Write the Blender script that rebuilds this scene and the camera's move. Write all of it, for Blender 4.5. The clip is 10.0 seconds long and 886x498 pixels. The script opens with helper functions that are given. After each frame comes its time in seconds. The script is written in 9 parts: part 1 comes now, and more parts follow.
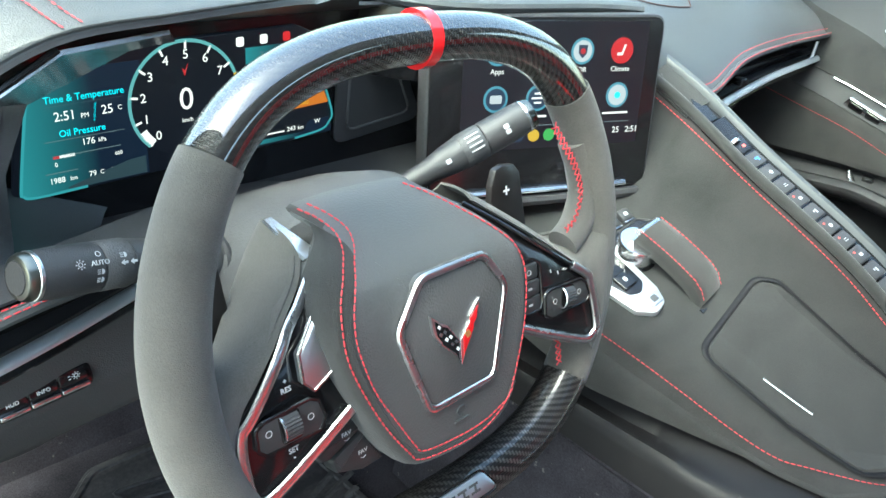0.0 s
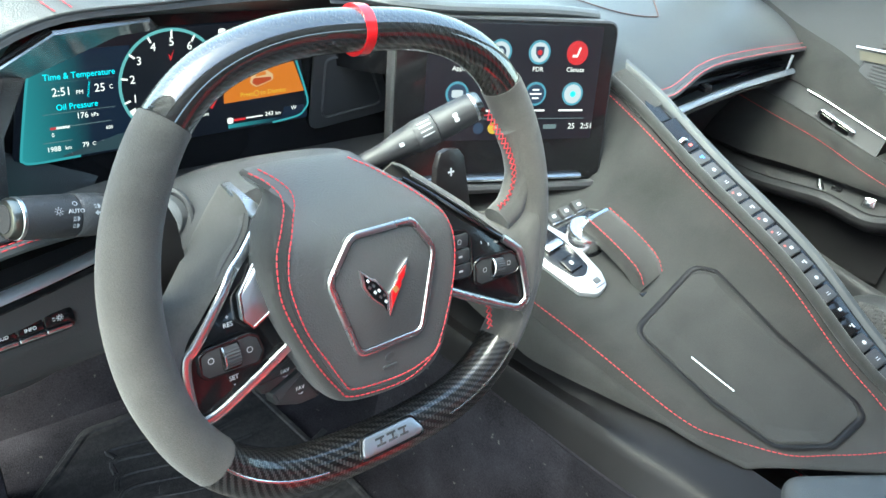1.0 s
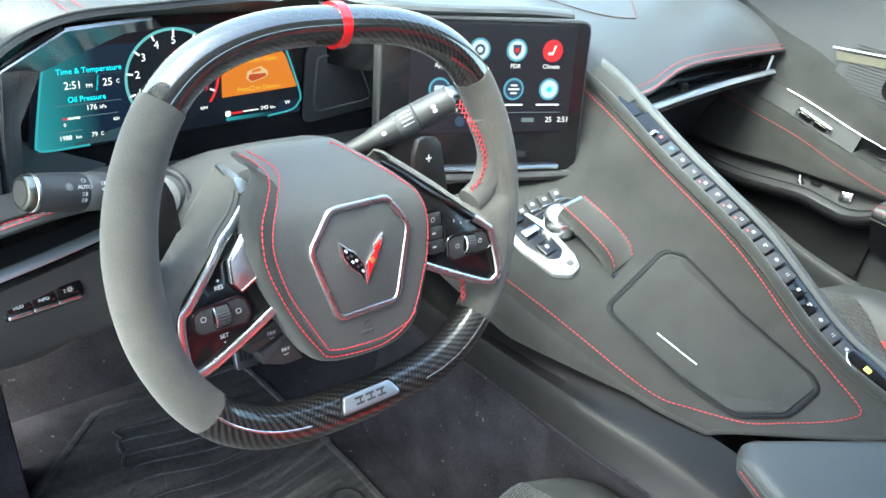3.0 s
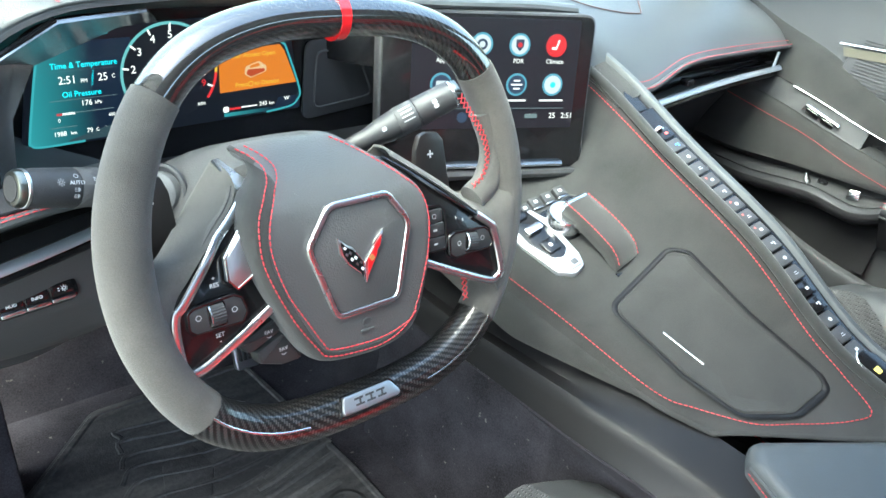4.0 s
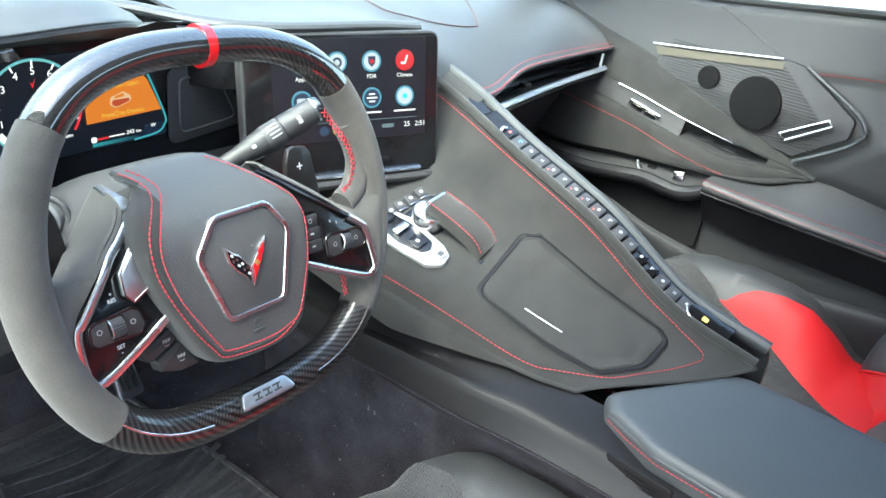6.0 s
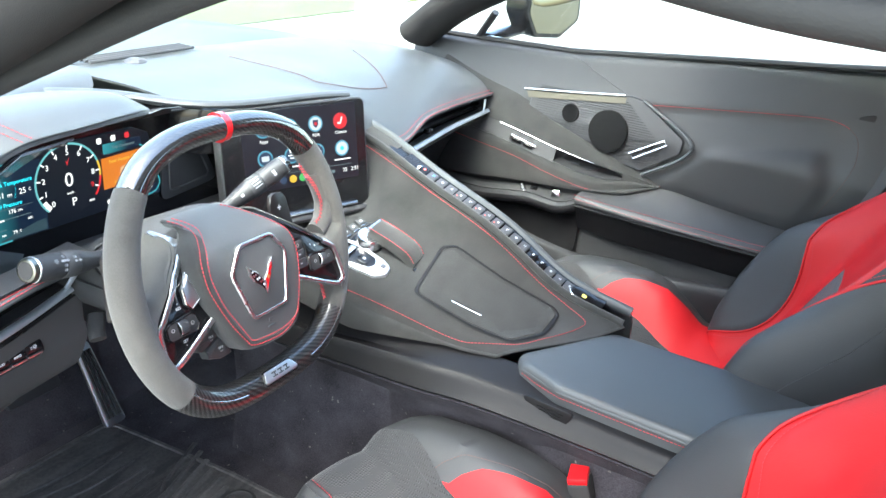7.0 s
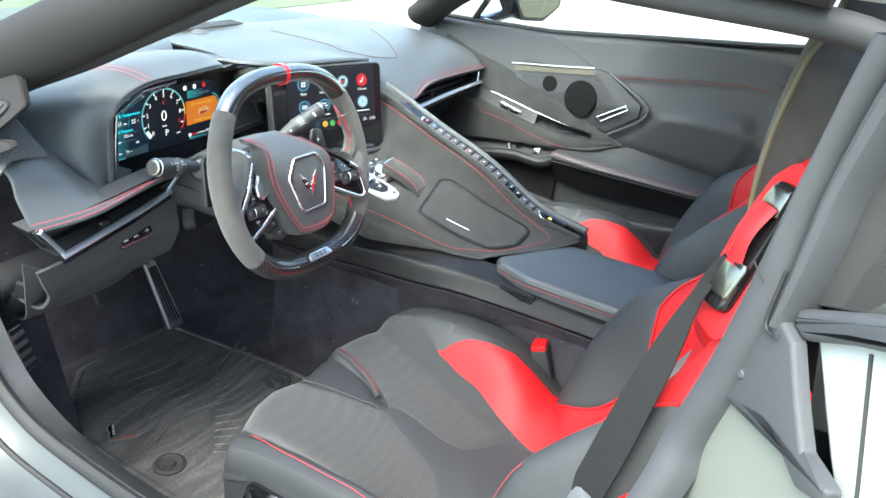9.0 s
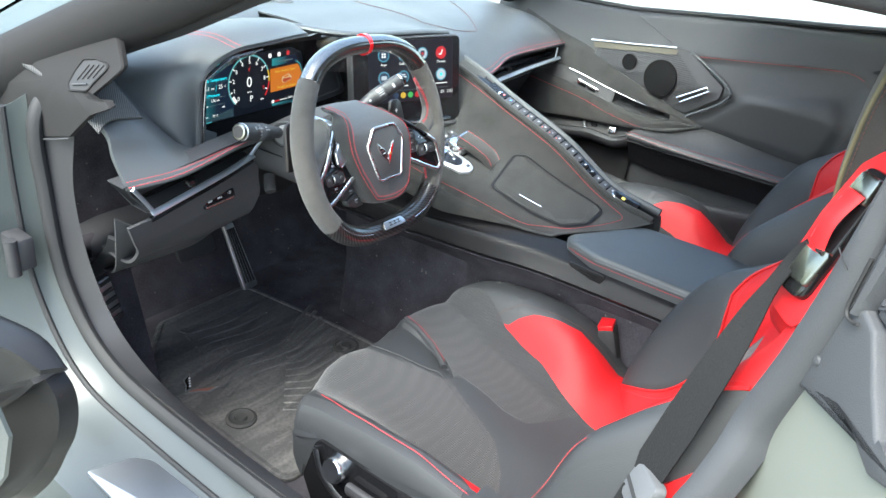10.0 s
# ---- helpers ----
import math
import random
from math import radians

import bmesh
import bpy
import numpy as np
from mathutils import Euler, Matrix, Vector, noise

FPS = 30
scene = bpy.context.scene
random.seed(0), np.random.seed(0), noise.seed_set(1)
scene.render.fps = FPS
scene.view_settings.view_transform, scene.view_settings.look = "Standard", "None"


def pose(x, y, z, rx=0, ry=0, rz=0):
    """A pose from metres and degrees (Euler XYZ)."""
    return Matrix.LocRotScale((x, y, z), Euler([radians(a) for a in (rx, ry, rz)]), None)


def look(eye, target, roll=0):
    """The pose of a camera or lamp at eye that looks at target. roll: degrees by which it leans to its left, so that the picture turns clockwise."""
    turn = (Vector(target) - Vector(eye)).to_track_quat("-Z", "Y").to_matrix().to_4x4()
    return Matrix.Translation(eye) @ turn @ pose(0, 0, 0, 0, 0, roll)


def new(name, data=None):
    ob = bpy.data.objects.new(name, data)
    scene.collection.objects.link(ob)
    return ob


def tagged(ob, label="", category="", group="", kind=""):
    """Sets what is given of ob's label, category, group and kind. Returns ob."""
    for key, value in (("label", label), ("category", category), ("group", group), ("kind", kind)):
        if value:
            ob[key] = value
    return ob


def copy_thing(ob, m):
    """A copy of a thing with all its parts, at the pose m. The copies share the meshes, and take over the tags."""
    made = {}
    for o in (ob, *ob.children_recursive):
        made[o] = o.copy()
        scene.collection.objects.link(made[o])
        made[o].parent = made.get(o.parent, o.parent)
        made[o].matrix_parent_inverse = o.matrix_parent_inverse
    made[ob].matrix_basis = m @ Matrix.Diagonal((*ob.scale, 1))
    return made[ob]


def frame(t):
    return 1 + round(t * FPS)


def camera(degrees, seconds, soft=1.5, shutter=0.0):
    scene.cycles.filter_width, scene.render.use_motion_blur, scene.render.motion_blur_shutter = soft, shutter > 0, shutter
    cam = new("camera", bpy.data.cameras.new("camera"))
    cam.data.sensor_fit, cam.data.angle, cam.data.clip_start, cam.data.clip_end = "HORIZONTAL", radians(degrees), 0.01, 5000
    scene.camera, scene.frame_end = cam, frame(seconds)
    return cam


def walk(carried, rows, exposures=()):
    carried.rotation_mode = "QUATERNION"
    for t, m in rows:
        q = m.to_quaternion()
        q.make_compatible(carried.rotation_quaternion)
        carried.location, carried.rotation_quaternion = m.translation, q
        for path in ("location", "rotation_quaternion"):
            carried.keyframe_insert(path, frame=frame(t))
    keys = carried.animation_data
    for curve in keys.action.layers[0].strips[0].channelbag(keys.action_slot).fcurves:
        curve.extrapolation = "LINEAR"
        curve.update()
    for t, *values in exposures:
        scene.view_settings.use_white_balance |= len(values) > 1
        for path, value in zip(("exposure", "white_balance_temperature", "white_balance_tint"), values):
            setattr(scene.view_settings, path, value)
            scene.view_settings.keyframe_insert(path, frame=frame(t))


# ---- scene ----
cam = camera(58.6, 10.0)
PATH = [
    (0, (-0.638, -0.276, 1.053), (0.563, 0.947, 0.022), 6.9),
    (0.5, (-0.637, -0.333, 1.064), (0.54, 0.921, 0.042), 7.7),
    (1, (-0.641, -0.372, 1.071), (0.527, 0.893, 0.053), 8.1),
    (1.5, (-0.645, -0.4, 1.08), (0.519, 0.873, 0.067), 8.1),
    (2, (-0.651, -0.423, 1.08), (0.507, 0.858, 0.071), 7.9),
    (2.5, (-0.658, -0.44, 1.082), (0.496, 0.847, 0.077), 7.7),
    (4, (-0.649, -0.432, 1.072), (0.498, 0.864, 0.069), 7.4),
    (4.5, (-0.641, -0.407, 1.064), (0.501, 0.893, 0.06), 7.4),
    (5, (-0.653, -0.405, 1.067), (0.497, 0.888, 0.064), 7.1),
    (5.5, (-0.674, -0.44, 1.082), (0.573, 0.77, 0.092), 7.2),
    (6, (-0.703, -0.481, 1.092), (0.693, 0.604, 0.158), 6.8),
    (6.2, (-0.76, -0.496, 1.107), (0.692, 0.541, 0.202), 6.3),
    (7.3, (-1.016, -0.639, 1.2), (0.58, 0.245, 0.38), 4.8),
    (7.5, (-1.047, -0.673, 1.201), (0.545, 0.216, 0.379), 4.6),
    (8, (-1.135, -0.748, 1.214), (0.449, 0.143, 0.379), 4.8),
    (8.5, (-1.238, -0.788, 1.226), (0.342, 0.104, 0.384), 5.2),
    (9, (-1.284, -0.798, 1.225), (0.29, 0.098, 0.378), 5.6),
    (9.5, (-1.293, -0.795, 1.224), (0.268, 0.113, 0.365), 5.9),
    (10, (-1.303, -0.797, 1.226), (0.159, 0.214, 0.309), 6.1),
]
walk(cam, [(t, look(eye, target, roll)) for t, eye, target, roll in PATH], [(t, e, 6500, g) for t, e, g in ((0, 2.64, -5), (2.5, 2.95, -4), (5.0, 2.97, -2), (6.0, 2.87, 0), (7.5, 3.08, 5), (8.5, 3.00, 3), (9.0, 2.75, 1), (10.0, 2.60, 3))])

# ---- light ----
world = bpy.data.worlds.new("sky")
scene.world = world
world.use_nodes = True
wn, wl = world.node_tree.nodes, world.node_tree.links
sky = wn.new("ShaderNodeTexSky")
sky.sky_type = "NISHITA"
sky.sun_disc = False
sky.sun_elevation, sky.sun_rotation = radians(59), radians(-88)
sky.air_density, sky.dust_density = 1.2, 3.0
wn["Background"].inputs["Strength"].default_value = 0.17
wl.new(sky.outputs[0], wn["Background"].inputs["Color"])
sun_data = bpy.data.lights.new("sun", "SUN")
sun_data.energy, sun_data.angle, sun_data.color = 0.92, radians(40), (0.93, 1.0, 0.99)
sun = new("sun", sun_data)
sun.matrix_world = look((-2.7, 0.1, 5.2), (0, 0, 0.6))
scene.view_settings.exposure = 2.6

# ---- tools ----
from mathutils.bvhtree import BVHTree


def V(*a):
    return Vector(a)


def cr(pts, n=8, closed=False):
    """A smooth curve through the points."""
    p = [Vector(q) for q in pts]
    out = []
    m = len(p)
    for i in range(m if closed else m - 1):
        a = p[i - 1] if closed or i > 0 else p[i] * 2 - p[i + 1]
        b, c = p[i], p[(i + 1) % m]
        d = p[(i + 2) % m] if closed or i + 2 < m else c * 2 - b
        for k in range(n):
            t = k / n
            out.append(0.5 * ((2 * b) + (c - a) * t + (2 * a - 5 * b + 4 * c - d) * t * t + (3 * b - a - 3 * c + d) * t ** 3))
    if not closed:
        out.append(p[-1].copy())
    return out


def even(path, step):
    """Points and headings at even steps along a path."""
    out, left = [], 0.0
    for a, b in zip(path, path[1:]):
        d = (b - a).length
        if d < 1e-9:
            continue
        while left <= d:
            out.append((a.lerp(b, left / d), (b - a) / d))
            left += step
        left -= d
    return out


def loft(rows, closed=False, caps=False, uv=None):
    bm = bmesh.new()
    vs = [[bm.verts.new(p) for p in r] for r in rows]
    n = len(rows[0])
    lay = bm.loops.layers.uv.new("uv") if uv else None
    for i in range(len(rows) - 1):
        for j in range(n if closed else n - 1):
            k = (j + 1) % n
            try:
                f = bm.faces.new((vs[i][j], vs[i][k], vs[i + 1][k], vs[i + 1][j]))
            except ValueError:
                continue
            if lay:
                for lp, (a, b) in zip(f.loops, ((i, j), (i, j + 1), (i + 1, j + 1), (i + 1, j))):
                    lp[lay].uv = (a * uv[0], b * uv[1])
    if caps and closed:
        bm.faces.new(vs[0][::-1])
        bm.faces.new(vs[-1])
    bmesh.ops.recalc_face_normals(bm, faces=bm.faces[:])
    return bm


def thicken(bm, t):
    bmesh.ops.solidify(bm, geom=bm.faces[:], thickness=t)
    bmesh.ops.recalc_face_normals(bm, faces=bm.faces[:])
    return bm


def tube(path, ra, rb=None, n=10, closed=False, up=(0, 0, 1), caps=True, uv=None, expo=1.0):
    """A sweep of an ellipse: ra across (away from up), rb along up. Radii may be lists."""
    path = [Vector(p) for p in path]
    rows, m = [], len(path)
    for i, p in enumerate(path):
        t = path[(i + 1) % m] - path[i - 1] if closed or 0 < i < m - 1 else (path[1] - path[0] if i == 0 else path[-1] - path[-2])
        t.normalize()
        side = t.cross(Vector(up))
        side.normalize()
        top = side.cross(t)
        a = ra[i] if isinstance(ra, (list, tuple)) else ra
        b = a if rb is None else (rb[i] if isinstance(rb, (list, tuple)) else rb)
        row = []
        for k in range(n):
            c, s = math.cos(2 * math.pi * k / n), math.sin(2 * math.pi * k / n)
            c, s = math.copysign(abs(c) ** expo, c), math.copysign(abs(s) ** expo, s)
            row.append(p + side * a * c + top * b * s)
        rows.append(row)
    if closed:
        rows.append(rows[0])
        bm = loft(rows, True, False, uv)
        bmesh.ops.remove_doubles(bm, verts=bm.verts[:], dist=1e-6)
        return bm
    return loft(rows, True, caps, uv)


def rounded(pts, r, n=4):
    """A polygon in 2D with rounded corners; r is one radius or one for each corner."""
    out, m = [], len(pts)
    for i in range(m):
        p, a, b = (Vector(pts[k % m][:2]) for k in (i, i - 1 + m, i + 1))
        u, v = (a - p).normalized(), (b - p).normalized()
        half = math.acos(max(-1, min(1, u.dot(v)))) / 2
        rr = r[i] if isinstance(r, (list, tuple)) else r
        d = min(rr / max(math.tan(half), 1e-3), 0.45 * (a - p).length, 0.45 * (b - p).length)
        s, e = p + u * d, p + v * d
        for k in range(n + 1):
            t = k / n
            out.append(s * (1 - t) ** 2 + p * 2 * t * (1 - t) + e * t * t)
    return [(q[0], q[1]) for q in out]


def rect(w, h, r=0.0, n=4):
    p = [(-w / 2, -h / 2), (w / 2, -h / 2), (w / 2, h / 2), (-w / 2, h / 2)]
    return rounded(p, r, n) if r else p


def prism(poly, m, h, bev=0.0, seg=2, taper=0.0):
    """A plate: the outline lies in the local xy plane of m, its top at z = h, its foot at 0."""
    bm = bmesh.new()
    cx = sum(p[0] for p in poly) / len(poly)
    cy = sum(p[1] for p in poly) / len(poly)
    rings = [(0.0, 0.0)]
    if bev:
        for k in range(seg + 1):
            a = math.pi / 2 * k / seg
            rings.append((h - bev + bev * math.sin(a), bev * (1 - math.cos(a))))
    else:
        rings.append((h, 0.0))
    vs = []
    for z, ins in rings:
        row = []
        for i, p in enumerate(poly):
            q = Vector(p)
            if ins or taper:
                a, b = Vector(poly[i - 1]), Vector(poly[(i + 1) % len(poly)])
                e = (b - a).normalized()
                nrm = Vector((-e[1], e[0]))
                if nrm.dot(Vector((cx, cy)) - q) < 0:
                    nrm = -nrm
                q = q + nrm * (ins + taper * z)
            row.append(bm.verts.new(m @ Vector((q[0], q[1], z))))
        vs.append(row)
    n = len(poly)
    for r, s in zip(vs, vs[1:]):
        for j in range(n):
            bm.faces.new((r[j], r[(j + 1) % n], s[(j + 1) % n], s[j]))
    bm.faces.new(vs[0][::-1])
    bm.faces.new(vs[-1])
    bmesh.ops.recalc_face_normals(bm, faces=bm.faces[:])
    return bm


def pillow(poly, m, h, bev, dome=0.004):
    """A padded plate: rounded shoulder and a slightly domed top built in rings."""
    cx, cy = sum(p[0] for p in poly) / len(poly), sum(p[1] for p in poly) / len(poly)
    rows = [[m @ V(x, y, 0) for x, y in poly]]
    size = min(max(abs(p[0] - cx) for p in poly), max(abs(p[1] - cy) for p in poly))
    for k in range(7):
        a = math.pi / 2 * k / 6
        q = 1 - bev / size * (1 - math.cos(a))
        rows.append([m @ V(cx + (x - cx) * q, cy + (y - cy) * q, h - bev + bev * math.sin(a)) for x, y in poly])
    for q in (0.8, 0.6, 0.4, 0.2, 0.02):
        rows.append([m @ V(cx + (x - cx) * q, cy + (y - cy) * q, h + dome * (1 - q * q)) for x, y in poly])
    return loft(rows, True, True)


def box(c, size, bev=0.0, m=None, seg=2):
    bm = bmesh.new()
    bmesh.ops.create_cube(bm, size=1.0)
    bmesh.ops.scale(bm, vec=size, verts=bm.verts[:])
    if bev:
        bmesh.ops.bevel(bm, geom=bm.edges[:], offset=bev, segments=seg, profile=0.5, affect="EDGES")
    bmesh.ops.transform(bm, matrix=(m or Matrix.Identity(4)) @ Matrix.Translation(c), verts=bm.verts[:])
    return bm


def lathe(profile, m, n=24):
    """Spun round the local z axis of m: profile of (radius, z)."""
    rows = [[m @ V(r * math.cos(2 * math.pi * k / n), r * math.sin(2 * math.pi * k / n), z) for k in range(n)] for r, z in profile]
    return loft(rows, True, True)


def join(*bms):
    out = bms[0]
    for b in bms[1:]:
        me = bpy.data.meshes.new("tmp")
        b.to_mesh(me)
        b.free()
        out.from_mesh(me)
        bpy.data.meshes.remove(me)
    return out


def stitches(path, step=0.0052, length=0.0041, r=0.0006, up=None):
    """Thread: short rounded stitches along a path."""
    bm = bmesh.new()
    for p, t in even(path, step):
        side = t.cross(Vector(up) if up else V(0, 0, 1))
        if side.length < 1e-3:
            side = V(1, 0, 0)
        side.normalize()
        top = side.cross(t)
        rings = []
        for k, s in ((-0.5, 0.55), (-0.25, 1.0), (0.25, 1.0), (0.5, 0.55)):
            rings.append([bm.verts.new(p + t * length * k + side * r * s * a + top * r * s * b) for a, b in ((1, 0), (0.3, 0.95), (-0.3, 0.95), (-1, 0))])
        for a, b in zip(rings, rings[1:]):
            for j in range(3):
                bm.faces.new((a[j], a[j + 1], b[j + 1], b[j]))
        bm.faces.new(rings[0])
        bm.faces.new(rings[-1][::-1])
    bmesh.ops.recalc_face_normals(bm, faces=bm.faces[:])
    return bm


def lettering(text, size, m, depth=0.0003, align="CENTER"):
    cu = bpy.data.curves.new("text", "FONT")
    cu.body, cu.size, cu.align_x, cu.align_y, cu.extrude, cu.resolution_u = text, size, align, "CENTER", depth, 3
    tmp = bpy.data.objects.new("text", cu)
    me = bpy.data.meshes.new_from_object(tmp)
    bm = bmesh.new()
    bm.from_mesh(me)
    bmesh.ops.transform(bm, matrix=m, verts=bm.verts[:])
    bpy.data.objects.remove(tmp)
    bpy.data.meshes.remove(me)
    bpy.data.curves.remove(cu)
    return bm


def ring_of(r, w, m, n=14):
    """A flat printed ring in the local plane of m."""
    return tube([m @ V(r * math.cos(2 * math.pi * k / n), r * math.sin(2 * math.pi * k / n), 0.0) for k in range(n)], w / 2, 0.0002, 4, True, up=m.to_3x3() @ V(0, 0, 1))


def thing(name, base, label, category, group="", kind=""):
    ob = new(name)
    ob.empty_display_size = 0.05
    ob.location = base
    return tagged(ob, label, category, group, kind)


def part(name, bm, material, parent=None, label="", smooth=True, sharp=38):
    me = bpy.data.meshes.new(name)
    bm.normal_update()
    for f in bm.faces:
        f.smooth = smooth
    if smooth:
        lim = radians(sharp)
        for e in bm.edges:
            if len(e.link_faces) == 2 and e.calc_face_angle(0) > lim:
                e.smooth = False
    bm.to_mesh(me)
    bm.free()
    me.materials.append(material)
    ob = new(name, me)
    if parent is not None:
        ob.parent = parent
        if parent.type == "EMPTY":
            ob.matrix_parent_inverse = Matrix.Translation(parent.location).inverted()
    if label:
        ob["label"] = label
    return ob


def solo(name, bm, material, label, category, group="", kind="", smooth=True):
    return tagged(part(name, bm, material, None, "", smooth), label, category, group, kind)


def axes(o, x, y, z):
    """A pose from an origin and three axes."""
    m = Matrix.Identity(4)
    for i, a in enumerate((x, y, z)):
        for k in range(3):
            m[k][i] = a[k]
    for k in range(3):
        m[k][3] = o[k]
    return m


def facing(o, z, x=(1, 0, 0)):
    """A pose at o whose local z is z and whose local x lies near x."""
    z = Vector(z).normalized()
    x = Vector(x)
    x = (x - z * x.dot(z)).normalized()
    return axes(o, x, z.cross(x), z)

# ---- materials ----
def mat(name, color, rough=0.5, metal=0.0, coat=0.0, grain=0.0, scale=800.0, vary=0.12, vscale=9.0, spec=0.5, sheen=0.0, emit=0.0, coat_rough=0.05, rvary=0.08):
    m = bpy.data.materials.new(name)
    m.use_nodes = True
    nt = m.node_tree
    b = nt.nodes["Principled BSDF"]
    b.inputs["Base Color"].default_value = (*color, 1)
    b.inputs["Roughness"].default_value = rough
    b.inputs["Metallic"].default_value = metal
    b.inputs["Coat Weight"].default_value = coat
    b.inputs["Coat Roughness"].default_value = coat_rough
    b.inputs["Specular IOR Level"].default_value = spec
    b.inputs["Sheen Weight"].default_value = sheen
    b.inputs["Sheen Roughness"].default_value = 0.6
    if emit:
        b.inputs["Emission Color"].default_value = (*color, 1)
        b.inputs["Emission Strength"].default_value = emit
        return m
    tc = nt.nodes.new("ShaderNodeTexCoord")
    if vary:
        nz = nt.nodes.new("ShaderNodeTexNoise")
        nz.inputs["Scale"].default_value = vscale
        nz.inputs["Detail"].default_value = 6
        nt.links.new(tc.outputs["Object"], nz.inputs["Vector"])
        mx = nt.nodes.new("ShaderNodeMix")
        mx.data_type = "RGBA"
        lo, hi = [c * (1 - vary) for c in color], [min(1, c * (1 + vary)) for c in color]
        mx.inputs[6].default_value, mx.inputs[7].default_value = (*lo, 1), (*hi, 1)
        nt.links.new(nz.outputs[0], mx.inputs[0])
        nt.links.new(mx.outputs[2], b.inputs["Base Color"])
        mr = nt.nodes.new("ShaderNodeMapRange")
        mr.inputs[3].default_value, mr.inputs[4].default_value = max(0, rough - rvary), min(1, rough + rvary)
        nt.links.new(nz.outputs[0], mr.inputs[0])
        nt.links.new(mr.outputs[0], b.inputs["Roughness"])
    if grain:
        vo = nt.nodes.new("ShaderNodeTexVoronoi")
        vo.inputs["Scale"].default_value = scale
        nt.links.new(tc.outputs["Object"], vo.inputs["Vector"])
        bp = nt.nodes.new("ShaderNodeBump")
        bp.inputs["Strength"].default_value = grain
        bp.inputs["Distance"].default_value = 0.0006
        nt.links.new(vo.outputs[0], bp.inputs["Height"])
        nt.links.new(bp.outputs[0], b.inputs["Normal"])
    return m


def suede_mat(name, color):
    """Short-napped suede: patches of brushed nap and fibre speckle."""
    m = mat(name, color, 0.95, grain=0.35, scale=1500, vary=0.0, spec=0.15, sheen=0.16)
    nt = m.node_tree
    b = nt.nodes["Principled BSDF"]
    tc = [n for n in nt.nodes if n.type == "TEX_COORD"][0]
    a, c = nt.nodes.new("ShaderNodeTexNoise"), nt.nodes.new("ShaderNodeTexNoise")
    a.inputs["Scale"].default_value, a.inputs["Detail"].default_value, a.inputs["Distortion"].default_value = 14, 5, 0.8
    c.inputs["Scale"].default_value, c.inputs["Detail"].default_value = 900, 2
    ad = nt.nodes.new("ShaderNodeMath")
    ad.operation = "MULTIPLY_ADD"
    ad.inputs[1].default_value = 0.5
    nt.links.new(c.outputs[0], ad.inputs[0])
    nt.links.new(a.outputs[0], ad.inputs[2])
    rp = nt.nodes.new("ShaderNodeMapRange")
    rp.inputs[1].default_value, rp.inputs[2].default_value = 0.4, 1.1
    nt.links.new(ad.outputs[0], rp.inputs[0])
    mx = nt.nodes.new("ShaderNodeMix")
    mx.data_type = "RGBA"
    mx.inputs[6].default_value = (*[k * 0.60 for k in color], 1)
    mx.inputs[7].default_value = (*[k * 1.42 for k in color], 1)
    for v in (a, c):
        nt.links.new(tc.outputs["Object"], v.inputs["Vector"])
    nt.links.new(rp.outputs[0], mx.inputs[0])
    nt.links.new(mx.outputs[2], b.inputs["Base Color"])
    return m


def weave_mat(name, dark, light, nu, nv, coat=1.0, rough=0.35):
    """Twill-woven carbon fibre under lacquer, on the uv of a sweep."""
    m = mat(name, dark, rough, coat=coat, vary=0.0)
    nt = m.node_tree
    b = nt.nodes["Principled BSDF"]
    uvn = nt.nodes.new("ShaderNodeUVMap")
    sp = nt.nodes.new("ShaderNodeSeparateXYZ")
    nt.links.new(uvn.outputs[0], sp.inputs[0])

    def math_node(op, x, y=None):
        n = nt.nodes.new("ShaderNodeMath")
        n.operation = op
        for k, v in enumerate((x, y)):
            if v is None:
                continue
            if isinstance(v, (int, float)):
                n.inputs[k].default_value = v
            else:
                nt.links.new(v, n.inputs[k])
        return n.outputs[0]

    u, v = math_node("MULTIPLY", sp.outputs[0], nu), math_node("MULTIPLY", sp.outputs[1], nv)
    fu, fv = math_node("FLOOR", u), math_node("FLOOR", v)
    step = math_node("FLOORED_MODULO", math_node("ADD", fu, fv), 4.0)
    warp = math_node("LESS_THAN", step, 1.5)
    ru, rv = math_node("FRACT", u), math_node("FRACT", v)
    hump_u = math_node("SINE", math_node("MULTIPLY", ru, math.pi))
    hump_v = math_node("SINE", math_node("MULTIPLY", rv, math.pi))
    ht = nt.nodes.new("ShaderNodeMix")
    nt.links.new(warp, ht.inputs[0])
    nt.links.new(hump_v, ht.inputs[2])
    nt.links.new(hump_u, ht.inputs[3])
    mx = nt.nodes.new("ShaderNodeMix")
    mx.data_type = "RGBA"
    mx.inputs[6].default_value, mx.inputs[7].default_value = (*dark, 1), (*light, 1)
    nt.links.new(math_node("MULTIPLY", warp, ht.outputs[0]), mx.inputs[0])
    nt.links.new(mx.outputs[2], b.inputs["Base Color"])
    b.inputs["Metallic"].default_value = 0.35
    bp = nt.nodes.new("ShaderNodeBump")
    bp.inputs["Strength"].default_value, bp.inputs["Distance"].default_value = 0.35, 0.0004
    nt.links.new(ht.outputs[0], bp.inputs["Height"])
    nt.links.new(bp.outputs[0], b.inputs["Normal"])
    return m


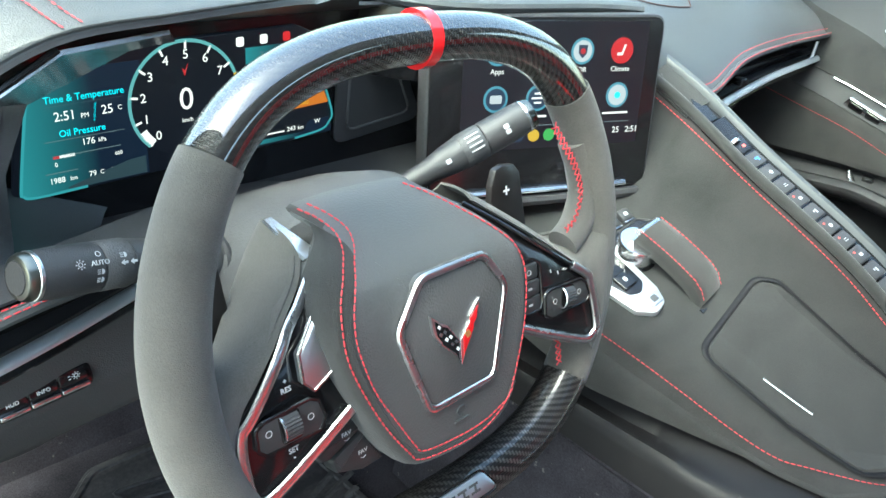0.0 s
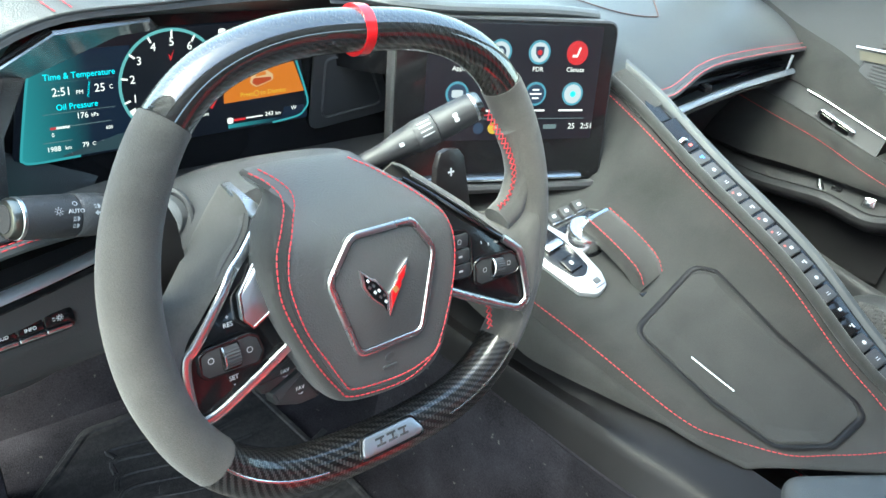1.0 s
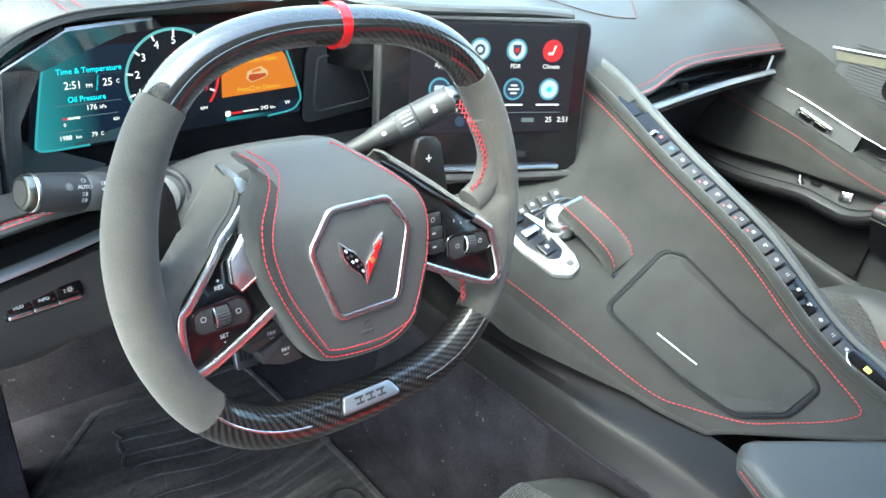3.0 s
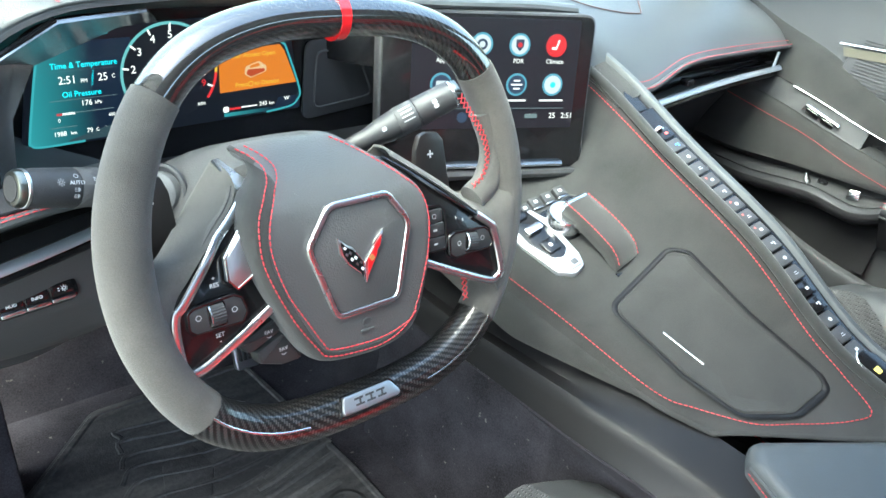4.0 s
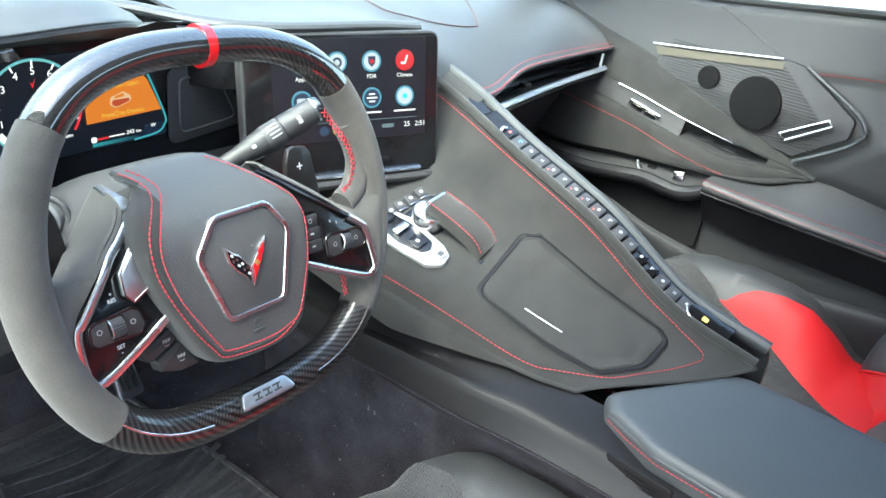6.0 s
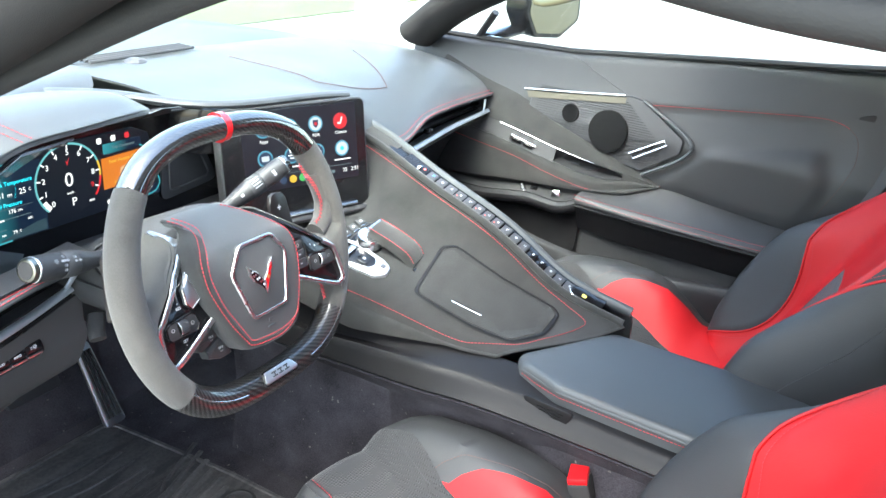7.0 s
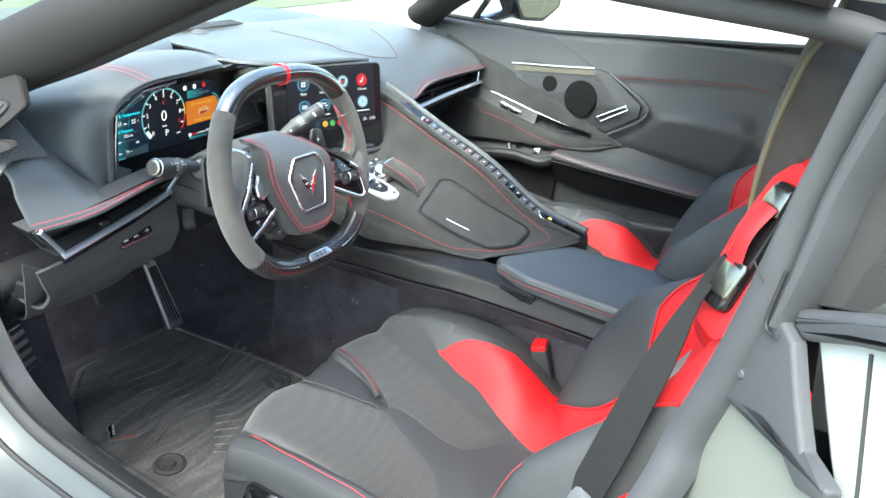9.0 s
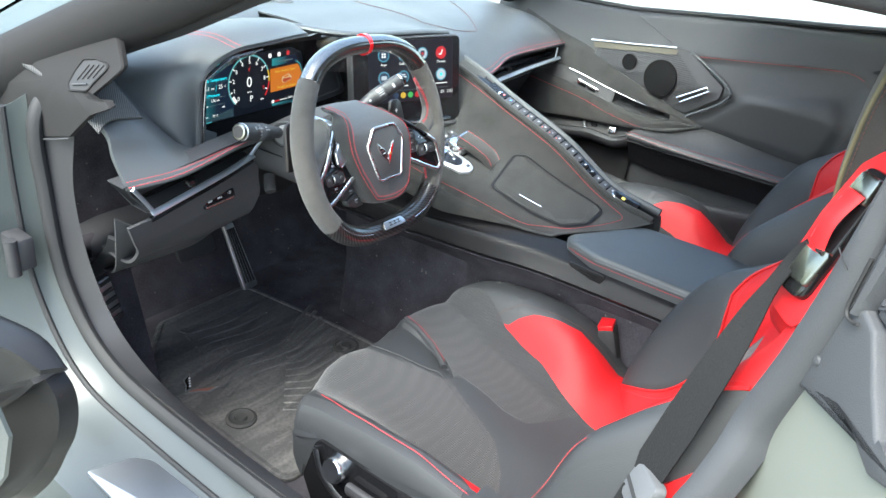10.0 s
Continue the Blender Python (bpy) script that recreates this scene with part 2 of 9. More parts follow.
def perforated_mat(name, color):
    """Cloth-backed hide with rows of small holes."""
    m = mat(name, color, 0.8, vary=0.18, vscale=12, spec=0.3, sheen=0.2)
    nt = m.node_tree
    b = nt.nodes["Principled BSDF"]
    tc = [n for n in nt.nodes if n.type == "TEX_COORD"][0]
    vo = nt.nodes.new("ShaderNodeTexVoronoi")
    vo.inputs["Scale"].default_value, vo.inputs["Randomness"].default_value = 250, 0.22
    nt.links.new(tc.outputs["Object"], vo.inputs["Vector"])
    rp = nt.nodes.new("ShaderNodeMapRange")
    rp.inputs[1].default_value, rp.inputs[2].default_value = 0.22, 0.42
    nt.links.new(vo.outputs[0], rp.inputs[0])
    bp = nt.nodes.new("ShaderNodeBump")
    bp.inputs["Strength"].default_value, bp.inputs["Distance"].default_value = 0.8, 0.001
    nt.links.new(rp.outputs[0], bp.inputs["Height"])
    nt.links.new(bp.outputs[0], b.inputs["Normal"])
    old = b.inputs["Base Color"].links[0].from_socket
    mx = nt.nodes.new("ShaderNodeMix")
    mx.data_type = "RGBA"
    mx.inputs[6].default_value = (*[c * 0.25 for c in color], 1)
    nt.links.new(rp.outputs[0], mx.inputs[0])
    nt.links.new(old, mx.inputs[7])
    nt.links.new(mx.outputs[2], b.inputs["Base Color"])
    return m


def dusty_mat(name, dark, dust):
    """Moulded rubber with dry dust in smears and specks."""
    m = mat(name, dark, 0.6, grain=0.4, scale=350, vary=0.0)
    nt = m.node_tree
    b = nt.nodes["Principled BSDF"]
    tc = [n for n in nt.nodes if n.type == "TEX_COORD"][0]
    mp = nt.nodes.new("ShaderNodeMapping")
    mp.inputs["Scale"].default_value, mp.inputs["Rotation"].default_value = (5, 26, 10), (0, 0, 0.45)
    a, c = nt.nodes.new("ShaderNodeTexNoise"), nt.nodes.new("ShaderNodeTexNoise")
    a.inputs["Scale"].default_value, a.inputs["Detail"].default_value, a.inputs["Distortion"].default_value = 1.0, 8, 1.4
    c.inputs["Scale"].default_value, c.inputs["Detail"].default_value = 160, 3
    nt.links.new(tc.outputs["Object"], mp.inputs[0])
    nt.links.new(mp.outputs[0], a.inputs["Vector"])
    nt.links.new(tc.outputs["Object"], c.inputs["Vector"])
    ad = nt.nodes.new("ShaderNodeMath")
    ad.operation = "MULTIPLY_ADD"
    ad.inputs[1].default_value = 0.45
    nt.links.new(c.outputs[0], ad.inputs[0])
    nt.links.new(a.outputs[0], ad.inputs[2])
    rp = nt.nodes.new("ShaderNodeMapRange")
    rp.inputs[1].default_value, rp.inputs[2].default_value = 0.62, 1.0
    nt.links.new(ad.outputs[0], rp.inputs[0])
    mx = nt.nodes.new("ShaderNodeMix")
    mx.data_type = "RGBA"
    mx.inputs[6].default_value, mx.inputs[7].default_value = (*dark, 1), (*dust, 1)
    nt.links.new(rp.outputs[0], mx.inputs[0])
    nt.links.new(mx.outputs[2], b.inputs["Base Color"])
    return m


def weave_cloth(name, color):
    """Loudspeaker cloth: fine ribs that run across the piece."""
    m = mat(name, color, 0.85, vary=0.0)
    nt = m.node_tree
    b = nt.nodes["Principled BSDF"]
    tc, wv = nt.nodes.new("ShaderNodeTexCoord"), nt.nodes.new("ShaderNodeTexWave")
    wv.inputs["Scale"].default_value, wv.inputs["Distortion"].default_value = 110, 0.3
    mp = nt.nodes.new("ShaderNodeMapping")
    mp.inputs["Rotation"].default_value = (0, 0, 0.5)
    nt.links.new(tc.outputs["Object"], mp.inputs["Vector"])
    nt.links.new(mp.outputs[0], wv.inputs["Vector"])
    mx = nt.nodes.new("ShaderNodeMix")
    mx.data_type = "RGBA"
    mx.inputs[6].default_value, mx.inputs[7].default_value = (*[c * 0.45 for c in color], 1), (*[c * 1.1 for c in color], 1)
    nt.links.new(wv.outputs[0], mx.inputs[0])
    nt.links.new(mx.outputs[2], b.inputs["Base Color"])
    bp = nt.nodes.new("ShaderNodeBump")
    bp.inputs["Strength"].default_value, bp.inputs["Distance"].default_value = 0.6, 0.001
    nt.links.new(wv.outputs[0], bp.inputs["Height"])
    nt.links.new(bp.outputs[0], b.inputs["Normal"])
    return m


def carpet_mat(name, color):
    """Short dark pile with lint: tufts, trodden patches and pale flecks."""
    m = mat(name, color, 1.0, grain=1.0, scale=900, vary=0.0, spec=0.1)
    nt = m.node_tree
    b = nt.nodes["Principled BSDF"]
    tc = [n for n in nt.nodes if n.type == "TEX_COORD"][0]
    a, c, d = [nt.nodes.new("ShaderNodeTexNoise") for _ in range(3)]
    for n, sc, de in ((a, 16, 5), (c, 420, 3), (d, 95, 2)):
        n.inputs["Scale"].default_value, n.inputs["Detail"].default_value = sc, de
        nt.links.new(tc.outputs["Object"], n.inputs["Vector"])
    ad = nt.nodes.new("ShaderNodeMath")
    ad.operation = "MULTIPLY_ADD"
    ad.inputs[1].default_value = 0.8
    nt.links.new(c.outputs[0], ad.inputs[0])
    nt.links.new(a.outputs[0], ad.inputs[2])
    rp = nt.nodes.new("ShaderNodeMapRange")
    rp.inputs[1].default_value, rp.inputs[2].default_value = 0.6, 1.25
    nt.links.new(ad.outputs[0], rp.inputs[0])
    mx = nt.nodes.new("ShaderNodeMix")
    mx.data_type = "RGBA"
    mx.inputs[6].default_value, mx.inputs[7].default_value = (*[k * 0.5 for k in color], 1), (*[k * 1.6 for k in color], 1)
    nt.links.new(rp.outputs[0], mx.inputs[0])
    fl = nt.nodes.new("ShaderNodeMapRange")
    fl.inputs[1].default_value, fl.inputs[2].default_value = 0.70, 0.76
    nt.links.new(d.outputs[0], fl.inputs[0])
    m2 = nt.nodes.new("ShaderNodeMix")
    m2.data_type = "RGBA"
    m2.inputs[7].default_value = (0.16, 0.15, 0.14, 1)
    nt.links.new(fl.outputs[0], m2.inputs[0])
    nt.links.new(mx.outputs[2], m2.inputs[6])
    nt.links.new(m2.outputs[2], b.inputs["Base Color"])
    return m


LEATHER = mat("dark_leather", (0.052, 0.0565, 0.060), 0.44, grain=0.25, scale=900, vary=0.15)
LEATHER_SOFT = mat("dark_soft_leather", (0.032, 0.0335, 0.036), 0.55, grain=0.3, scale=700, vary=0.18)
SUEDE = suede_mat("dark_suede", (0.0255, 0.0255, 0.025))
SUEDE_GRIP = suede_mat("worn_grip_suede", (0.068, 0.065, 0.060))
PERF = perforated_mat("perforated_hide", (0.029, 0.029, 0.0305))
HEAD_SUEDE = suede_mat("warm_dark_suede", (0.040, 0.037, 0.033))
RED = mat("red_leather", (0.50, 0.010, 0.014), 0.52, spec=0.32, grain=0.25, scale=700, vary=0.12)
RED_LACQUER = mat("red_lacquer", (0.6, 0.01, 0.015), 0.25, coat=1.0, vary=0.05)
THREAD = mat("red_thread", (0.46, 0.028, 0.040), 0.7, vary=0.15, vscale=300)
BLACK = mat("black_plastic", (0.034, 0.034, 0.037), 0.5, grain=0.3, scale=1200, vary=0.15)
PLASTIC = mat("grained_grey_plastic", (0.055, 0.055, 0.058), 0.55, grain=0.4, scale=900, vary=0.15)
GLOSS = mat("gloss_black", (0.008, 0.008, 0.009), 0.18, coat=0.25, spec=0.35, vary=0.1, rvary=0.05)
CHROME = mat("satin_chrome", (0.72, 0.73, 0.75), 0.22, 1.0, vary=0.04, rvary=0.06)
ALU = mat("brushed_aluminium", (0.55, 0.57, 0.6), 0.38, 1.0, grain=0.1, scale=1600, vary=0.06)
RUBBER = mat("rubber", (0.022, 0.022, 0.023), 0.7, grain=0.2, scale=500, vary=0.2)
CARPET = carpet_mat("carpet", (0.046, 0.043, 0.050))
MAT_RUBBER = dusty_mat("dusty_mat_rubber", (0.036, 0.0355, 0.038), (0.105, 0.102, 0.100))
# Body silver, shaded copy: the lower light is put into its tone.
PAINT = mat("silver_paint_shaded", (0.050, 0.059, 0.059), 0.45, 0.2, coat=0.25, vary=0.05, vscale=400)
PILLAR_TRIM = mat("soft_grey_trim", (0.050, 0.052, 0.057), 0.62, grain=0.35, scale=700, vary=0.14, vscale=14)
RUBBER_GREY = mat("grey_rubber", (0.055, 0.057, 0.064), 0.6, grain=0.2, scale=500, vary=0.12)
# Jamb paint; the green it would reflect is put into its colour.
JAMB = mat("jamb_paint_green_reflection", (0.15, 0.16, 0.14), 0.45, 0.0, coat=0.3, vary=0.08)
# Lit copy of the same body silver, brightness put into the colour.
LIT_PAINT = mat("silver_paint_lit", (0.45, 0.48, 0.48), 0.35, 0.1, coat=0.5, vary=0.05)
WHITE_MARK = mat("white_print", (0.75, 0.75, 0.75), 0.6, vary=0.0)
CARBON = weave_mat("carbon_fibre", (0.007, 0.0068, 0.0065), (0.028, 0.025, 0.023), 1.5, 1.5, rough=0.4)
CARBON.node_tree.nodes["Principled BSDF"].inputs["Coat IOR"].default_value = 2.2
CARBON.node_tree.nodes["Principled BSDF"].inputs["Coat Roughness"].default_value = 0.03
CARBON_DULL = weave_mat("carbon_fibre_low_gloss", (0.006, 0.006, 0.0065), (0.065, 0.063, 0.063), 1.3, 1.3, coat=0.9)
WEB = mat("belt_webbing", (0.012, 0.012, 0.0125), 0.75, grain=1.0, scale=380, vary=0.6, vscale=420, spec=0.2)
DULL_THREAD = mat("dull_thread", (0.10, 0.045, 0.035), 0.8, vary=0.1)
HEADLINER = mat("dark_headliner", (0.07, 0.068, 0.068), 0.95, grain=0.3, scale=1500, vary=0.1)

# Near-black leather; on the passenger door's hollows it stands in for shade.
LEATHER_AND_SHADE = mat("black_leather_and_shade", (0.011, 0.0106, 0.0115), 0.44, grain=0.12, scale=1300, vary=0.2, spec=0.20)
# Chrome dimmed in colour; on the belt bezels this stands in for dark reflections.
DIM_CHROME = mat("dim_tinted_chrome", (0.22, 0.225, 0.20), 0.26, 1.0, vary=0.05)
SILVER = mat("silver_lacquer", (0.48, 0.49, 0.51), 0.3, 0.55, coat=0.5, vary=0.05)
GLYPH = mat("grey_print", (0.40, 0.41, 0.43), 0.6, vary=0.0)
GREY_GRIP = mat("grey_plastic", (0.10, 0.104, 0.11), 0.5, grain=0.3, scale=900, vary=0.1)
PAD_LEATHER = mat("grey_pad_leather", (0.068, 0.069, 0.070), 0.46, grain=0.35, scale=650, vary=0.15)

# ---- the car's shell and what lies round it ----
GROUND = mat("pale_paving", (0.28, 0.28, 0.24), 0.9, grain=0.6, scale=120, vary=0.15, vscale=2)
GRASS = mat("dry_lawn", (0.12, 0.15, 0.05), 1.0, grain=0.8, scale=60, vary=0.4, vscale=3)
DARK_TRIM = mat("dark_pillar_trim", (0.020, 0.019, 0.019), 0.85, spec=0.25, grain=0.3, scale=1200, vary=0.12)
GLASS = bpy.data.materials.new("clear_glass")
GLASS.use_nodes = True
gb = GLASS.node_tree.nodes["Principled BSDF"]
gb.inputs["Transmission Weight"].default_value = 1.0
gb.inputs["Roughness"].default_value = 0.0
gb.inputs["IOR"].default_value = 1.1
gb.inputs["Base Color"].default_value = (0.93, 0.97, 0.95, 1)
DARK_GLASS = mat("tinted_glass", (0.055, 0.055, 0.052), 0.2, coat=1.0, vary=0.0)
# Mirror; its dim yellow tint stands in for the grass it reflects.
MIRROR = mat("reflection_tinted_mirror", (0.20, 0.195, 0.155), 0.02, 1.0, vary=0.0)

solo("ground", prism(rect(400, 400), Matrix.Translation((0, 0, -0.05)), 0.05), GROUND, "pale dry paving under and around the parked car", "ground", kind="structure", smooth=False)
solo("lawn", prism(rect(300, 120), Matrix.Translation((100, 64.5, -0.028)), 0.04), GRASS, "dry sunlit lawn beyond the paving", "lawn", kind="structure", smooth=False)

# The loop of the driver's door opening.
LOOP = [(-0.755, 0.338, 0.80), (-0.755, 0.340, 0.69), (-0.755, 0.318, 0.54), (-0.755, 0.225, 0.435), (-0.755, 0.05, 0.402), (-0.755, -0.35, 0.395),
        (-0.752, -0.52, 0.405), (-0.705, -0.63, 0.50), (-0.646, -0.677, 0.655), (-0.637, -0.701, 0.745), (-0.643, -0.726, 0.857), (-0.679, -0.753, 0.99), (-0.640, -0.775, 1.074), (-0.612, -0.775, 1.128), (-0.606, -0.740, 1.150),
        (-0.60, -0.55, 1.155), (-0.592, -0.40, 1.165), (-0.585, -0.22, 1.130), (-0.60, 0.0, 1.036), (-0.61, 0.16, 0.962), (-0.645, 0.30, 0.897), (-0.72, 0.335, 0.845)]
loop = cr(LOOP, 8, True)
door_1 = thing("door_opening", (-0.75, -0.2, 0.38), "grey painted driver's door opening with black rubber seal", "door opening", kind="structure")
part("door_seal", tube(loop, 0.013, 0.011, 10, True, up=(1, 0, 0)), RUBBER, door_1, "black rubber door seal")


def band(path, offs, n=None):
    """A surface carried along a path through offsets (dx, dy, dz) given for each place of it."""
    rows = []
    for k in range(len(offs)):
        rows.append([Vector(p) + Vector(offs[k][i] if isinstance(offs[k], list) else offs[k]) for i, p in enumerate(path)])
    return loft(rows)


# Hinge pillar and sill outside the seal: painted metal.
outer = cr([(-0.775, 0.362, 0.825), (-0.775, 0.366, 0.69), (-0.775, 0.348, 0.53), (-0.775, 0.245, 0.40), (-0.775, 0.05, 0.37), (-0.775, -0.35, 0.36), (-0.775, -0.66, 0.38)], 8)
outer2 = [p + V(-0.05, 0.012, -0.012) for p in outer]
outer3 = [p + V(-0.125, 0.05, -0.045) for p in outer]
outer4 = [p + V(-0.15, 0.055, -0.10) for p in outer]
inner = [p + V(0.018, -0.016, 0.016) for p in outer]
part("sill", thicken(loft([inner, outer, outer2, outer3, outer4]), 0.003), PAINT, door_1, "silver painted sill and hinge pillar in a shaded tone")
part("drip_channel", tube([p + V(-0.012, 0.002, -0.002) for p in outer], 0.006, 0.005, 8, up=(1, 0, 0)), RUBBER, door_1, "black drip channel")
part("sill_plate", prism(rounded([(-0.045, -0.30), (0.052, -0.30), (0.052, 0.104), (-0.022, 0.142)], [0.012, 0.012, 0.016, 0.004]), pose(-0.852, -0.05, 0.350, 0, -8, 0), 0.008, 0.002), ALU, door_1, "pale brushed metal sill plate")
# Inner trim between seal and floor.
trim_a = [Vector(p) + V(0.012, -0.005, 0) for p in cr([(-0.755, 0.345, 0.80), (-0.755, 0.345, 0.69), (-0.755, 0.322, 0.54), (-0.755, 0.23, 0.43), (-0.755, 0.05, 0.402), (-0.755, -0.35, 0.395), (-0.75, -0.60, 0.43)], 8)]
trim_b = cr([(-0.733, 0.285, 0.80), (-0.733, 0.306, 0.69), (-0.726, 0.290, 0.55), (-0.712, 0.225, 0.43), (-0.708, 0.05, 0.375), (-0.708, -0.35, 0.37), (-0.705, -0.60, 0.41)], 8)
trim_c = cr([(-0.66, 0.50, 0.80), (-0.65, 0.52, 0.66), (-0.63, 0.52, 0.40), (-0.61, 0.30, 0.21), (-0.60, 0.05, 0.19), (-0.60, -0.35, 0.19), (-0.60, -0.62, 0.19)], 8)
part("sill_trim", thicken(loft([trim_a, trim_b, [(a + b) / 2 + V(-0.004, 0, -0.004) for a, b in zip(trim_b, trim_c)], trim_c]), 0.004), BLACK, door_1, "dark grained plastic sill trim")

# Windscreen pillars and roof rails.
shell = thing("roof_frame", (0, -0.3, 1.13), "dark-lined roof frame with windscreen pillars", "roof frame", kind="structure")
for s in (-1, 1):
    up_ = 0.042 if s > 0 else 0.0
    path = cr([(s * 0.735, 0.50, 0.83 + 0.5 * up_), (s * 0.685, 0.36, 0.905 + up_), (s * 0.645, 0.19, 0.99 + up_), (s * 0.625, 0.0, 1.074 + up_), (s * 0.61, -0.22, 1.175 + 0.3 * up_), (s * 0.60, -0.40, 1.212), (s * 0.60, -0.55, 1.215), (s * 0.60, -0.73, 1.20)], 8)
    part("pillar", tube(path, 0.050, [0.044 if s < 0 and k < 18 else max(0.028, 0.044 - 0.0012 * (k - 18)) if s < 0 else 0.030 for k in range(len(path))], 16, up=(s * 0.45, 0.35, 0.82), expo=0.8), DARK_TRIM, shell, "dark grey lined windscreen pillar and roof rail")
part("roof", thicken(loft([[V(x, y, 1.240 - 0.05 * (x / 0.6) ** 2 - 0.05 * ((y + 0.5) / 0.35) ** 2 * (y > -0.5)) for x in [(-0.6 + 0.1 * i) for i in range(13)]] for y in (-0.15, -0.25, -0.35, -0.5, -0.65, -0.8)]), 0.02), HEADLINER, shell, "dark lined roof panel")
part("bulkhead", thicken(loft([[V(x, -0.93 + 0.05 * (z > 0.9), z) for x in (-0.7, 0, 0.7)] for z in (0.15, 0.5, 0.9, 1.17)]), 0.02), HEADLINER, shell, "dark trimmed rear bulkhead")

def sail(y, z):
    return V(-0.748 + 0.72 * max(0.0, z - 0.86), y, z)


sail_p = rounded([(0.166, 0.912), (0.179, 0.895), (0.208, 0.863), (0.165, 0.871), (0.150, 0.866), (0.194, 0.846), (0.244, 0.807), (0.256, 0.797), (0.333, 0.775), (0.350, 0.80), (0.459, 0.781), (0.56, 0.79), (0.46, 0.885), (0.347, 0.935), (0.262, 0.960), (0.205, 0.940)], 0.006, 4)
cy_, cz_ = 0.27, 0.88
rows = [[sail(y, z) + V(0.012, 0.004, 0) for y, z in sail_p], [sail(y, z) + V(0.003, 0.0, 0) for y, z in sail_p]]
for k in (0.985, 0.95, 0.8, 0.5, 0.2):
    rows.append([sail(cy_ + (y - cy_) * k, cz_ + (z - cz_) * k) for y, z in sail_p])
foot = part("pillar_foot", loft(rows, True, True), DARK_TRIM, shell, "dark trim at the foot of the driver's pillar")
# Demister: a dark tapering mouth with a raised rim and a pale lower lip.
mouth = rounded([(0.252, 0.906), (0.225, 0.912), (0.190, 0.911), (0.208, 0.884), (0.212, 0.874), (0.248, 0.867), (0.259, 0.873), (0.258, 0.892)], 0.008, 4)
part("demister", loft([[sail(y, z) + V(-0.0008, 0, 0.0006) for y, z in mouth], [sail(0.226 + (y - 0.226) * 0.5, 0.892 + (z - 0.892) * 0.5) + V(-0.0006, 0, 0.0004) for y, z in mouth], [sail(0.226 + (y - 0.226) * 0.05, 0.892 + (z - 0.892) * 0.05) + V(-0.0006, 0, 0.0004) for y, z in mouth]], True, True), RUBBER, foot, "dark demister mouth")
part("demister_rim", tube([sail(y, z) + V(-0.0012, 0, 0.0008) for y, z in mouth], 0.0022, 0.0014, 6, True), DARK_TRIM, foot)
part("demister_lip", tube([sail(y, z) + V(-0.0025, 0, 0.0018) for y, z in ((0.246, 0.874), (0.230, 0.878), (0.217, 0.881))], 0.0012, 0.0012, 6), PLASTIC, foot)
for k in range(4):
    part("slat", tube([sail(0.243 - 0.010 * k, 0.881 + 0.003 * k) + V(-0.0015, 0, 0.001), sail(0.234 - 0.010 * k, 0.902 + 0.002 * k) + V(-0.0015, 0, 0.001)], 0.0010, 0.0006, 6), DARK_TRIM, foot)
# Break line between the foot and the trim below.
part("trim_break", tube([V(-0.7505, 0.338, 0.771), V(-0.7500, 0.295, 0.783), V(-0.7480, 0.258, 0.795)], 0.0014, 0.0014, 6), PLASTIC, foot)

# Windscreen, nose of the car.
wind = [[V(x, 0.84 - 0.10 * (x / 0.72) ** 2, 0.815) for x in [0.12 * i for i in range(-6, 7)]], [V(x * 0.92, 0.47 - 0.06 * (x / 0.72) ** 2, 0.985) for x in [0.12 * i for i in range(-6, 7)]],
        [V(x * 0.82, -0.02 - 0.05 * (x / 0.72) ** 2, 1.155) for x in [0.12 * i for i in range(-6, 7)]]]
ws = solo("windscreen", thicken(loft(wind), 0.005), GLASS, "clear curved windscreen glass over the dashboard", "windscreen", kind="structure")
ws.visible_shadow = False
hood = [[V(x, y, 0.80 - 0.12 * ((y - 0.85) / 1.2) ** 1.6 - 0.10 * abs(x / 0.85) ** 4 + (0.05 * math.exp(-((abs(x) - 0.68) / 0.12) ** 2))) for x in [0.085 * i for i in range(-10, 11)]] for y in (0.86, 1.0, 1.2, 1.5, 1.8, 2.05)]
for row, dz in ((hood[0], 0.0),):
    hood.insert(0, [V(p[0], 0.80, p[2] - 0.004) for p in row])
hood = [[V(-0.93, r[0][1], 0.22), V(-0.93, r[0][1], 0.55)] + r + [V(0.93, r[0][1], 0.55), V(0.93, r[0][1], 0.22)] for r in hood]
hood.append([V(p[0] * 0.96, 2.14, min(p[2], 0.50)) for p in hood[-1]])
hood.append([V(p[0] * 0.95, 2.15, 0.22) for p in hood[-1]])
solo("bonnet", thicken(loft(hood), 0.01), PAINT, "silver painted nose of the car in a shaded tone with raised wings", "bonnet", kind="structure")

# Floor, footwell and tunnel.
solo("floor", prism([(-0.66, -0.95), (0.74, -0.95), (0.74, 0.62), (-0.66, 0.62)], Matrix.Translation((0, 0, 0.16)), 0.03), CARPET, "black carpeted car floor", "floor", kind="structure", smooth=False)
fw = [[V(x, y, z) for x in (-0.68, -0.35, -0.1, 0.35, 0.74)] for y, z in ((0.60, 0.17), (0.66, 0.25), (0.74, 0.42), (0.74, 0.62), (0.70, 0.74))]
solo("footwell_wall", thicken(loft(fw), 0.012), CARPET, "black carpeted front wall of the footwells", "footwell wall", kind="structure")

# Passenger side outer wall: below the door panel.
solo("sill_passenger", box((0.735, -0.15, 0.27), (0.05, 1.4, 0.22), 0.01), PLASTIC, "dark plastic sill along the passenger floor", "sill", kind="structure")

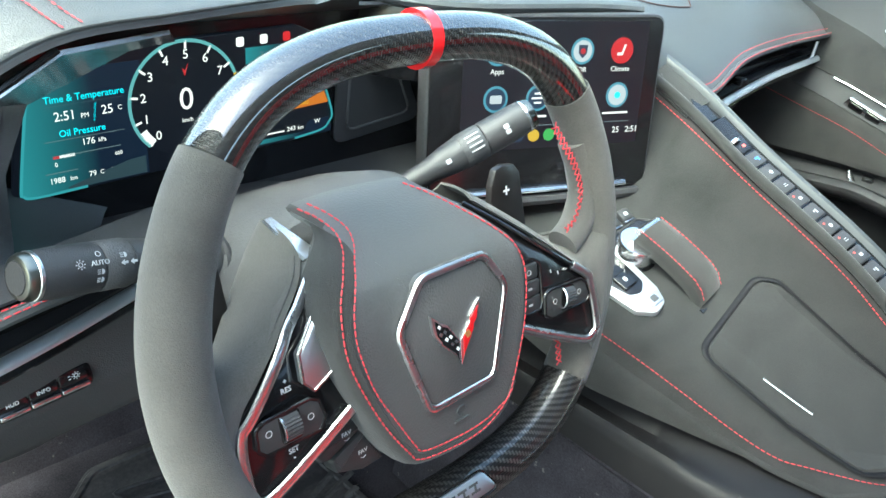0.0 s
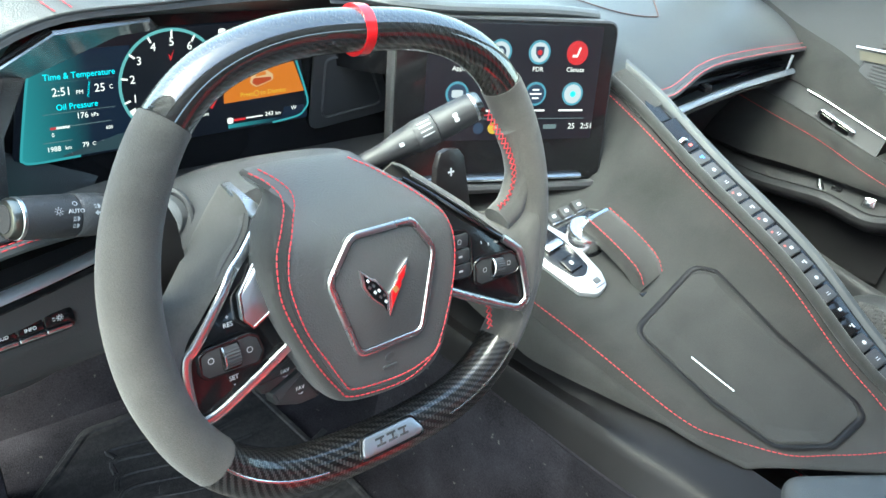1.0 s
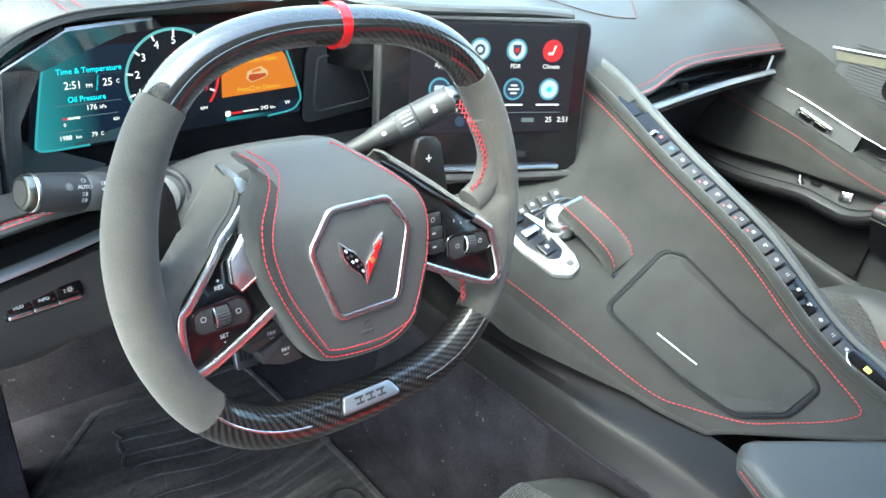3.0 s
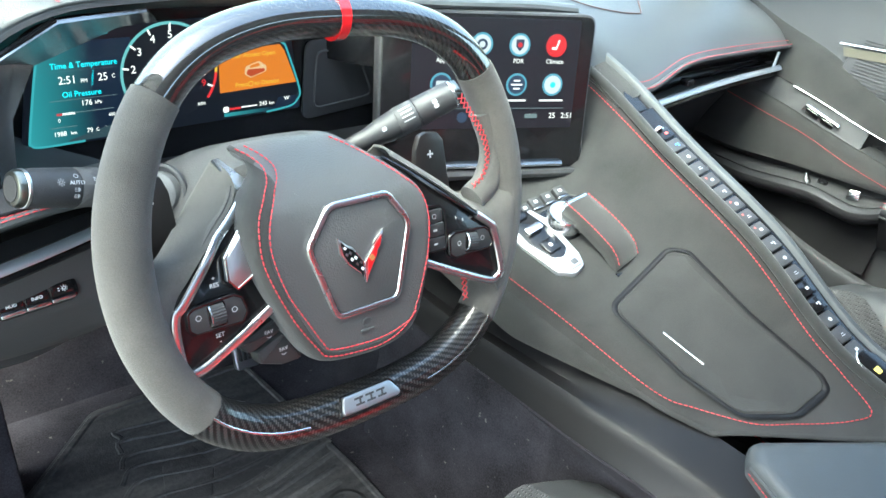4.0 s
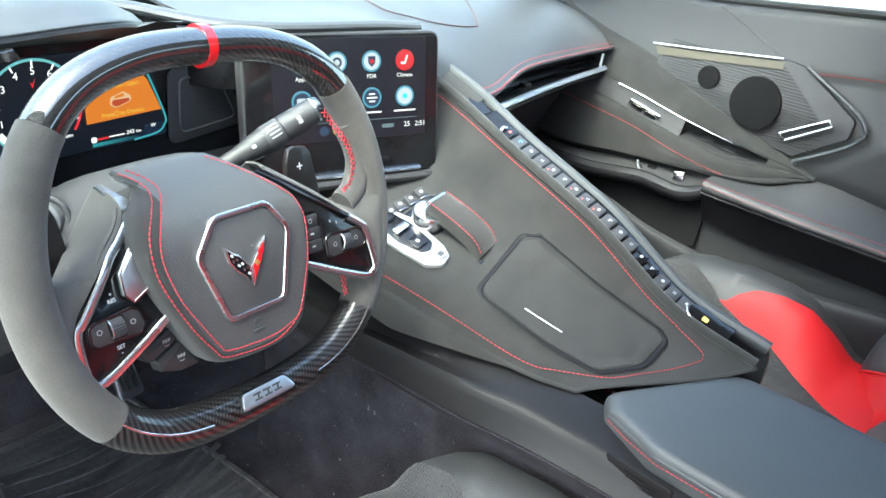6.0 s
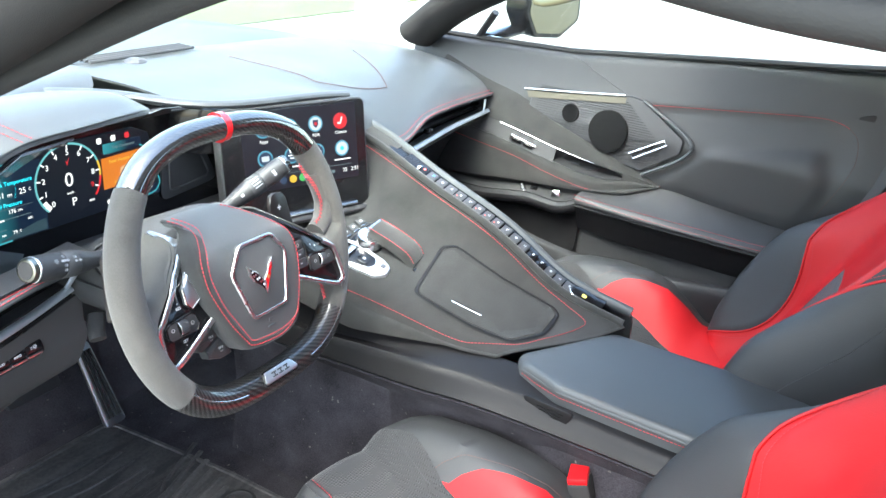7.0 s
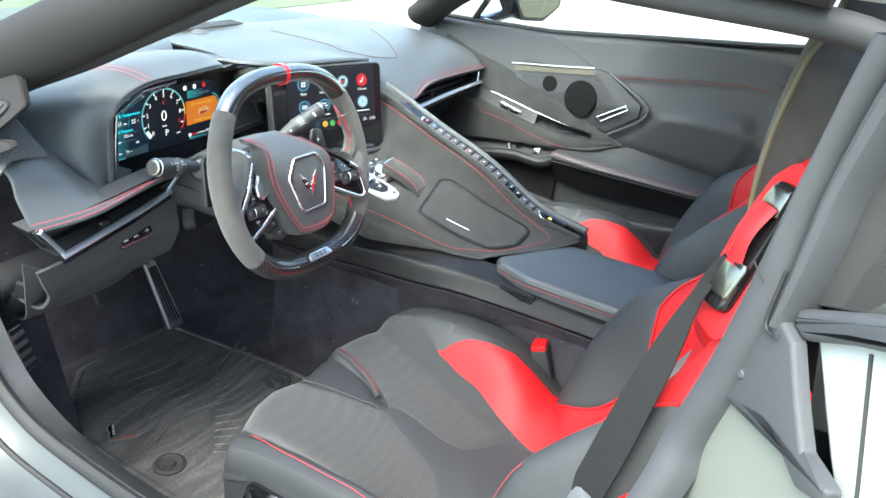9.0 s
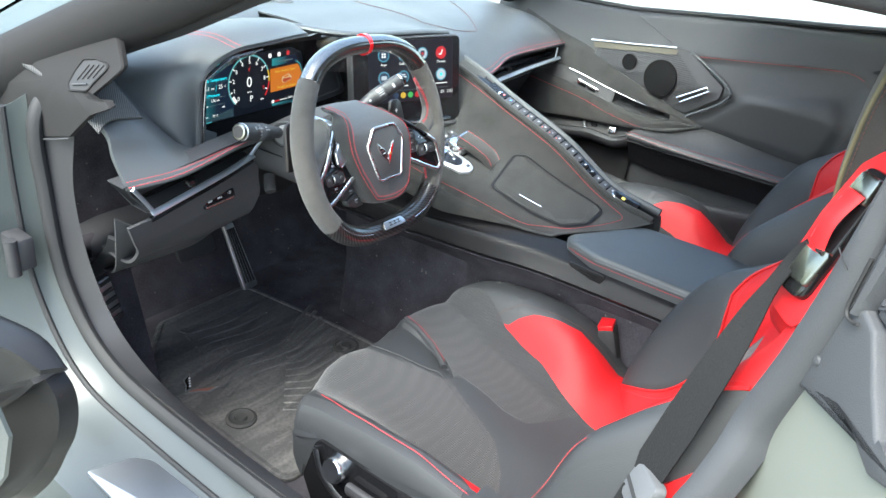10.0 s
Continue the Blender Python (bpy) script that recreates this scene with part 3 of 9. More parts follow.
# Rear jamb: the painted and rubber-lined edge behind the driver's opening.
JO, JX = V(-0.70, -0.80, 0.0), V(-0.80, -0.60, 0.0).normalized()
JM = axes(JO, JX, V(0, 0, 1), JX.cross(V(0, 0, 1)))
jamb = thing("rear_quarter", (-0.72, -0.78, 0.5), "silver body quarter with dark jamb trim and small dark side window", "car body", kind="structure")


JQ = JM @ Matrix.Translation((0, 0, 0.045))


def jq_plate(name, poly, material, c, h, bev, label, r=0.006):
    return part(name, prism(rounded(poly, r), JQ @ Matrix.Translation((0, 0, c - h)), h, bev, 3), material, jamb, label)


# Soft trim band along the opening's rear edge: height, front edge, rear edge.
BAND = [(1.165, 0.006, 0.026), (1.130, -0.004, 0.010), (1.10, -0.012, 0.000), (1.063, -0.0235, -0.009), (1.03, -0.033, -0.0155), (0.99, -0.045, -0.0195), (0.949, -0.058, -0.026), (0.905, -0.072, -0.038), (0.857, -0.090, -0.0525), (0.785, -0.112, -0.076, 0.006), (0.745, -0.110, -0.0755, 0.016), (0.70, -0.111, -0.077, 0.029), (0.655, -0.117, -0.081, 0.041), (0.53, -0.130, -0.095, 0.060)]
rows = []
for b_, e1, r1, *out_ in BAND:
    w_ = r1 - e1
    rows.append([JQ @ V(e1 + w_ * q, b_, c_ + (out_[0] if out_ else 0.0)) for q, c_ in ((0.12, -0.045), (0.0, -0.028), (-0.01, -0.014), (0.06, -0.002), (0.22, 0.004), (0.45, 0.005), (0.70, 0.002), (0.88, -0.003), (0.98, -0.010), (1.0, -0.030))])
cols = [cr([r[k] for r in rows], 4) for k in range(len(rows[0]))]
part("door_frame_trim", loft(cols), PILLAR_TRIM, jamb, "soft dark grey door frame trim")
# Second fold behind the groove, ending in a hooked lip.
FOLD = [(1.165, 0.030, 0.060), (1.13, 0.013, 0.034), (1.062, -0.0065, 0.010), (1.025, -0.0125, 0.004), (0.990, -0.0170, -0.003), (0.962, -0.0210, -0.010), (0.945, -0.0235, -0.014)]
rows = [[JQ @ V(e1 + (r1 - e1) * q, b_, c_) for q, c_ in ((0.0, -0.030), (0.0, -0.012), (0.15, -0.006), (0.5, -0.004), (0.85, -0.007), (1.0, -0.014), (1.0, -0.034))] for b_, e1, r1 in FOLD]
cols = [cr([r[k] for r in rows], 4) for k in range(len(rows[0]))]
part("frame_fold", loft(cols), PILLAR_TRIM, jamb, "dark grey second fold of the frame trim")
part("groove_hook", tube(cr([JQ @ V(a_, b_, -0.006) for a_, b_ in ((-0.0205, 0.990), (-0.0265, 0.950), (-0.0240, 0.9405), (-0.0170, 0.9390), (-0.0080, 0.9425))], 5), 0.0016, 0.0016, 6, up=JQ.to_3x3() @ V(0, 0, 1)), RUBBER, jamb, "dark hooked end of the groove")
part("crease", tube([JQ @ V(a_, b_, 0.0052) for a_, b_ in ((-0.046, 0.985), (-0.034, 0.979), (-0.026, 0.977))], 0.0006, 0.0006, 5), RUBBER, jamb)
MOULD = [(-0.030, 0.955), (-0.012, 0.952), (0.006, 0.946), (0.0301, 0.913), (0.0535, 0.886), (0.0905, 0.883), (0.0880, 0.872), (0.0773, 0.866), (0.058, 0.859), (0.032, 0.868), (0.003, 0.874), (-0.030, 0.861), (-0.062, 0.846), (-0.062, 0.865), (-0.048, 0.90)]
jq_plate("jamb_trim", MOULD, PILLAR_TRIM, -0.009, 0.012, 0.004, "moulded dark grey corner trim", 0.006)
part("stud", lathe([(0.0045, 0), (0.004, 0.002), (0.0, 0.003)], JQ @ Matrix.Translation((-0.043, 0.8855, -0.009)), 12), PILLAR_TRIM, jamb)
jq_plate("jamb_metal", [(-0.088, 0.835), (-0.030, 0.866), (0.003, 0.880), (0.058, 0.866), (0.090, 0.870), (0.13, 0.70), (0.14, 0.50), (-0.21, 0.50), (-0.17, 0.62)], JAMB, -0.016, 0.010, 0.003, "glossy painted jamb with a green reflection in its colour")
jq_plate("quarter_panel", [(0.0, 0.949), (0.0301, 0.910), (0.0535, 0.882), (0.0741, 0.860), (0.12, 0.76), (0.14, 0.45), (0.40, 0.45), (0.40, 1.06), (0.104, 1.005), (0.048, 0.976)], LIT_PAINT, -0.030, 0.016, 0.005, "silver rear quarter in a lit tone")
part("panel_gap", tube([JQ @ V(a_, b_, -0.029) for a_, b_ in ((0.060, 0.972), (0.092, 0.885), (0.125, 0.78))], 0.0016, 0.0016, 6), RUBBER, jamb, "shut line in the quarter")
jq_plate("quarter_window", [(0.032, 1.165), (0.0085, 1.062), (0.0030, 1.025), (-0.0115, 0.968), (0.044, 0.992), (0.20, 1.06), (0.24, 1.20), (0.10, 1.22)], DARK_GLASS, -0.029, 0.006, 0.002, "dark tinted quarter glass", 0.004)
jq_plate("corner_seal", [(-0.0135, 0.950), (-0.0115, 0.9645), (0.050, 0.9965), (0.150, 1.045), (0.155, 1.020), (0.052, 0.973), (0.006, 0.9475)], RUBBER_GREY, -0.016, 0.022, 0.007, "thick grey rubber corner seal", 0.005)
jq_plate("seal_backing", [(-0.05, 0.90), (0.15, 0.90), (0.22, 1.10), (-0.02, 1.10)], RUBBER, -0.040, 0.008, 0.002, "black backing behind the corner seal")

# ---- dashboard ----
CLOTH = weave_cloth("speaker_cloth", (0.10, 0.10, 0.10))
BEZEL = mat("satin_silver", (0.50, 0.51, 0.53), 0.24, 0.95, vary=0.05)
# Chrome blade; the pale blue of reflected sky is put into its colour.
BLADE = mat("sky_tinted_blade", (0.66, 0.72, 0.80), 0.32, 0.8, vary=0.03)
dash = thing("dashboard", (0, 0.35, 0.5), "dark leather dashboard with red stitching and black trim", "dashboard")


def resample(rows, n):
    """Rows of control points into smooth rows and smooth columns."""
    a = [cr(r, n) for r in rows]
    cols = [cr([r[j] for r in a], n) for j in range(len(a[0]))]
    return [[c[i] for c in cols] for i in range(len(cols[0]))]


# Passenger pad: far edge at the windscreen to the stitched lip above the vent.
pad = resample([
    [(-0.20, 0.80, 0.822), (-0.19, 0.62, 0.868), (-0.18, 0.46, 0.876), (-0.175, 0.36, 0.872), (-0.17, 0.285, 0.868), (-0.17, 0.262, 0.857)],
    [(0.0, 0.82, 0.822), (0.0, 0.62, 0.868), (0.0, 0.46, 0.874), (0.0, 0.33, 0.872), (0.0, 0.235, 0.872), (0.0, 0.215, 0.862)],
    [(0.12, 0.82, 0.82), (0.12, 0.62, 0.866), (0.115, 0.45, 0.872), (0.11, 0.31, 0.868), (0.108, 0.212, 0.832), (0.110, 0.186, 0.793)],
    [(0.20, 0.82, 0.82), (0.20, 0.62, 0.862), (0.20, 0.45, 0.866), (0.20, 0.31, 0.856), (0.190, 0.205, 0.806), (0.186, 0.166, 0.765)],
    [(0.35, 0.80, 0.82), (0.35, 0.62, 0.855), (0.35, 0.45, 0.860), (0.35, 0.33, 0.845), (0.335, 0.245, 0.808), (0.33, 0.204, 0.775)],
    [(0.55, 0.77, 0.82), (0.55, 0.62, 0.84), (0.55, 0.47, 0.845), (0.55, 0.36, 0.83), (0.54, 0.285, 0.795), (0.54, 0.252, 0.757)],
    [(0.735, 0.70, 0.81), (0.735, 0.60, 0.815), (0.735, 0.48, 0.812), (0.735, 0.38, 0.80), (0.725, 0.305, 0.775), (0.72, 0.268, 0.748)]], 6)
part("passenger_pad", thicken(loft(pad), 0.004), LEATHER, dash, "smooth dark leather upper pad")
lip = [r[-1] + V(0, -0.003, 0.0) for r in pad[12:]]
part("lip_piping", tube(lip, 0.004, 0.004, 8), LEATHER, dash)
part("lip_stitching", stitches([r[-1] + V(0, -0.0062, 0.0038) for r in pad[13:]], r=0.0006), THREAD, dash, "red double stitching")
part("lip_stitching", stitches([r[-2] + V(0, -0.003, 0.0036) for r in pad[13:]], r=0.0006), THREAD, dash, "red double stitching")


npc = len(pad[0])
dash_tree = BVHTree.FromPolygons([p for r in pad for p in r], [(i * npc + j, i * npc + j + 1, (i + 1) * npc + j + 1, (i + 1) * npc + j) for i in range(len(pad) - 1) for j in range(npc - 1)])
inset = []
for q in cr([(0.10, 0.50, 0), (0.095, 0.33, 0), (0.115, 0.280, 0), (0.26, 0.268, 0), (0.305, 0.295, 0), (0.41, 0.45, 0)], 14):
    hit = dash_tree.ray_cast(V(q[0], q[1], 1.5), V(0, 0, -1))[0]
    if hit is not None:
        inset.append(hit + V(0, 0, 0.001))
part("pad_seam", tube(inset, 0.0007, 0.0007, 6), DULL_THREAD, dash, "red seam round the airbag panel")

# Ridge between the centre of the dash and the instrument hood.
ridge = cr([(-0.30, 0.50, 0.872), (-0.24, 0.40, 0.878), (-0.185, 0.29, 0.876), (-0.12, 0.245, 0.874), (0.0, 0.212, 0.872), (0.06, 0.195, 0.868)], 8)
part("centre_ridge", tube(ridge, 0.010, 0.006, 10), LEATHER, dash)
ridge = ridge[:26]
part("centre_valley", thicken(loft([[p + V(0, -0.004, -0.008) for p in ridge], [p + V(-0.006, -0.004, -0.030) for p in ridge], [p + V(-0.010, 0.010, -0.075) for p in ridge]]), 0.003), GLOSS, dash, "gloss black strip below the ridge")
# Back of the dash towards the windscreen, driver's side.
left_top = resample([
    [(-0.75, 0.60, 0.83), (-0.745, 0.45, 0.868), (-0.735, 0.33, 0.870), (-0.73, 0.200, 0.826), (-0.735, 0.168, 0.790), (-0.738, 0.135, 0.754)],
    [(-0.66, 0.74, 0.81), (-0.66, 0.52, 0.866), (-0.66, 0.36, 0.872), (-0.655, 0.212, 0.815), (-0.655, 0.168, 0.782), (-0.655, 0.127, 0.757)],
    [(-0.52, 0.78, 0.818), (-0.52, 0.55, 0.865), (-0.53, 0.40, 0.855), (-0.567, 0.29, 0.772), (-0.566, 0.20, 0.752), (-0.548, 0.13, 0.775)],
    [(-0.36, 0.80, 0.822), (-0.36, 0.60, 0.867), (-0.38, 0.44, 0.87), (-0.50, 0.30, 0.735), (-0.50, 0.20, 0.745), (-0.46, 0.15, 0.768)],
    [(-0.20, 0.80, 0.822), (-0.20, 0.62, 0.867), (-0.21, 0.47, 0.874), (-0.45, 0.31, 0.72), (-0.45, 0.22, 0.745), (-0.42, 0.17, 0.765)]], 6)
part("driver_pad", thicken(loft(left_top), 0.004), LEATHER, dash, "dark leather pad beside the instruments")
part("driver_lip", tube([r[-1] + V(0, -0.002, 0) for r in left_top[:20]], 0.004, 0.004, 8), LEATHER, dash)
for k in (-1, -2):
    part("driver_stitching", stitches([r[k] + V(0, -0.0045, 0.0032) for r in left_top[:19]], r=0.0006), THREAD, dash, "red stitching")
# Black woven speaker corner.
end = left_top[0][15:]
part("pad_end", thicken(loft([[p + V(0.001, 0, 0) for p in end], [p + V(0.000, 0.006, -0.006) for p in end], [p + V(0.012, 0.016, -0.022) for p in end], [p + V(0.040, 0.035, -0.05) for p in end]]), 0.003), LEATHER, dash, "leather end of the driver pad")
corner = [[V(-0.742, 0.40, 0.878), V(-0.715, 0.40, 0.882), V(-0.665, 0.40, 0.882)], [V(-0.740, 0.29, 0.862), V(-0.714, 0.29, 0.868), V(-0.663, 0.30, 0.870)], [V(-0.744, 0.185, 0.824), V(-0.715, 0.199, 0.834), V(-0.657, 0.212, 0.821)]]
part("tweeter_cloth", thicken(loft(resample(corner, 4)), 0.004), CLOTH, dash, "ribbed grey speaker cloth")
# Defroster grille with slats.
grille = part("defroster", thicken(loft([[V(x, 0.575 + 0.0 * x, 0.871), V(x, 0.625, 0.870)] for x in [-0.14 + 0.02 * i for i in range(13)]]), 0.004), BLACK, dash, "black defroster grille")
for k in range(4):
    part("slat", tube([V(x, 0.582 + 0.012 * k, 0.878) for x in (-0.135, -0.05, 0.04, 0.09)], 0.0025, 0.003, 6), PLASTIC, grille)
part("sun_sensor", lathe([(0.022, 0), (0.020, 0.006), (0.011, 0.011), (0.0, 0.012)], pose(-0.06, 0.56, 0.869), 16), PLASTIC, dash, "small grey sensor dome")

# Instrument hood.
EDGE = [(-0.280, 0.255, 0.888), (-0.33, 0.215, 0.903), (-0.42, 0.196, 0.906), (-0.502, 0.197, 0.899), (-0.555, 0.20, 0.867), (-0.561, 0.204, 0.81), (-0.564, 0.205, 0.752)]
MID = [(-0.275, 0.31, 0.892), (-0.33, 0.29, 0.917), (-0.43, 0.28, 0.924), (-0.53, 0.27, 0.914), (-0.60, 0.245, 0.872), (-0.605, 0.22, 0.80), (-0.585, 0.205, 0.752)]
BASE = [(-0.27, 0.46, 0.873), (-0.32, 0.48, 0.876), (-0.43, 0.47, 0.877), (-0.56, 0.45, 0.872), (-0.645, 0.36, 0.86), (-0.64, 0.27, 0.82), (-0.605, 0.225, 0.77)]
hoodm = resample([EDGE, [tuple(Vector(a) + V(-0.004, 0.006, 0.006)) for a in EDGE], MID, BASE], 6)
part("instrument_hood", thicken(loft(hoodm), 0.005), LEATHER, dash, "leather-covered instrument hood")
nh = len(hoodm[0])
hood_tree = BVHTree.FromPolygons([p for r in hoodm for p in r], [(i * nh + j, i * nh + j + 1, (i + 1) * nh + j + 1, (i + 1) * nh + j) for i in range(len(hoodm) - 1) for j in range(nh - 1)])
for off in (0.0, 0.011):
    path = []
    for q in cr([(-0.497 + off, 0.198, 0), (-0.512 + off, 0.235, 0), (-0.535 + off, 0.29, 0), (-0.57 + off, 0.40, 0)], 10):
        hit = hood_tree.ray_cast(V(q[0], q[1], 1.5), V(0, 0, -1))[0]
        if hit is not None:
            path.append(hit + V(0, 0, 0.0012))
    part("hood_stitching", stitches(path, r=0.0006), THREAD, dash, "red double stitching")
INNER = [(-0.14, 0.312, 0.862), (-0.30, 0.312, 0.866), (-0.42, 0.312, 0.868), (-0.485, 0.312, 0.862), (-0.517, 0.312, 0.835), (-0.524, 0.312, 0.78), (-0.524, 0.312, 0.722)]
bez = resample([EDGE, INNER], 6)
part("hood_lining", thicken(loft([r for r in bez]), 0.003), BLACK, dash, "black hood lining")
# Splayed bezel: a broad corner facet and a narrow upright cheek with a dark gap round them.
B_OUT = [(-0.43, 0.206, 0.8955), (-0.498, 0.204, 0.891), (-0.548, 0.207, 0.8615), (-0.553, 0.210, 0.81), (-0.556, 0.212, 0.75)]
B_IN = [(-0.40, 0.268, 0.869), (-0.435, 0.266, 0.867), (-0.509, 0.258, 0.842), (-0.537, 0.225, 0.81), (-0.541, 0.226, 0.742)]
for i, j, label in ((0, 2, "satin corner facet of the bezel"), (2, 4, "satin upright cheek of the bezel")):
    part("bezel_trim", thicken(loft([[Vector(p) for p in B_OUT[i:j + 1]], [Vector(a).lerp(Vector(b), 0.5) + V(0, 0.004, 0) for a, b in zip(B_OUT[i:j + 1], B_IN[i:j + 1])], [Vector(p) for p in B_IN[i:j + 1]]]), 0.003), BEZEL, dash, label)
part("bezel_edge", tube([Vector(p) + V(-0.001, -0.001, 0.001) for p in B_OUT[1:]], 0.0022, 0.0022, 6), GLOSS, dash, "dark gap round the bezel")
# Dark back panel that holds the instruments, and the shelf below it.
part("instrument_panel", prism(rounded([(-0.535, 0.70), (-0.10, 0.70), (-0.13, 0.87), (-0.52, 0.87)], 0.02), axes((0, 0.318, 0), (1, 0, 0), (0, 0, 1), (0, -1, 0)), 0.006, 0.002), GLOSS, dash, "gloss black panel round the instruments")
WELL = rounded([(-0.230, 0.732), (-0.120, 0.742), (-0.158, 0.824), (-0.227, 0.822)], 0.012, 4)
wm = axes((0, 0.3105, 0), (1, 0, 0), (0, 0, 1), (0, -1, 0))
part("recess_panel", prism(WELL, wm, 0.003, 0.0012), BLACK, dash, "dark blank panel beside the instruments")
part("recess_rim", tube([wm @ V(-0.180 + (x + 0.180) * 0.72, 0.778 + (z - 0.778) * 0.72, 0.003) for x, z in WELL], 0.0022, 0.0014, 6, True), PLASTIC, dash)
part("instrument_shelf", thicken(loft(resample([[(-0.58, 0.21, 0.748), (-0.42, 0.21, 0.735), (-0.25, 0.21, 0.735), (-0.12, 0.23, 0.735)], [(-0.56, 0.26, 0.725), (-0.42, 0.26, 0.715), (-0.25, 0.26, 0.715), (-0.11, 0.26, 0.715)], [(-0.54, 0.315, 0.715), (-0.42, 0.315, 0.712), (-0.25, 0.315, 0.712), (-0.10, 0.315, 0.712)]], 4)), 0.004), BLACK, dash, "black shelf below the instruments")
# Fascia below the lips.
fas_p = resample([[(0.13, 0.16, 0.77), (0.33, 0.225, 0.745), (0.54, 0.27, 0.725), (0.735, 0.285, 0.715)], [(0.13, 0.20, 0.72), (0.33, 0.27, 0.70), (0.54, 0.32, 0.685), (0.735, 0.33, 0.675)], [(0.13, 0.25, 0.63), (0.33, 0.33, 0.62), (0.54, 0.37, 0.61), (0.735, 0.37, 0.60)], [(0.13, 0.38, 0.50), (0.33, 0.42, 0.50), (0.54, 0.45, 0.50), (0.735, 0.44, 0.50)], [(0.13, 0.62, 0.44), (0.33, 0.64, 0.44), (0.54, 0.65, 0.44), (0.735, 0.64, 0.44)]], 4)
part("passenger_fascia", thicken(loft(fas_p), 0.005), BLACK, dash, "dark passenger fascia")
fas_d = resample([[(-0.735, 0.155, 0.685), (-0.65, 0.172, 0.684), (-0.54, 0.184, 0.698), (-0.45, 0.205, 0.706)], [(-0.720, 0.168, 0.652), (-0.65, 0.182, 0.656), (-0.545, 0.190, 0.666), (-0.450, 0.205, 0.672)], [(-0.705, 0.185, 0.622), (-0.65, 0.194, 0.630), (-0.54, 0.198, 0.638), (-0.450, 0.203, 0.643)], [(-0.700, 0.225, 0.590), (-0.65, 0.228, 0.590), (-0.546, 0.236, 0.583), (-0.462, 0.225, 0.600)], [(-0.690, 0.31, 0.580), (-0.65, 0.31, 0.575), (-0.54, 0.31, 0.572), (-0.46, 0.31, 0.590)]], 5)
part("driver_fascia", thicken(loft(fas_d), 0.005), PLASTIC, dash, "dark grained knee panel")
knee = resample([[(-0.715, 0.24, 0.635), (-0.68, 0.23, 0.620), (-0.55, 0.25, 0.61), (-0.42, 0.28, 0.66), (-0.14, 0.32, 0.62)], [(-0.690, 0.31, 0.57), (-0.665, 0.30, 0.56), (-0.56, 0.32, 0.57), (-0.42, 0.36, 0.60), (-0.14, 0.40, 0.55)], [(-0.675, 0.44, 0.47), (-0.65, 0.43, 0.46), (-0.56, 0.45, 0.50), (-0.42, 0.48, 0.50), (-0.14, 0.50, 0.46)], [(-0.69, 0.62, 0.43), (-0.66, 0.62, 0.42), (-0.56, 0.64, 0.45), (-0.42, 0.66, 0.45), (-0.14, 0.68, 0.42)]], 4)
part("knee_bolster", thicken(loft(knee), 0.006), BLACK, dash, "dark plastic under-dash cover")


def air_vent(top, bottom, n, label):
    """A wide slot vent: dark recess, slats, a lower blade tinted for reflected sky and end cheeks."""
    a, b = cr(top, 10), cr(bottom, 10)
    fwd = V(0, 0.05, 0)
    t = thing("air_vent", (a[0] + b[0]) / 2, label, "air vent", "dashboard vents")
    part("recess", thicken(loft([[p + V(0, 0.012, 0) for p in a], [p + fwd for p in a], [p + fwd for p in b], [p + V(0, 0.012, 0) for p in b]]), 0.002), BLACK, t)
    for k in range(1, n):
        q = [u.lerp(v, k / n) + V(0, 0.016, 0) for u, v in zip(a, b)]
        part("slat", tube(q[2:-2], 0.007, 0.0012, 8), GLOSS, t, "thin black slat")
    part("blade", tube([p + V(0, -0.002, 0.004) for p in b], 0.0052, 0.0024, 10, up=(-0.15, -0.60, 0.78)), BLADE, t, "chrome lower blade tinted for reflected sky")
    part("blade_edge", tube([p + V(0, 0.004, -0.008) for p in b], 0.006, 0.004, 8), GLOSS, t)
    for i in (1, -2):
        part("cheek", tube([a[i] + V(0, 0.004, -0.002), (a[i] + b[i]) / 2 + V(0, 0.004, 0), b[i] + V(0, 0.004, 0)], 0.0035, 0.0025, 8, up=(0, 1, 0)), BLADE, t, "thin bright end cheek")
    mid = (a[len(a) // 3] + b[len(a) // 3]) / 2 + V(0, -0.002, 0)
    part("tab", box(mid, (0.016, 0.016, 0.010), 0.003), GLOSS, t, "small vent tab")
    return t


air_vent([(0.195, 0.168, 0.760), (0.33, 0.207, 0.768), (0.54, 0.252, 0.748), (0.718, 0.268, 0.738)], [(0.222, 0.168, 0.737), (0.35, 0.205, 0.724), (0.52, 0.243, 0.712), (0.715, 0.268, 0.705)], 3, "slim black slot vent with bright blade below passenger pad")
air_vent([(-0.745, 0.125, 0.756), (-0.65, 0.125, 0.764), (-0.55, 0.132, 0.774), (-0.45, 0.162, 0.77)], [(-0.689, 0.160, 0.688), (-0.610, 0.166, 0.701), (-0.536, 0.177, 0.710), (-0.465, 0.196, 0.716)], 2, "slim black slot vent with bright blade below driver pad")

under = resample([[(-0.735, 0.185, 0.690), (-0.700, 0.19, 0.665), (-0.643, 0.20, 0.636), (-0.560, 0.205, 0.628)], [(-0.717, 0.222, 0.619), (-0.673, 0.222, 0.612), (-0.610, 0.224, 0.600), (-0.545, 0.235, 0.592)], [(-0.682, 0.30, 0.533), (-0.622, 0.29, 0.537), (-0.549, 0.272, 0.548), (-0.500, 0.27, 0.565)], [(-0.66, 0.42, 0.50), (-0.61, 0.41, 0.50), (-0.545, 0.40, 0.52), (-0.500, 0.40, 0.54)]], 5)
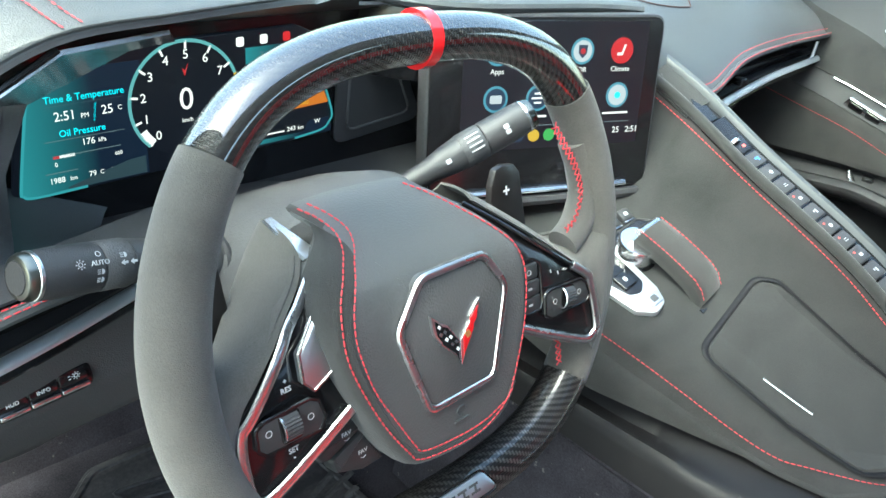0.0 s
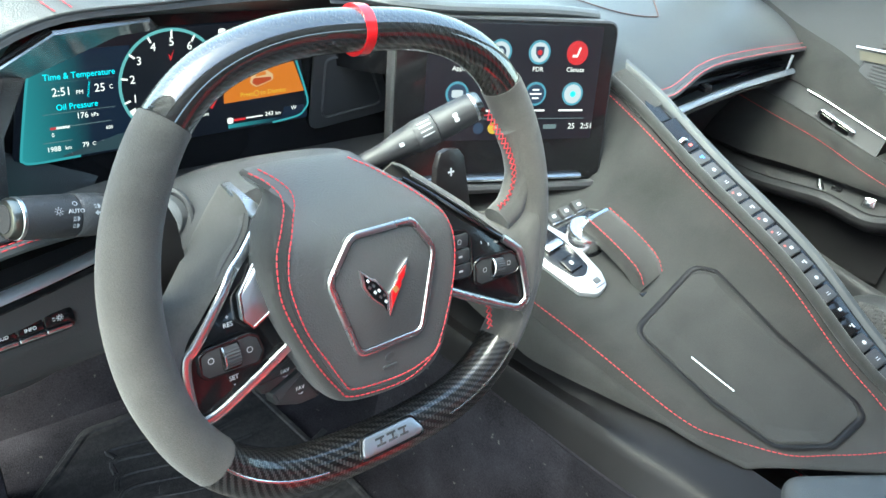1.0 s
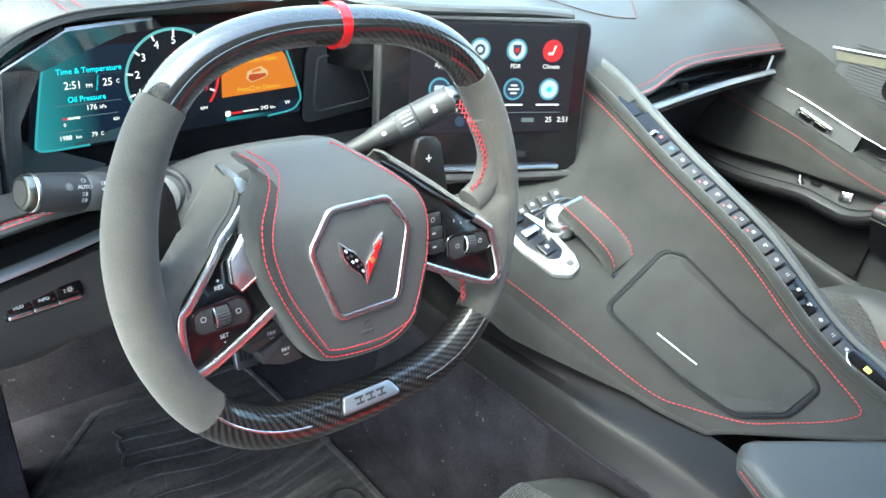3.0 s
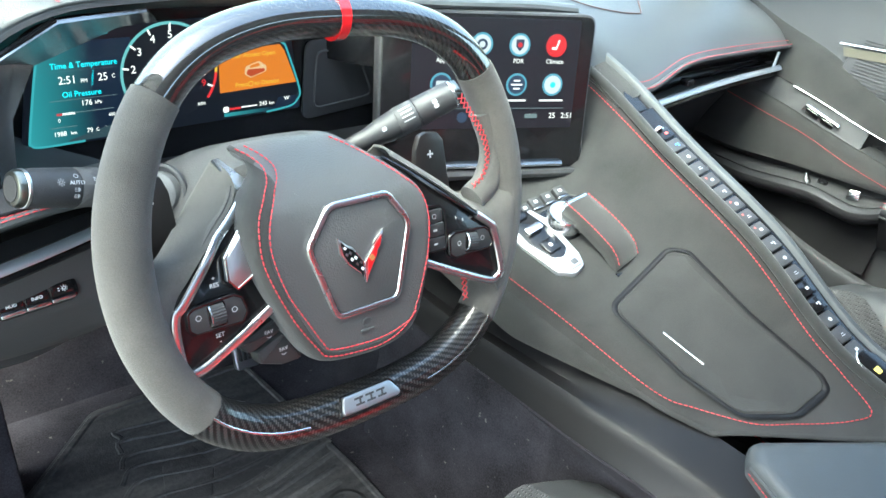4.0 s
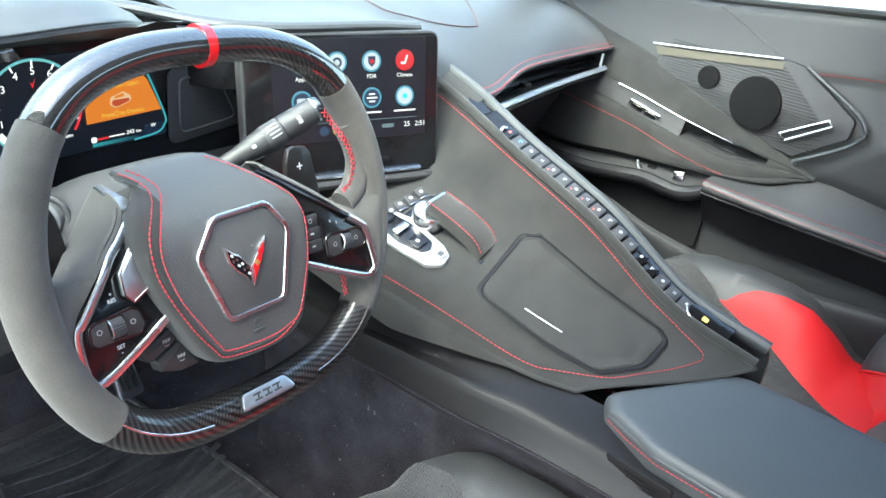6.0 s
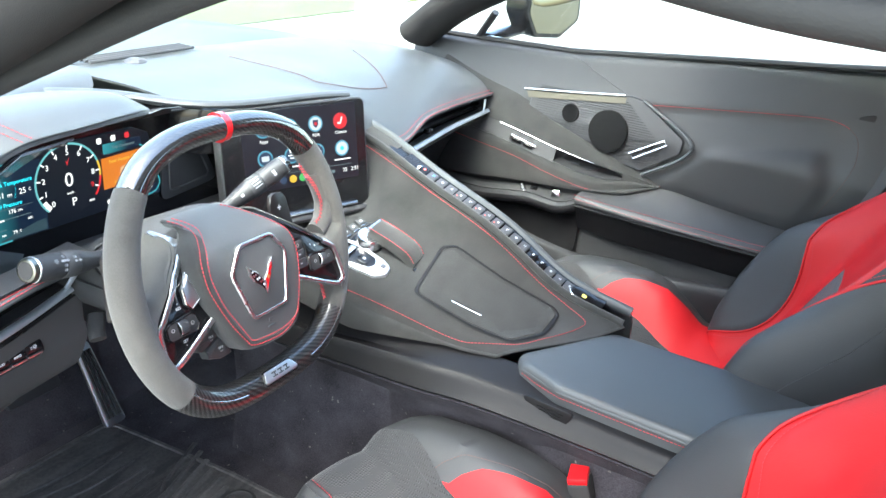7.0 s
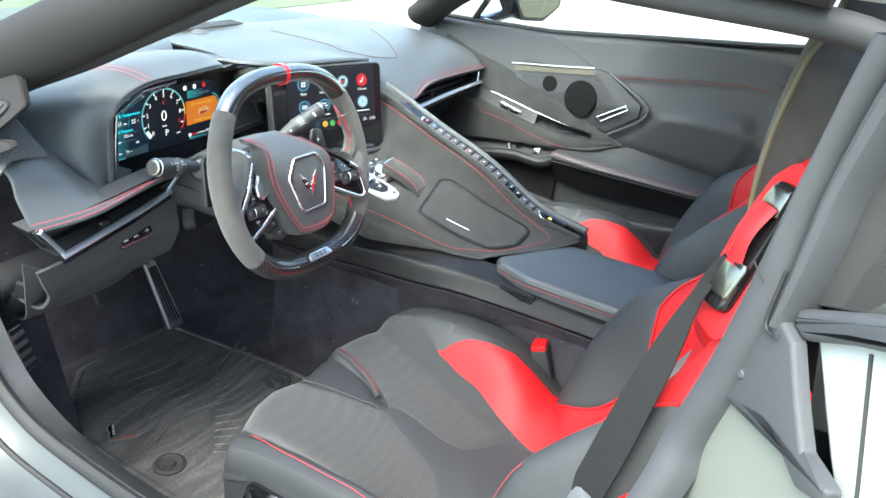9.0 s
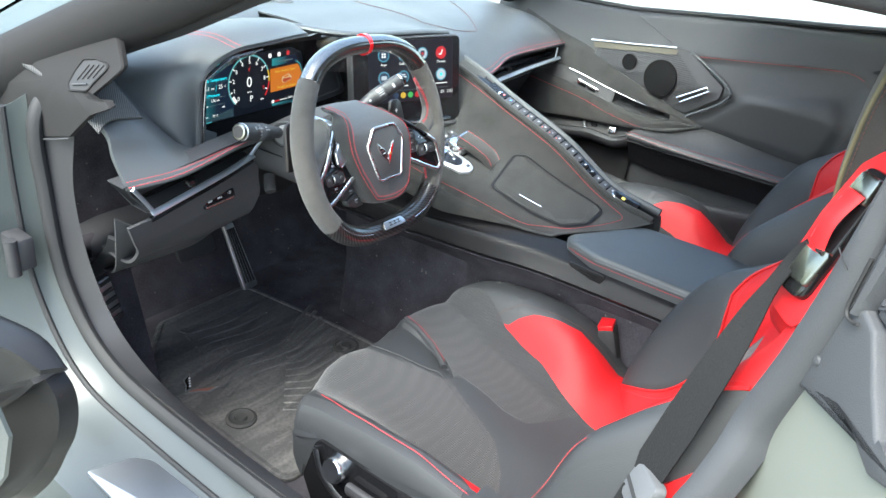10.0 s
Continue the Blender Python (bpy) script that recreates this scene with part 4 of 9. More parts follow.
part("under_panel", thicken(loft(under), 0.004), PLASTIC, dash, "grained panel below the knee panel")
# Display mode switch pod on the knee panel.
PM = facing((-0.547, 0.1875, 0.666), (0.03, -1, 0.28), (1, 0.03, 0.06)) @ Matrix.Scale(0.82, 4)
pod = thing("switch_pod", (-0.547, 0.19, 0.655), "gloss black three-key pod with bright lower edges on the knee panel", "switch pod")
part("housing", prism(rect(0.082, 0.026, 0.010), PM, 0.005, 0.0025), GLOSS, pod)
for k in (-1, 0, 1):
    part("key", prism(rect(0.0235, 0.013, 0.002), PM @ Matrix.Translation((0.0245 * k, 0.0035, 0.005)), 0.002, 0.0008), GLOSS, pod)
    part("edge", prism(rect(0.0235, 0.0045, 0.0015), PM @ Matrix.Translation((0.0245 * k, -0.0075, 0.005)), 0.0028, 0.001), CHROME, pod, "bright metal edge")
part("print", lettering("HUD", 0.0048, PM @ Matrix.Translation((-0.0245, 0.0015, 0.0073))), WHITE_MARK, pod)
part("print", lettering("INFO", 0.0048, PM @ Matrix.Translation((0, 0.0015, 0.0073))), WHITE_MARK, pod)
part("print", ring_of(0.0016, 0.0006, PM @ Matrix.Translation((0.027, 0.0035, 0.0072)), 14), WHITE_MARK, pod)
for k in range(8):
    part("ray", prism(rect(0.0011, 0.0005), PM @ Matrix.Translation((0.027, 0.0035, 0.0071)) @ Matrix.Rotation(math.pi / 4 * k, 4, "Z") @ Matrix.Translation((0.0030, 0, 0)), 0.0003), WHITE_MARK, pod)
for y_ in (0.0046, 0.0020):
    part("print", prism(rect(0.0020, 0.0005), PM @ Matrix.Translation((0.0215, y_, 0.0071)), 0.0003), WHITE_MARK, pod)

# ---- centre console ----
console = thing("centre_console", (0.0, -0.1, 0.19), "dark suede centre console with red stitching and leather flank", "centre console")
LEFT = cr([(-0.116, 0.21, 0.631), (-0.111, 0.14, 0.618), (-0.102, 0.05, 0.601), (-0.087, -0.03, 0.586), (-0.068, -0.117, 0.571), (-0.048, -0.178, 0.568)], 8)
RIGHT = cr([(0.098, 0.21, 0.800), (0.102, 0.14, 0.775), (0.106, 0.05, 0.735), (0.112, -0.08, 0.683), (0.118, -0.20, 0.615), (0.122, -0.310, 0.590)], 8)
PROFILE = [(0.0, 0.0), (0.02, 0.06), (0.05, 0.13), (0.12, 0.22), (0.25, 0.28), (0.4, 0.325), (0.55, 0.37), (0.67, 0.43), (0.78, 0.55), (0.87, 0.71), (0.94, 0.86), (1.0, 1.0)]
rows = []
for a, b in zip(LEFT, RIGHT):
    rows.append([V(a[0] + (b[0] - a[0]) * q, a[1] + (b[1] - a[1]) * q, a[2] + (b[2] - a[2]) * g) for q, g in PROFILE])
part("console_top", thicken(loft(rows), 0.004), SUEDE, console, "dark suede top")


flat = [p for r in rows for p in r]
nc = len(PROFILE)
top_tree = BVHTree.FromPolygons(flat, [(i * nc + j, i * nc + j + 1, (i + 1) * nc + j + 1, (i + 1) * nc + j) for i in range(len(rows) - 1) for j in range(nc - 1)])


def on_console(x, y, up=0.0):
    """The point of the console's top above a place of the plan."""
    hit = top_tree.ray_cast(V(x, y, 1.5), V(0, 0, -1))[0]
    if hit is None:
        hit = top_tree.find_nearest(V(x, y, 0.6))[0]
    return V(x, y, hit[2] + up)


# Flank: a suede band, then the leather tunnel side, then carpet.
e0 = LEFT + [p.copy() for p in rows[-1][1:]]
outw = []
for i in range(len(e0)):
    t = e0[min(i + 1, len(e0) - 1)] - e0[max(i - 1, 0)]
    outw.append(t.cross(V(0, 0, 1)).normalized())
for k in range(3):
    outw = [(outw[max(i - 1, 0)] + outw[i] + outw[min(i + 1, len(outw) - 1)]).normalized() for i in range(len(outw))]
rim_at = lambda o, z: [p + d * o + V(0, 0, z) for p, d in zip(e0, outw)]
# The band is deep in front and runs out to a narrow turned edge behind.
deep = [0.07 + 0.93 * max(0.0, min(1.0, (p[1] + 0.105) / 0.15)) for p in e0]
rim_at = lambda o, z: [p + d * o * (0.4 + 0.6 * k) + V(0, 0, z * k) for p, d, k in zip(e0, outw, deep)]
part("edge_band", thicken(loft([rim_at(-0.001, 0.0), rim_at(0.004, -0.003), rim_at(0.009, -0.011), rim_at(0.011, -0.024), rim_at(0.011, -0.040)]), 0.003), SUEDE, console, "suede edge band")
seam_xy = [(-0.107, 0.14), (-0.1, 0.07), (-0.085, -0.012), (-0.064, -0.115), (-0.046, -0.153), (-0.015, -0.197), (0.02, -0.221), (0.05, -0.240), (0.081, -0.257), (0.092, -0.259), (0.098, -0.250), (0.103, -0.225), (0.106, -0.19), (0.104, -0.079), (0.099, 0.058), (0.094, 0.15), (0.092, 0.19)]
seam_path = [on_console(q[0], q[1], 0.0028) for q in cr([(x, y, 0) for x, y in seam_xy], 8)]
part("top_stitching", stitches(seam_path, up=(-0.2, 0, 1)), THREAD, console, "red stitching round the console top")
tun_t = cr([(-0.131, 0.32, 0.528), (-0.127, 0.15, 0.531), (-0.122, 0.06, 0.538), (-0.119, -0.02, 0.546), (-0.115, -0.09, 0.552), (-0.104, -0.17, 0.553), (-0.096, -0.26, 0.550), (-0.095, -0.42, 0.548), (-0.096, -0.60, 0.548)], 8)
front_ = [max(0.0, min(1.0, (p[1] + 0.13) / 0.13)) for p in tun_t]
tun_b = cr([(-0.137, 0.32, 0.490), (-0.133, 0.15, 0.497), (-0.129, 0.06, 0.504), (-0.126, -0.02, 0.508), (-0.124, -0.09, 0.513), (-0.119, -0.17, 0.520), (-0.113, -0.26, 0.521), (-0.108, -0.42, 0.521), (-0.108, -0.60, 0.521)], 8)
part("tunnel_flank", thicken(loft([[p + V(0.055, 0, 0.012 + 0.016 * f_) for p, f_ in zip(tun_t, front_)], [p + V(0.024, 0, 0.006 - 0.010 * f_) for p, f_ in zip(tun_t, front_)], [p + V(0.012, 0, 0.003 - 0.006 * f_) for p, f_ in zip(tun_t, front_)], [p + V(0.004, 0, 0.001) for p in tun_t], [p + V(-0.002, 0, -0.003) for p in tun_t], [p + V(-0.005, 0, -0.010) for p in tun_t], [p + V(-0.004, 0, 0.004) for p in tun_b], tun_b, [p + V(0.012, 0, -0.012) for p in tun_b]]), 0.004), LEATHER_AND_SHADE, console, "smooth dark leather tunnel flank")
part("tunnel_carpet", thicken(loft([[p + V(0.01, 0, -0.008) for p in tun_b], [V(p[0] + 0.05, p[1], 0.455) for p in tun_b], [V(p[0] + 0.058, p[1], 0.33) for p in tun_b], [V(p[0] + 0.04, p[1], 0.185) for p in tun_b]]), 0.004), CARPET, console, "black carpeted tunnel side")

# Right-hand wall under the switch strip, towards the passenger.
wall_t = [p + V(0.046, 0, -0.002) for p in RIGHT]
part("passenger_flank", thicken(loft([wall_t, [p + V(0.012, 0, -0.02) for p in wall_t], [V(p[0] + 0.02, p[1], 0.40) for p in wall_t], [V(p[0] + 0.02, p[1], 0.19) for p in wall_t]]), 0.004), LEATHER, console, "dark leather passenger-side flank")

# Long strip of climate switches on the ridge.
strip = thing("switch_strip", (0.13, -0.05, 0.69), "long black strip of climate switches on the console ridge", "switch strip")
spine = [p + V(0.015, 0, 0.001) for p in RIGHT][11:-3]
nrm = V(-0.25, -0.35, 1).normalized()
part("bed", tube(spine, 0.019, 0.006, 12, up=nrm, expo=0.5), GLOSS, strip, "gloss black bed")
part("left_rail", tube([p + V(-0.016, 0, 0.002) for p in [q + V(0.015, 0, 0.001) for q in RIGHT]], 0.006, 0.006, 10, up=nrm), SUEDE, strip)
part("right_rail", tube([p + V(0.022, 0, 0.005) for p in [q + V(0.015, 0, 0.001) for q in [RIGHT[0] + V(-0.01, 0.06, 0.0)] + RIGHT]], 0.008, 0.010, 10, up=nrm), LEATHER, strip, "padded leather rail")
part("rail_trim", tube([p + V(0.0145, 0, 0.0055) for p in spine], 0.0015, 0.002, 6, up=nrm), CHROME, strip, "thin bright rail line")
marks = even(spine, 0.0195)
COLD, WARM = mat("blue_print", (0.05, 0.25, 0.8), 0.5, emit=0.3), mat("red_print", (0.6, 0.08, 0.06), 0.5, emit=0.12)
for i, (p, t) in enumerate(marks[2:-2]):
    m = facing(p + nrm * 0.0052, nrm, t.cross(nrm))
    b = part("key", prism(rect(0.019, 0.0172, 0.002, 2), m, 0.0030, 0.0012), GLOSS if i in (0, 12, 13) else BLACK, strip)
    if i == 0:
        part("toggle", tube([m @ V(-0.001, -0.007, 0.004), m @ V(0.004, -0.0075, 0.0065), m @ V(0.009, -0.007, 0.004)], 0.0028, 0.0022, 8), CHROME, strip, "bright chrome toggle")
    tint = COLD if i in (1,) else WARM if i == 0 else GLYPH
    k = i % 4
    up_ = m @ Matrix.Translation((-0.001, 0.001, 0.0030))
    if k == 0:
        g = prism(rect(0.0045, 0.0035, 0.001, 2), up_, 0.0002)
    elif k == 1:
        g = join(prism(rect(0.002, 0.0045), up_ @ Matrix.Translation((-0.0015, 0, 0)), 0.0002), prism(rect(0.0015, 0.0022), up_ @ Matrix.Translation((0.0015, -0.001, 0)), 0.0002))
    elif k == 2:
        g = lathe([(0.0024, 0.0), (0.0024, 0.0002), (0.0, 0.0002)], up_, 8)
    else:
        g = join(prism(rect(0.005, 0.0009), up_ @ Matrix.Translation((0, 0.0012, 0)), 0.0002), prism(rect(0.0035, 0.0009), up_ @ Matrix.Translation((0, -0.0012, 0)), 0.0002))
    part("mark", g, tint, b)
    if i in (4, 6, 7, 8):
        part("lamp", lathe([(0.0013, 0.0), (0.0013, 0.0003), (0.0, 0.0003)], up_ @ Matrix.Translation((0.005, -0.005, 0)), 8), WARM, b)
# Bright spear tip at the strip's head and curved trim at its foot.
hd = [q + V(0.015, 0, 0.001) for q in RIGHT]
part("head_plate", thicken(loft([[hd[8] + V(-0.004, 0, 0.005), hd[8] + V(0.003, 0, 0.006)], [hd[9] + V(-0.010, 0, 0.005), hd[9] + V(0.008, 0, 0.0065)], [hd[11] + V(-0.011, 0, 0.005), hd[11] + V(0.012, 0, 0.006)]]), 0.002), GLOSS, strip, "gloss black head plate")
part("head_cover", tube(hd[:10], 0.021, 0.0052, 12, up=nrm, expo=0.6), SUEDE, strip, "suede-covered strip head")
fp, ft = marks[-2]
FM = facing(fp + nrm * 0.003, nrm, ft.cross(nrm))
part("foot_plate", prism(rounded([(-0.014, 0.014), (0.015, 0.014), (0.015, -0.022), (0.008, -0.034), (-0.006, -0.034), (-0.014, -0.022)], 0.006), FM, 0.004, 0.001), GLOSS, strip, "gloss black foot plate")
part("end_trim", tube(cr([FM @ V(0.0150, 0.014, 0.005), FM @ V(0.0158, -0.010, 0.005), FM @ V(0.0125, -0.028, 0.005), FM @ V(0.003, -0.0355, 0.004)], 5), 0.0014, 0.0018, 8, up=nrm), CHROME, strip, "bright end trim")
part("warning_mark", prism(rounded([(-0.004, -0.0035), (0.004, -0.0035), (0.003, 0.004), (-0.003, 0.004)], 0.0015), FM @ Matrix.Translation((0.001, -0.010, 0.004)), 0.0004), mat("yellow_print", (0.75, 0.62, 0.12), 0.5, emit=0.15), strip, "pale yellow warning mark")

# Storage lid: groove, panel and metal pull.
lidp = [(-0.046, -0.026), (0.060, -0.010), (0.070, -0.030), (0.076, -0.116), (0.090, -0.202), (0.084, -0.216), (0.030, -0.216), (-0.016, -0.186), (-0.030, -0.12)]
lid2 = rounded(lidp, [0.016, 0.016, 0.012, 0.03, 0.012, 0.01, 0.03, 0.02, 0.05], 5)
lid = thing("storage_lid", (0.01, -0.1, 0.60), "flush dark suede storage lid with a thin bright metal pull", "storage lid")
groove = [on_console(x, y, 0.0025) for x, y in lid2]
part("groove", tube(groove, 0.0032, 0.0011, 6, True), LEATHER_AND_SHADE, lid, "dark shadow gap")
cx, cy = 0.022, -0.108
lrows = []
for k, s in enumerate((0.965, 0.945, 0.8, 0.55, 0.3, 0.05)):
    lrows.append([on_console(cx + (x - cx) * s, cy + (y - cy) * s, 0.0025 if k == 0 else 0.0042) for x, y in lid2])
part("panel", loft(lrows, True, True), SUEDE, lid)
pull = [on_console(-0.018 + 0.0018 * i, -0.079 - 0.0067 * i, 0.0065) for i in range(8)]
part("pull", tube(pull, 0.0014, 0.0014, 8), CHROME, lid, "thin bright metal pull")

# Gear selector plate with toggles.
gear = thing("gear_selector", (-0.06, 0.06, 0.62), "silver push-button gear selector plate on the console", "gear selector")
GM = facing((-0.050, 0.070, 0.645), V(-0.28, -0.25, 1), (1, 0.0, 0.28))
gplate = rounded([(-0.022, 0.072), (0.012, 0.072), (0.026, 0.028), (0.020, -0.029), (0.013, -0.045), (-0.004, -0.049), (-0.019, -0.035), (-0.026, 0.014)], 0.010, 4)
part("plate", prism(gplate, GM @ Matrix.Translation((0, 0, -0.004)), 0.008, 0.002), SILVER, gear, "satin silver plate")
part("well", prism(rounded([(-0.014, 0.066), (0.010, 0.066), (0.017, 0.02), (0.013, -0.016), (0.002, -0.024), (-0.010, -0.018), (-0.018, 0.012)], 0.008, 4), GM, 0.0050, 0.0008), GLOSS, gear, "gloss black button well")
for k, (y, w) in enumerate(((0.052, 0.018), (0.024, 0.022), (-0.004, 0.018))):
    kb = part("key", prism(rect(w, 0.011 if k == 1 else 0.019, 0.003), GM @ Matrix.Translation((-0.001, y, 0.005)), 0.006 if k == 1 else 0.003, 0.0015), CHROME if k == 1 else GLOSS, gear, "bright pull toggle" if k == 1 else "")
    if k != 1:
        part("mark", prism(rect(0.004, 0.005, 0.001, 2), GM @ Matrix.Translation((-0.001, y, 0.008)), 0.0003), GLYPH, kb)
kb = part("key", prism(rect(0.016, 0.013, 0.003), GM @ Matrix.Translation((0.005, -0.036, 0.003)), 0.003, 0.001), ALU, gear)
part("mark", prism(rect(0.008, 0.007, 0.002), GM @ Matrix.Translation((0.005, -0.036, 0.006)), 0.0003), PLASTIC, kb)

# Drive-mode knob under a palm rest.
tray = [on_console(x, y, 0.0015) for x, y in rounded([(-0.046, 0.112), (0.020, 0.112), (0.034, 0.098), (0.024, 0.080), (0.000, 0.062), (-0.018, 0.082)], 0.008, 4)]
mid_ = sum(tray, V(0, 0, 0)) / len(tray)
part("knob_tray", loft([[p - V(0, 0, 0.003) for p in tray], tray, [p.lerp(mid_, 0.5) for p in tray], [p.lerp(mid_, 0.96) for p in tray]], True, True), GLOSS, console, "gloss black tray round the knob")
part("tray_edge", tube(tray, 0.0014, 0.0014, 6, True), BLACK, console)
knob = thing("mode_knob", (-0.012, 0.085, 0.65), "knurled silver drive mode knob on a dark base", "knob")
KM = facing((-0.012, 0.088, 0.648), V(-0.15, -0.25, 1))
part("base", lathe([(0.031, 0), (0.030, 0.004), (0.024, 0.006), (0.024, 0.008), (0.0, 0.008)], KM, 28), GLOSS, knob)
body = lathe([(0.021, 0.006), (0.021, 0.024), (0.019, 0.027), (0.0, 0.027)], KM, 40)
part("ring", body, CHROME, knob, "bright knurled ring")
rest = thing("palm_rest", (0.02, 0.06, 0.64), "suede palm rest with red stitching over the mode knob", "palm rest")
PR = [V(*p) for p in [(-0.023, 0.078, 0.686), (0.02, 0.082, 0.69), (0.037, 0.005, 0.653), (-0.006, -0.002, 0.648)]]
pr_rows = []
for k in range(9):
    q = k / 8
    a, b = PR[0].lerp(PR[3], q), PR[1].lerp(PR[2], q)
    n_ = (b - a).cross(PR[3] - PR[0]).normalized()
    n_ = n_ if n_[2] > 0 else -n_
    sw = 0.003 * math.sin(math.pi * q)
    drop = 0.010 * max(0.0, (q - 0.75) / 0.25) ** 2
    pr_rows.append([a.lerp(b, w) + n_ * (h_ + sw - drop) + (PR[1] - PR[0]) * g for w, h_, g in ((0.03, -0.016, 0), (0.0, -0.009, 0), (0.01, -0.003, 0), (0.07, 0.0, 0), (0.25, 0.0015, 0), (0.5, 0.002, 0), (0.75, 0.0015, 0), (0.93, 0.0, 0), (0.99, -0.003, 0), (1.0, -0.009, 0), (0.97, -0.016, 0))])
part("pad", loft(pr_rows, True, True), SUEDE, rest)
for w in (3, 7):
    part("stitching", stitches([r[w] + V(0, 0, 0.0008) for r in pr_rows]), THREAD, rest, "red stitching")
part("cap", tube([pr_rows[0][2].lerp(pr_rows[0][8], w) + V(-0.001, 0.002, 0.0) for w in (0.12, 0.5, 0.88)], 0.005, 0.005, 10), CHROME, rest, "bright metal cap")
tip = [r for r in pr_rows[-1]]
part("foot", tube([tip[1] + V(-0.002, -0.004, -0.003), tip[1].lerp(tip[9], 0.5) + V(0.002, -0.008, -0.003), tip[9] + V(0.004, -0.004, -0.003)], 0.006, 0.006, 10), GLOSS, rest, "gloss black foot")
# Small key row at the foot of the screen.
keys = thing("key_row", (-0.01, 0.15, 0.66), "row of small black keys under the touch screen", "key row")
for x, y in ((-0.040, 0.125), (-0.023, 0.126), (-0.005, 0.125), (0.013, 0.124)):
    km = facing(on_console(x, y, -0.001), V(-0.15, -0.45, 1))
    b = part("key", prism(rect(0.0155, 0.014, 0.003), km, 0.006, 0.002), BLACK, keys)
    part("edge", prism(rect(0.0155, 0.0025, 0.001), km @ Matrix.Translation((0, -0.0085, 0)), 0.006, 0.001), CHROME, keys)
    part("mark", prism(rect(0.005, 0.004, 0.001), km @ Matrix.Translation((0, 0, 0.006)), 0.0003), GLYPH, b)

def dense2(poly, step):
    """The same outline with no side longer than step."""
    out = []
    for a, b in zip(poly, poly[1:] + poly[:1]):
        n = max(1, int(math.hypot(b[0] - a[0], b[1] - a[1]) / step))
        out += [(a[0] + (b[0] - a[0]) * k / n, a[1] + (b[1] - a[1]) * k / n) for k in range(n)]
    return out


# Padded armrest box behind.
arm = thing("armrest", (0.02, -0.40, 0.53), "padded dark leather armrest lid with red stitching", "armrest")
apoly = dense2(rounded([(-0.062, -0.225), (-0.038, -0.208), (0.112, -0.298), (0.122, -0.60), (-0.085, -0.60), (-0.085, -0.29)], [0.014, 0.02, 0.03, 0.01, 0.01, 0.05], 5), 0.02)
part("lid", pillow(apoly, Matrix.Translation((0, 0, 0.548)), 0.033, 0.012, 0.003), LEATHER, arm, "smooth padded leather lid")
part("seam_piping", tube([V(x, y, 0.570) for x, y in ((-0.0615, -0.228), (-0.073, -0.257), (-0.0835, -0.295), (-0.0850, -0.35), (-0.085, -0.59))], 0.0022, 0.0022, 6), LEATHER, arm)
part("stitching", stitches([V(x, y, 0.565) for x, y in ((-0.0645, -0.230), (-0.0765, -0.258), (-0.0870, -0.296), (-0.0872, -0.35), (-0.0868, -0.59))], up=(1, 0, 0.01)), THREAD, arm, "red stitching")
part("box", prism([(-0.058, -0.229), (-0.042, -0.214), (0.108, -0.304), (0.118, -0.60), (-0.08, -0.60), (-0.08, -0.292)], Matrix.Translation((0, 0, 0.19)), 0.352), CARPET, arm)
CM = axes((-0.0955, -0.286, 0.543), (-0.05, -1, 0.02), (0.0, 0, 1), (-1, 0.05, 0))
catch = part("catch", prism(rounded([(-0.041, 0.014), (0.041, 0.014), (0.030, -0.012), (-0.006, -0.018), (-0.024, -0.006)], 0.006), CM, 0.004, 0.0015), LEATHER_AND_SHADE, arm, "black catch recess")
for k in range(4):
    part("rib", prism(rect(0.040 - 0.006 * k, 0.0012), CM @ Matrix.Translation((0.006, 0.006 - 0.005 * k, 0.004)), 0.0008), GLOSS, catch)

# ---- steering wheel ----
SATIN = mat("satin_bright_chrome", (0.78, 0.79, 0.81), 0.27, 1.0, vary=0.04, rvary=0.05)
GREY_KEY = mat("dark_grey_key_plastic", (0.030, 0.032, 0.034), 0.42, grain=0.15, scale=1500, vary=0.08)
PADDLE = mat("satin_black_paddle", (0.014, 0.012, 0.012), 0.32, grain=0.15, scale=900, vary=0.25, vscale=60)


WM = pose(-0.3498, 0.020, 0.7676, 74.09, 0, 4.45) @ pose(0, 0, 0, 0, 0, -3.44)
WN = WM.to_3x3() @ V(0, 0, 1)
def soft(t, w):
    return (t + math.sqrt(t * t + w * w)) / 2


def pad_z(u, v):
    """The hub pad: proud in the middle, its top running back towards the column."""
    return 0.0235 - 1.75 * soft(v - 0.034, 0.014)


def spoke_z(u, v):
    return 0.0115 + 0.06 * u - soft(v - 0.008, 0.010)


def bend(bm, surface):
    """Lay a flat mesh of the wheel's plane on a surface of the hub."""
    inv = WM.inverted()
    bmesh.ops.subdivide_edges(bm, edges=[e for e in bm.edges if e.calc_length() > 0.012], cuts=3, use_grid_fill=True)
    for v in bm.verts:
        p = inv @ v.co
        v.co = WM @ V(p[0], p[1], p[2] + surface(p[0], p[1]))
    return bm


wheel = thing("steering_wheel", (-0.355, 0.03, 0.777), "flat-bottomed steering wheel in grey suede and carbon fibre", "steering wheel")
half = [(1.10 * a, 1.014 * b) for a, b in [(0.0, 0.1575), (0.055, 0.154), (0.098, 0.139), (0.127, 0.112), (0.147, 0.072), (0.157, 0.03), (0.1575, -0.012), (0.150, -0.054), (0.133, -0.092), (0.106, -0.122), (0.066, -0.140), (0.0, -0.1455)]]
RIM = [V(x, y, 0) for x, y in half] + [V(-x, y, 0) for x, y in half[-2:0:-1]]
rim = cr(RIM, 10, True)
NR = len(rim)


def arc(i, j):
    return [WM @ rim[k % NR] for k in range(i, j + 1)]


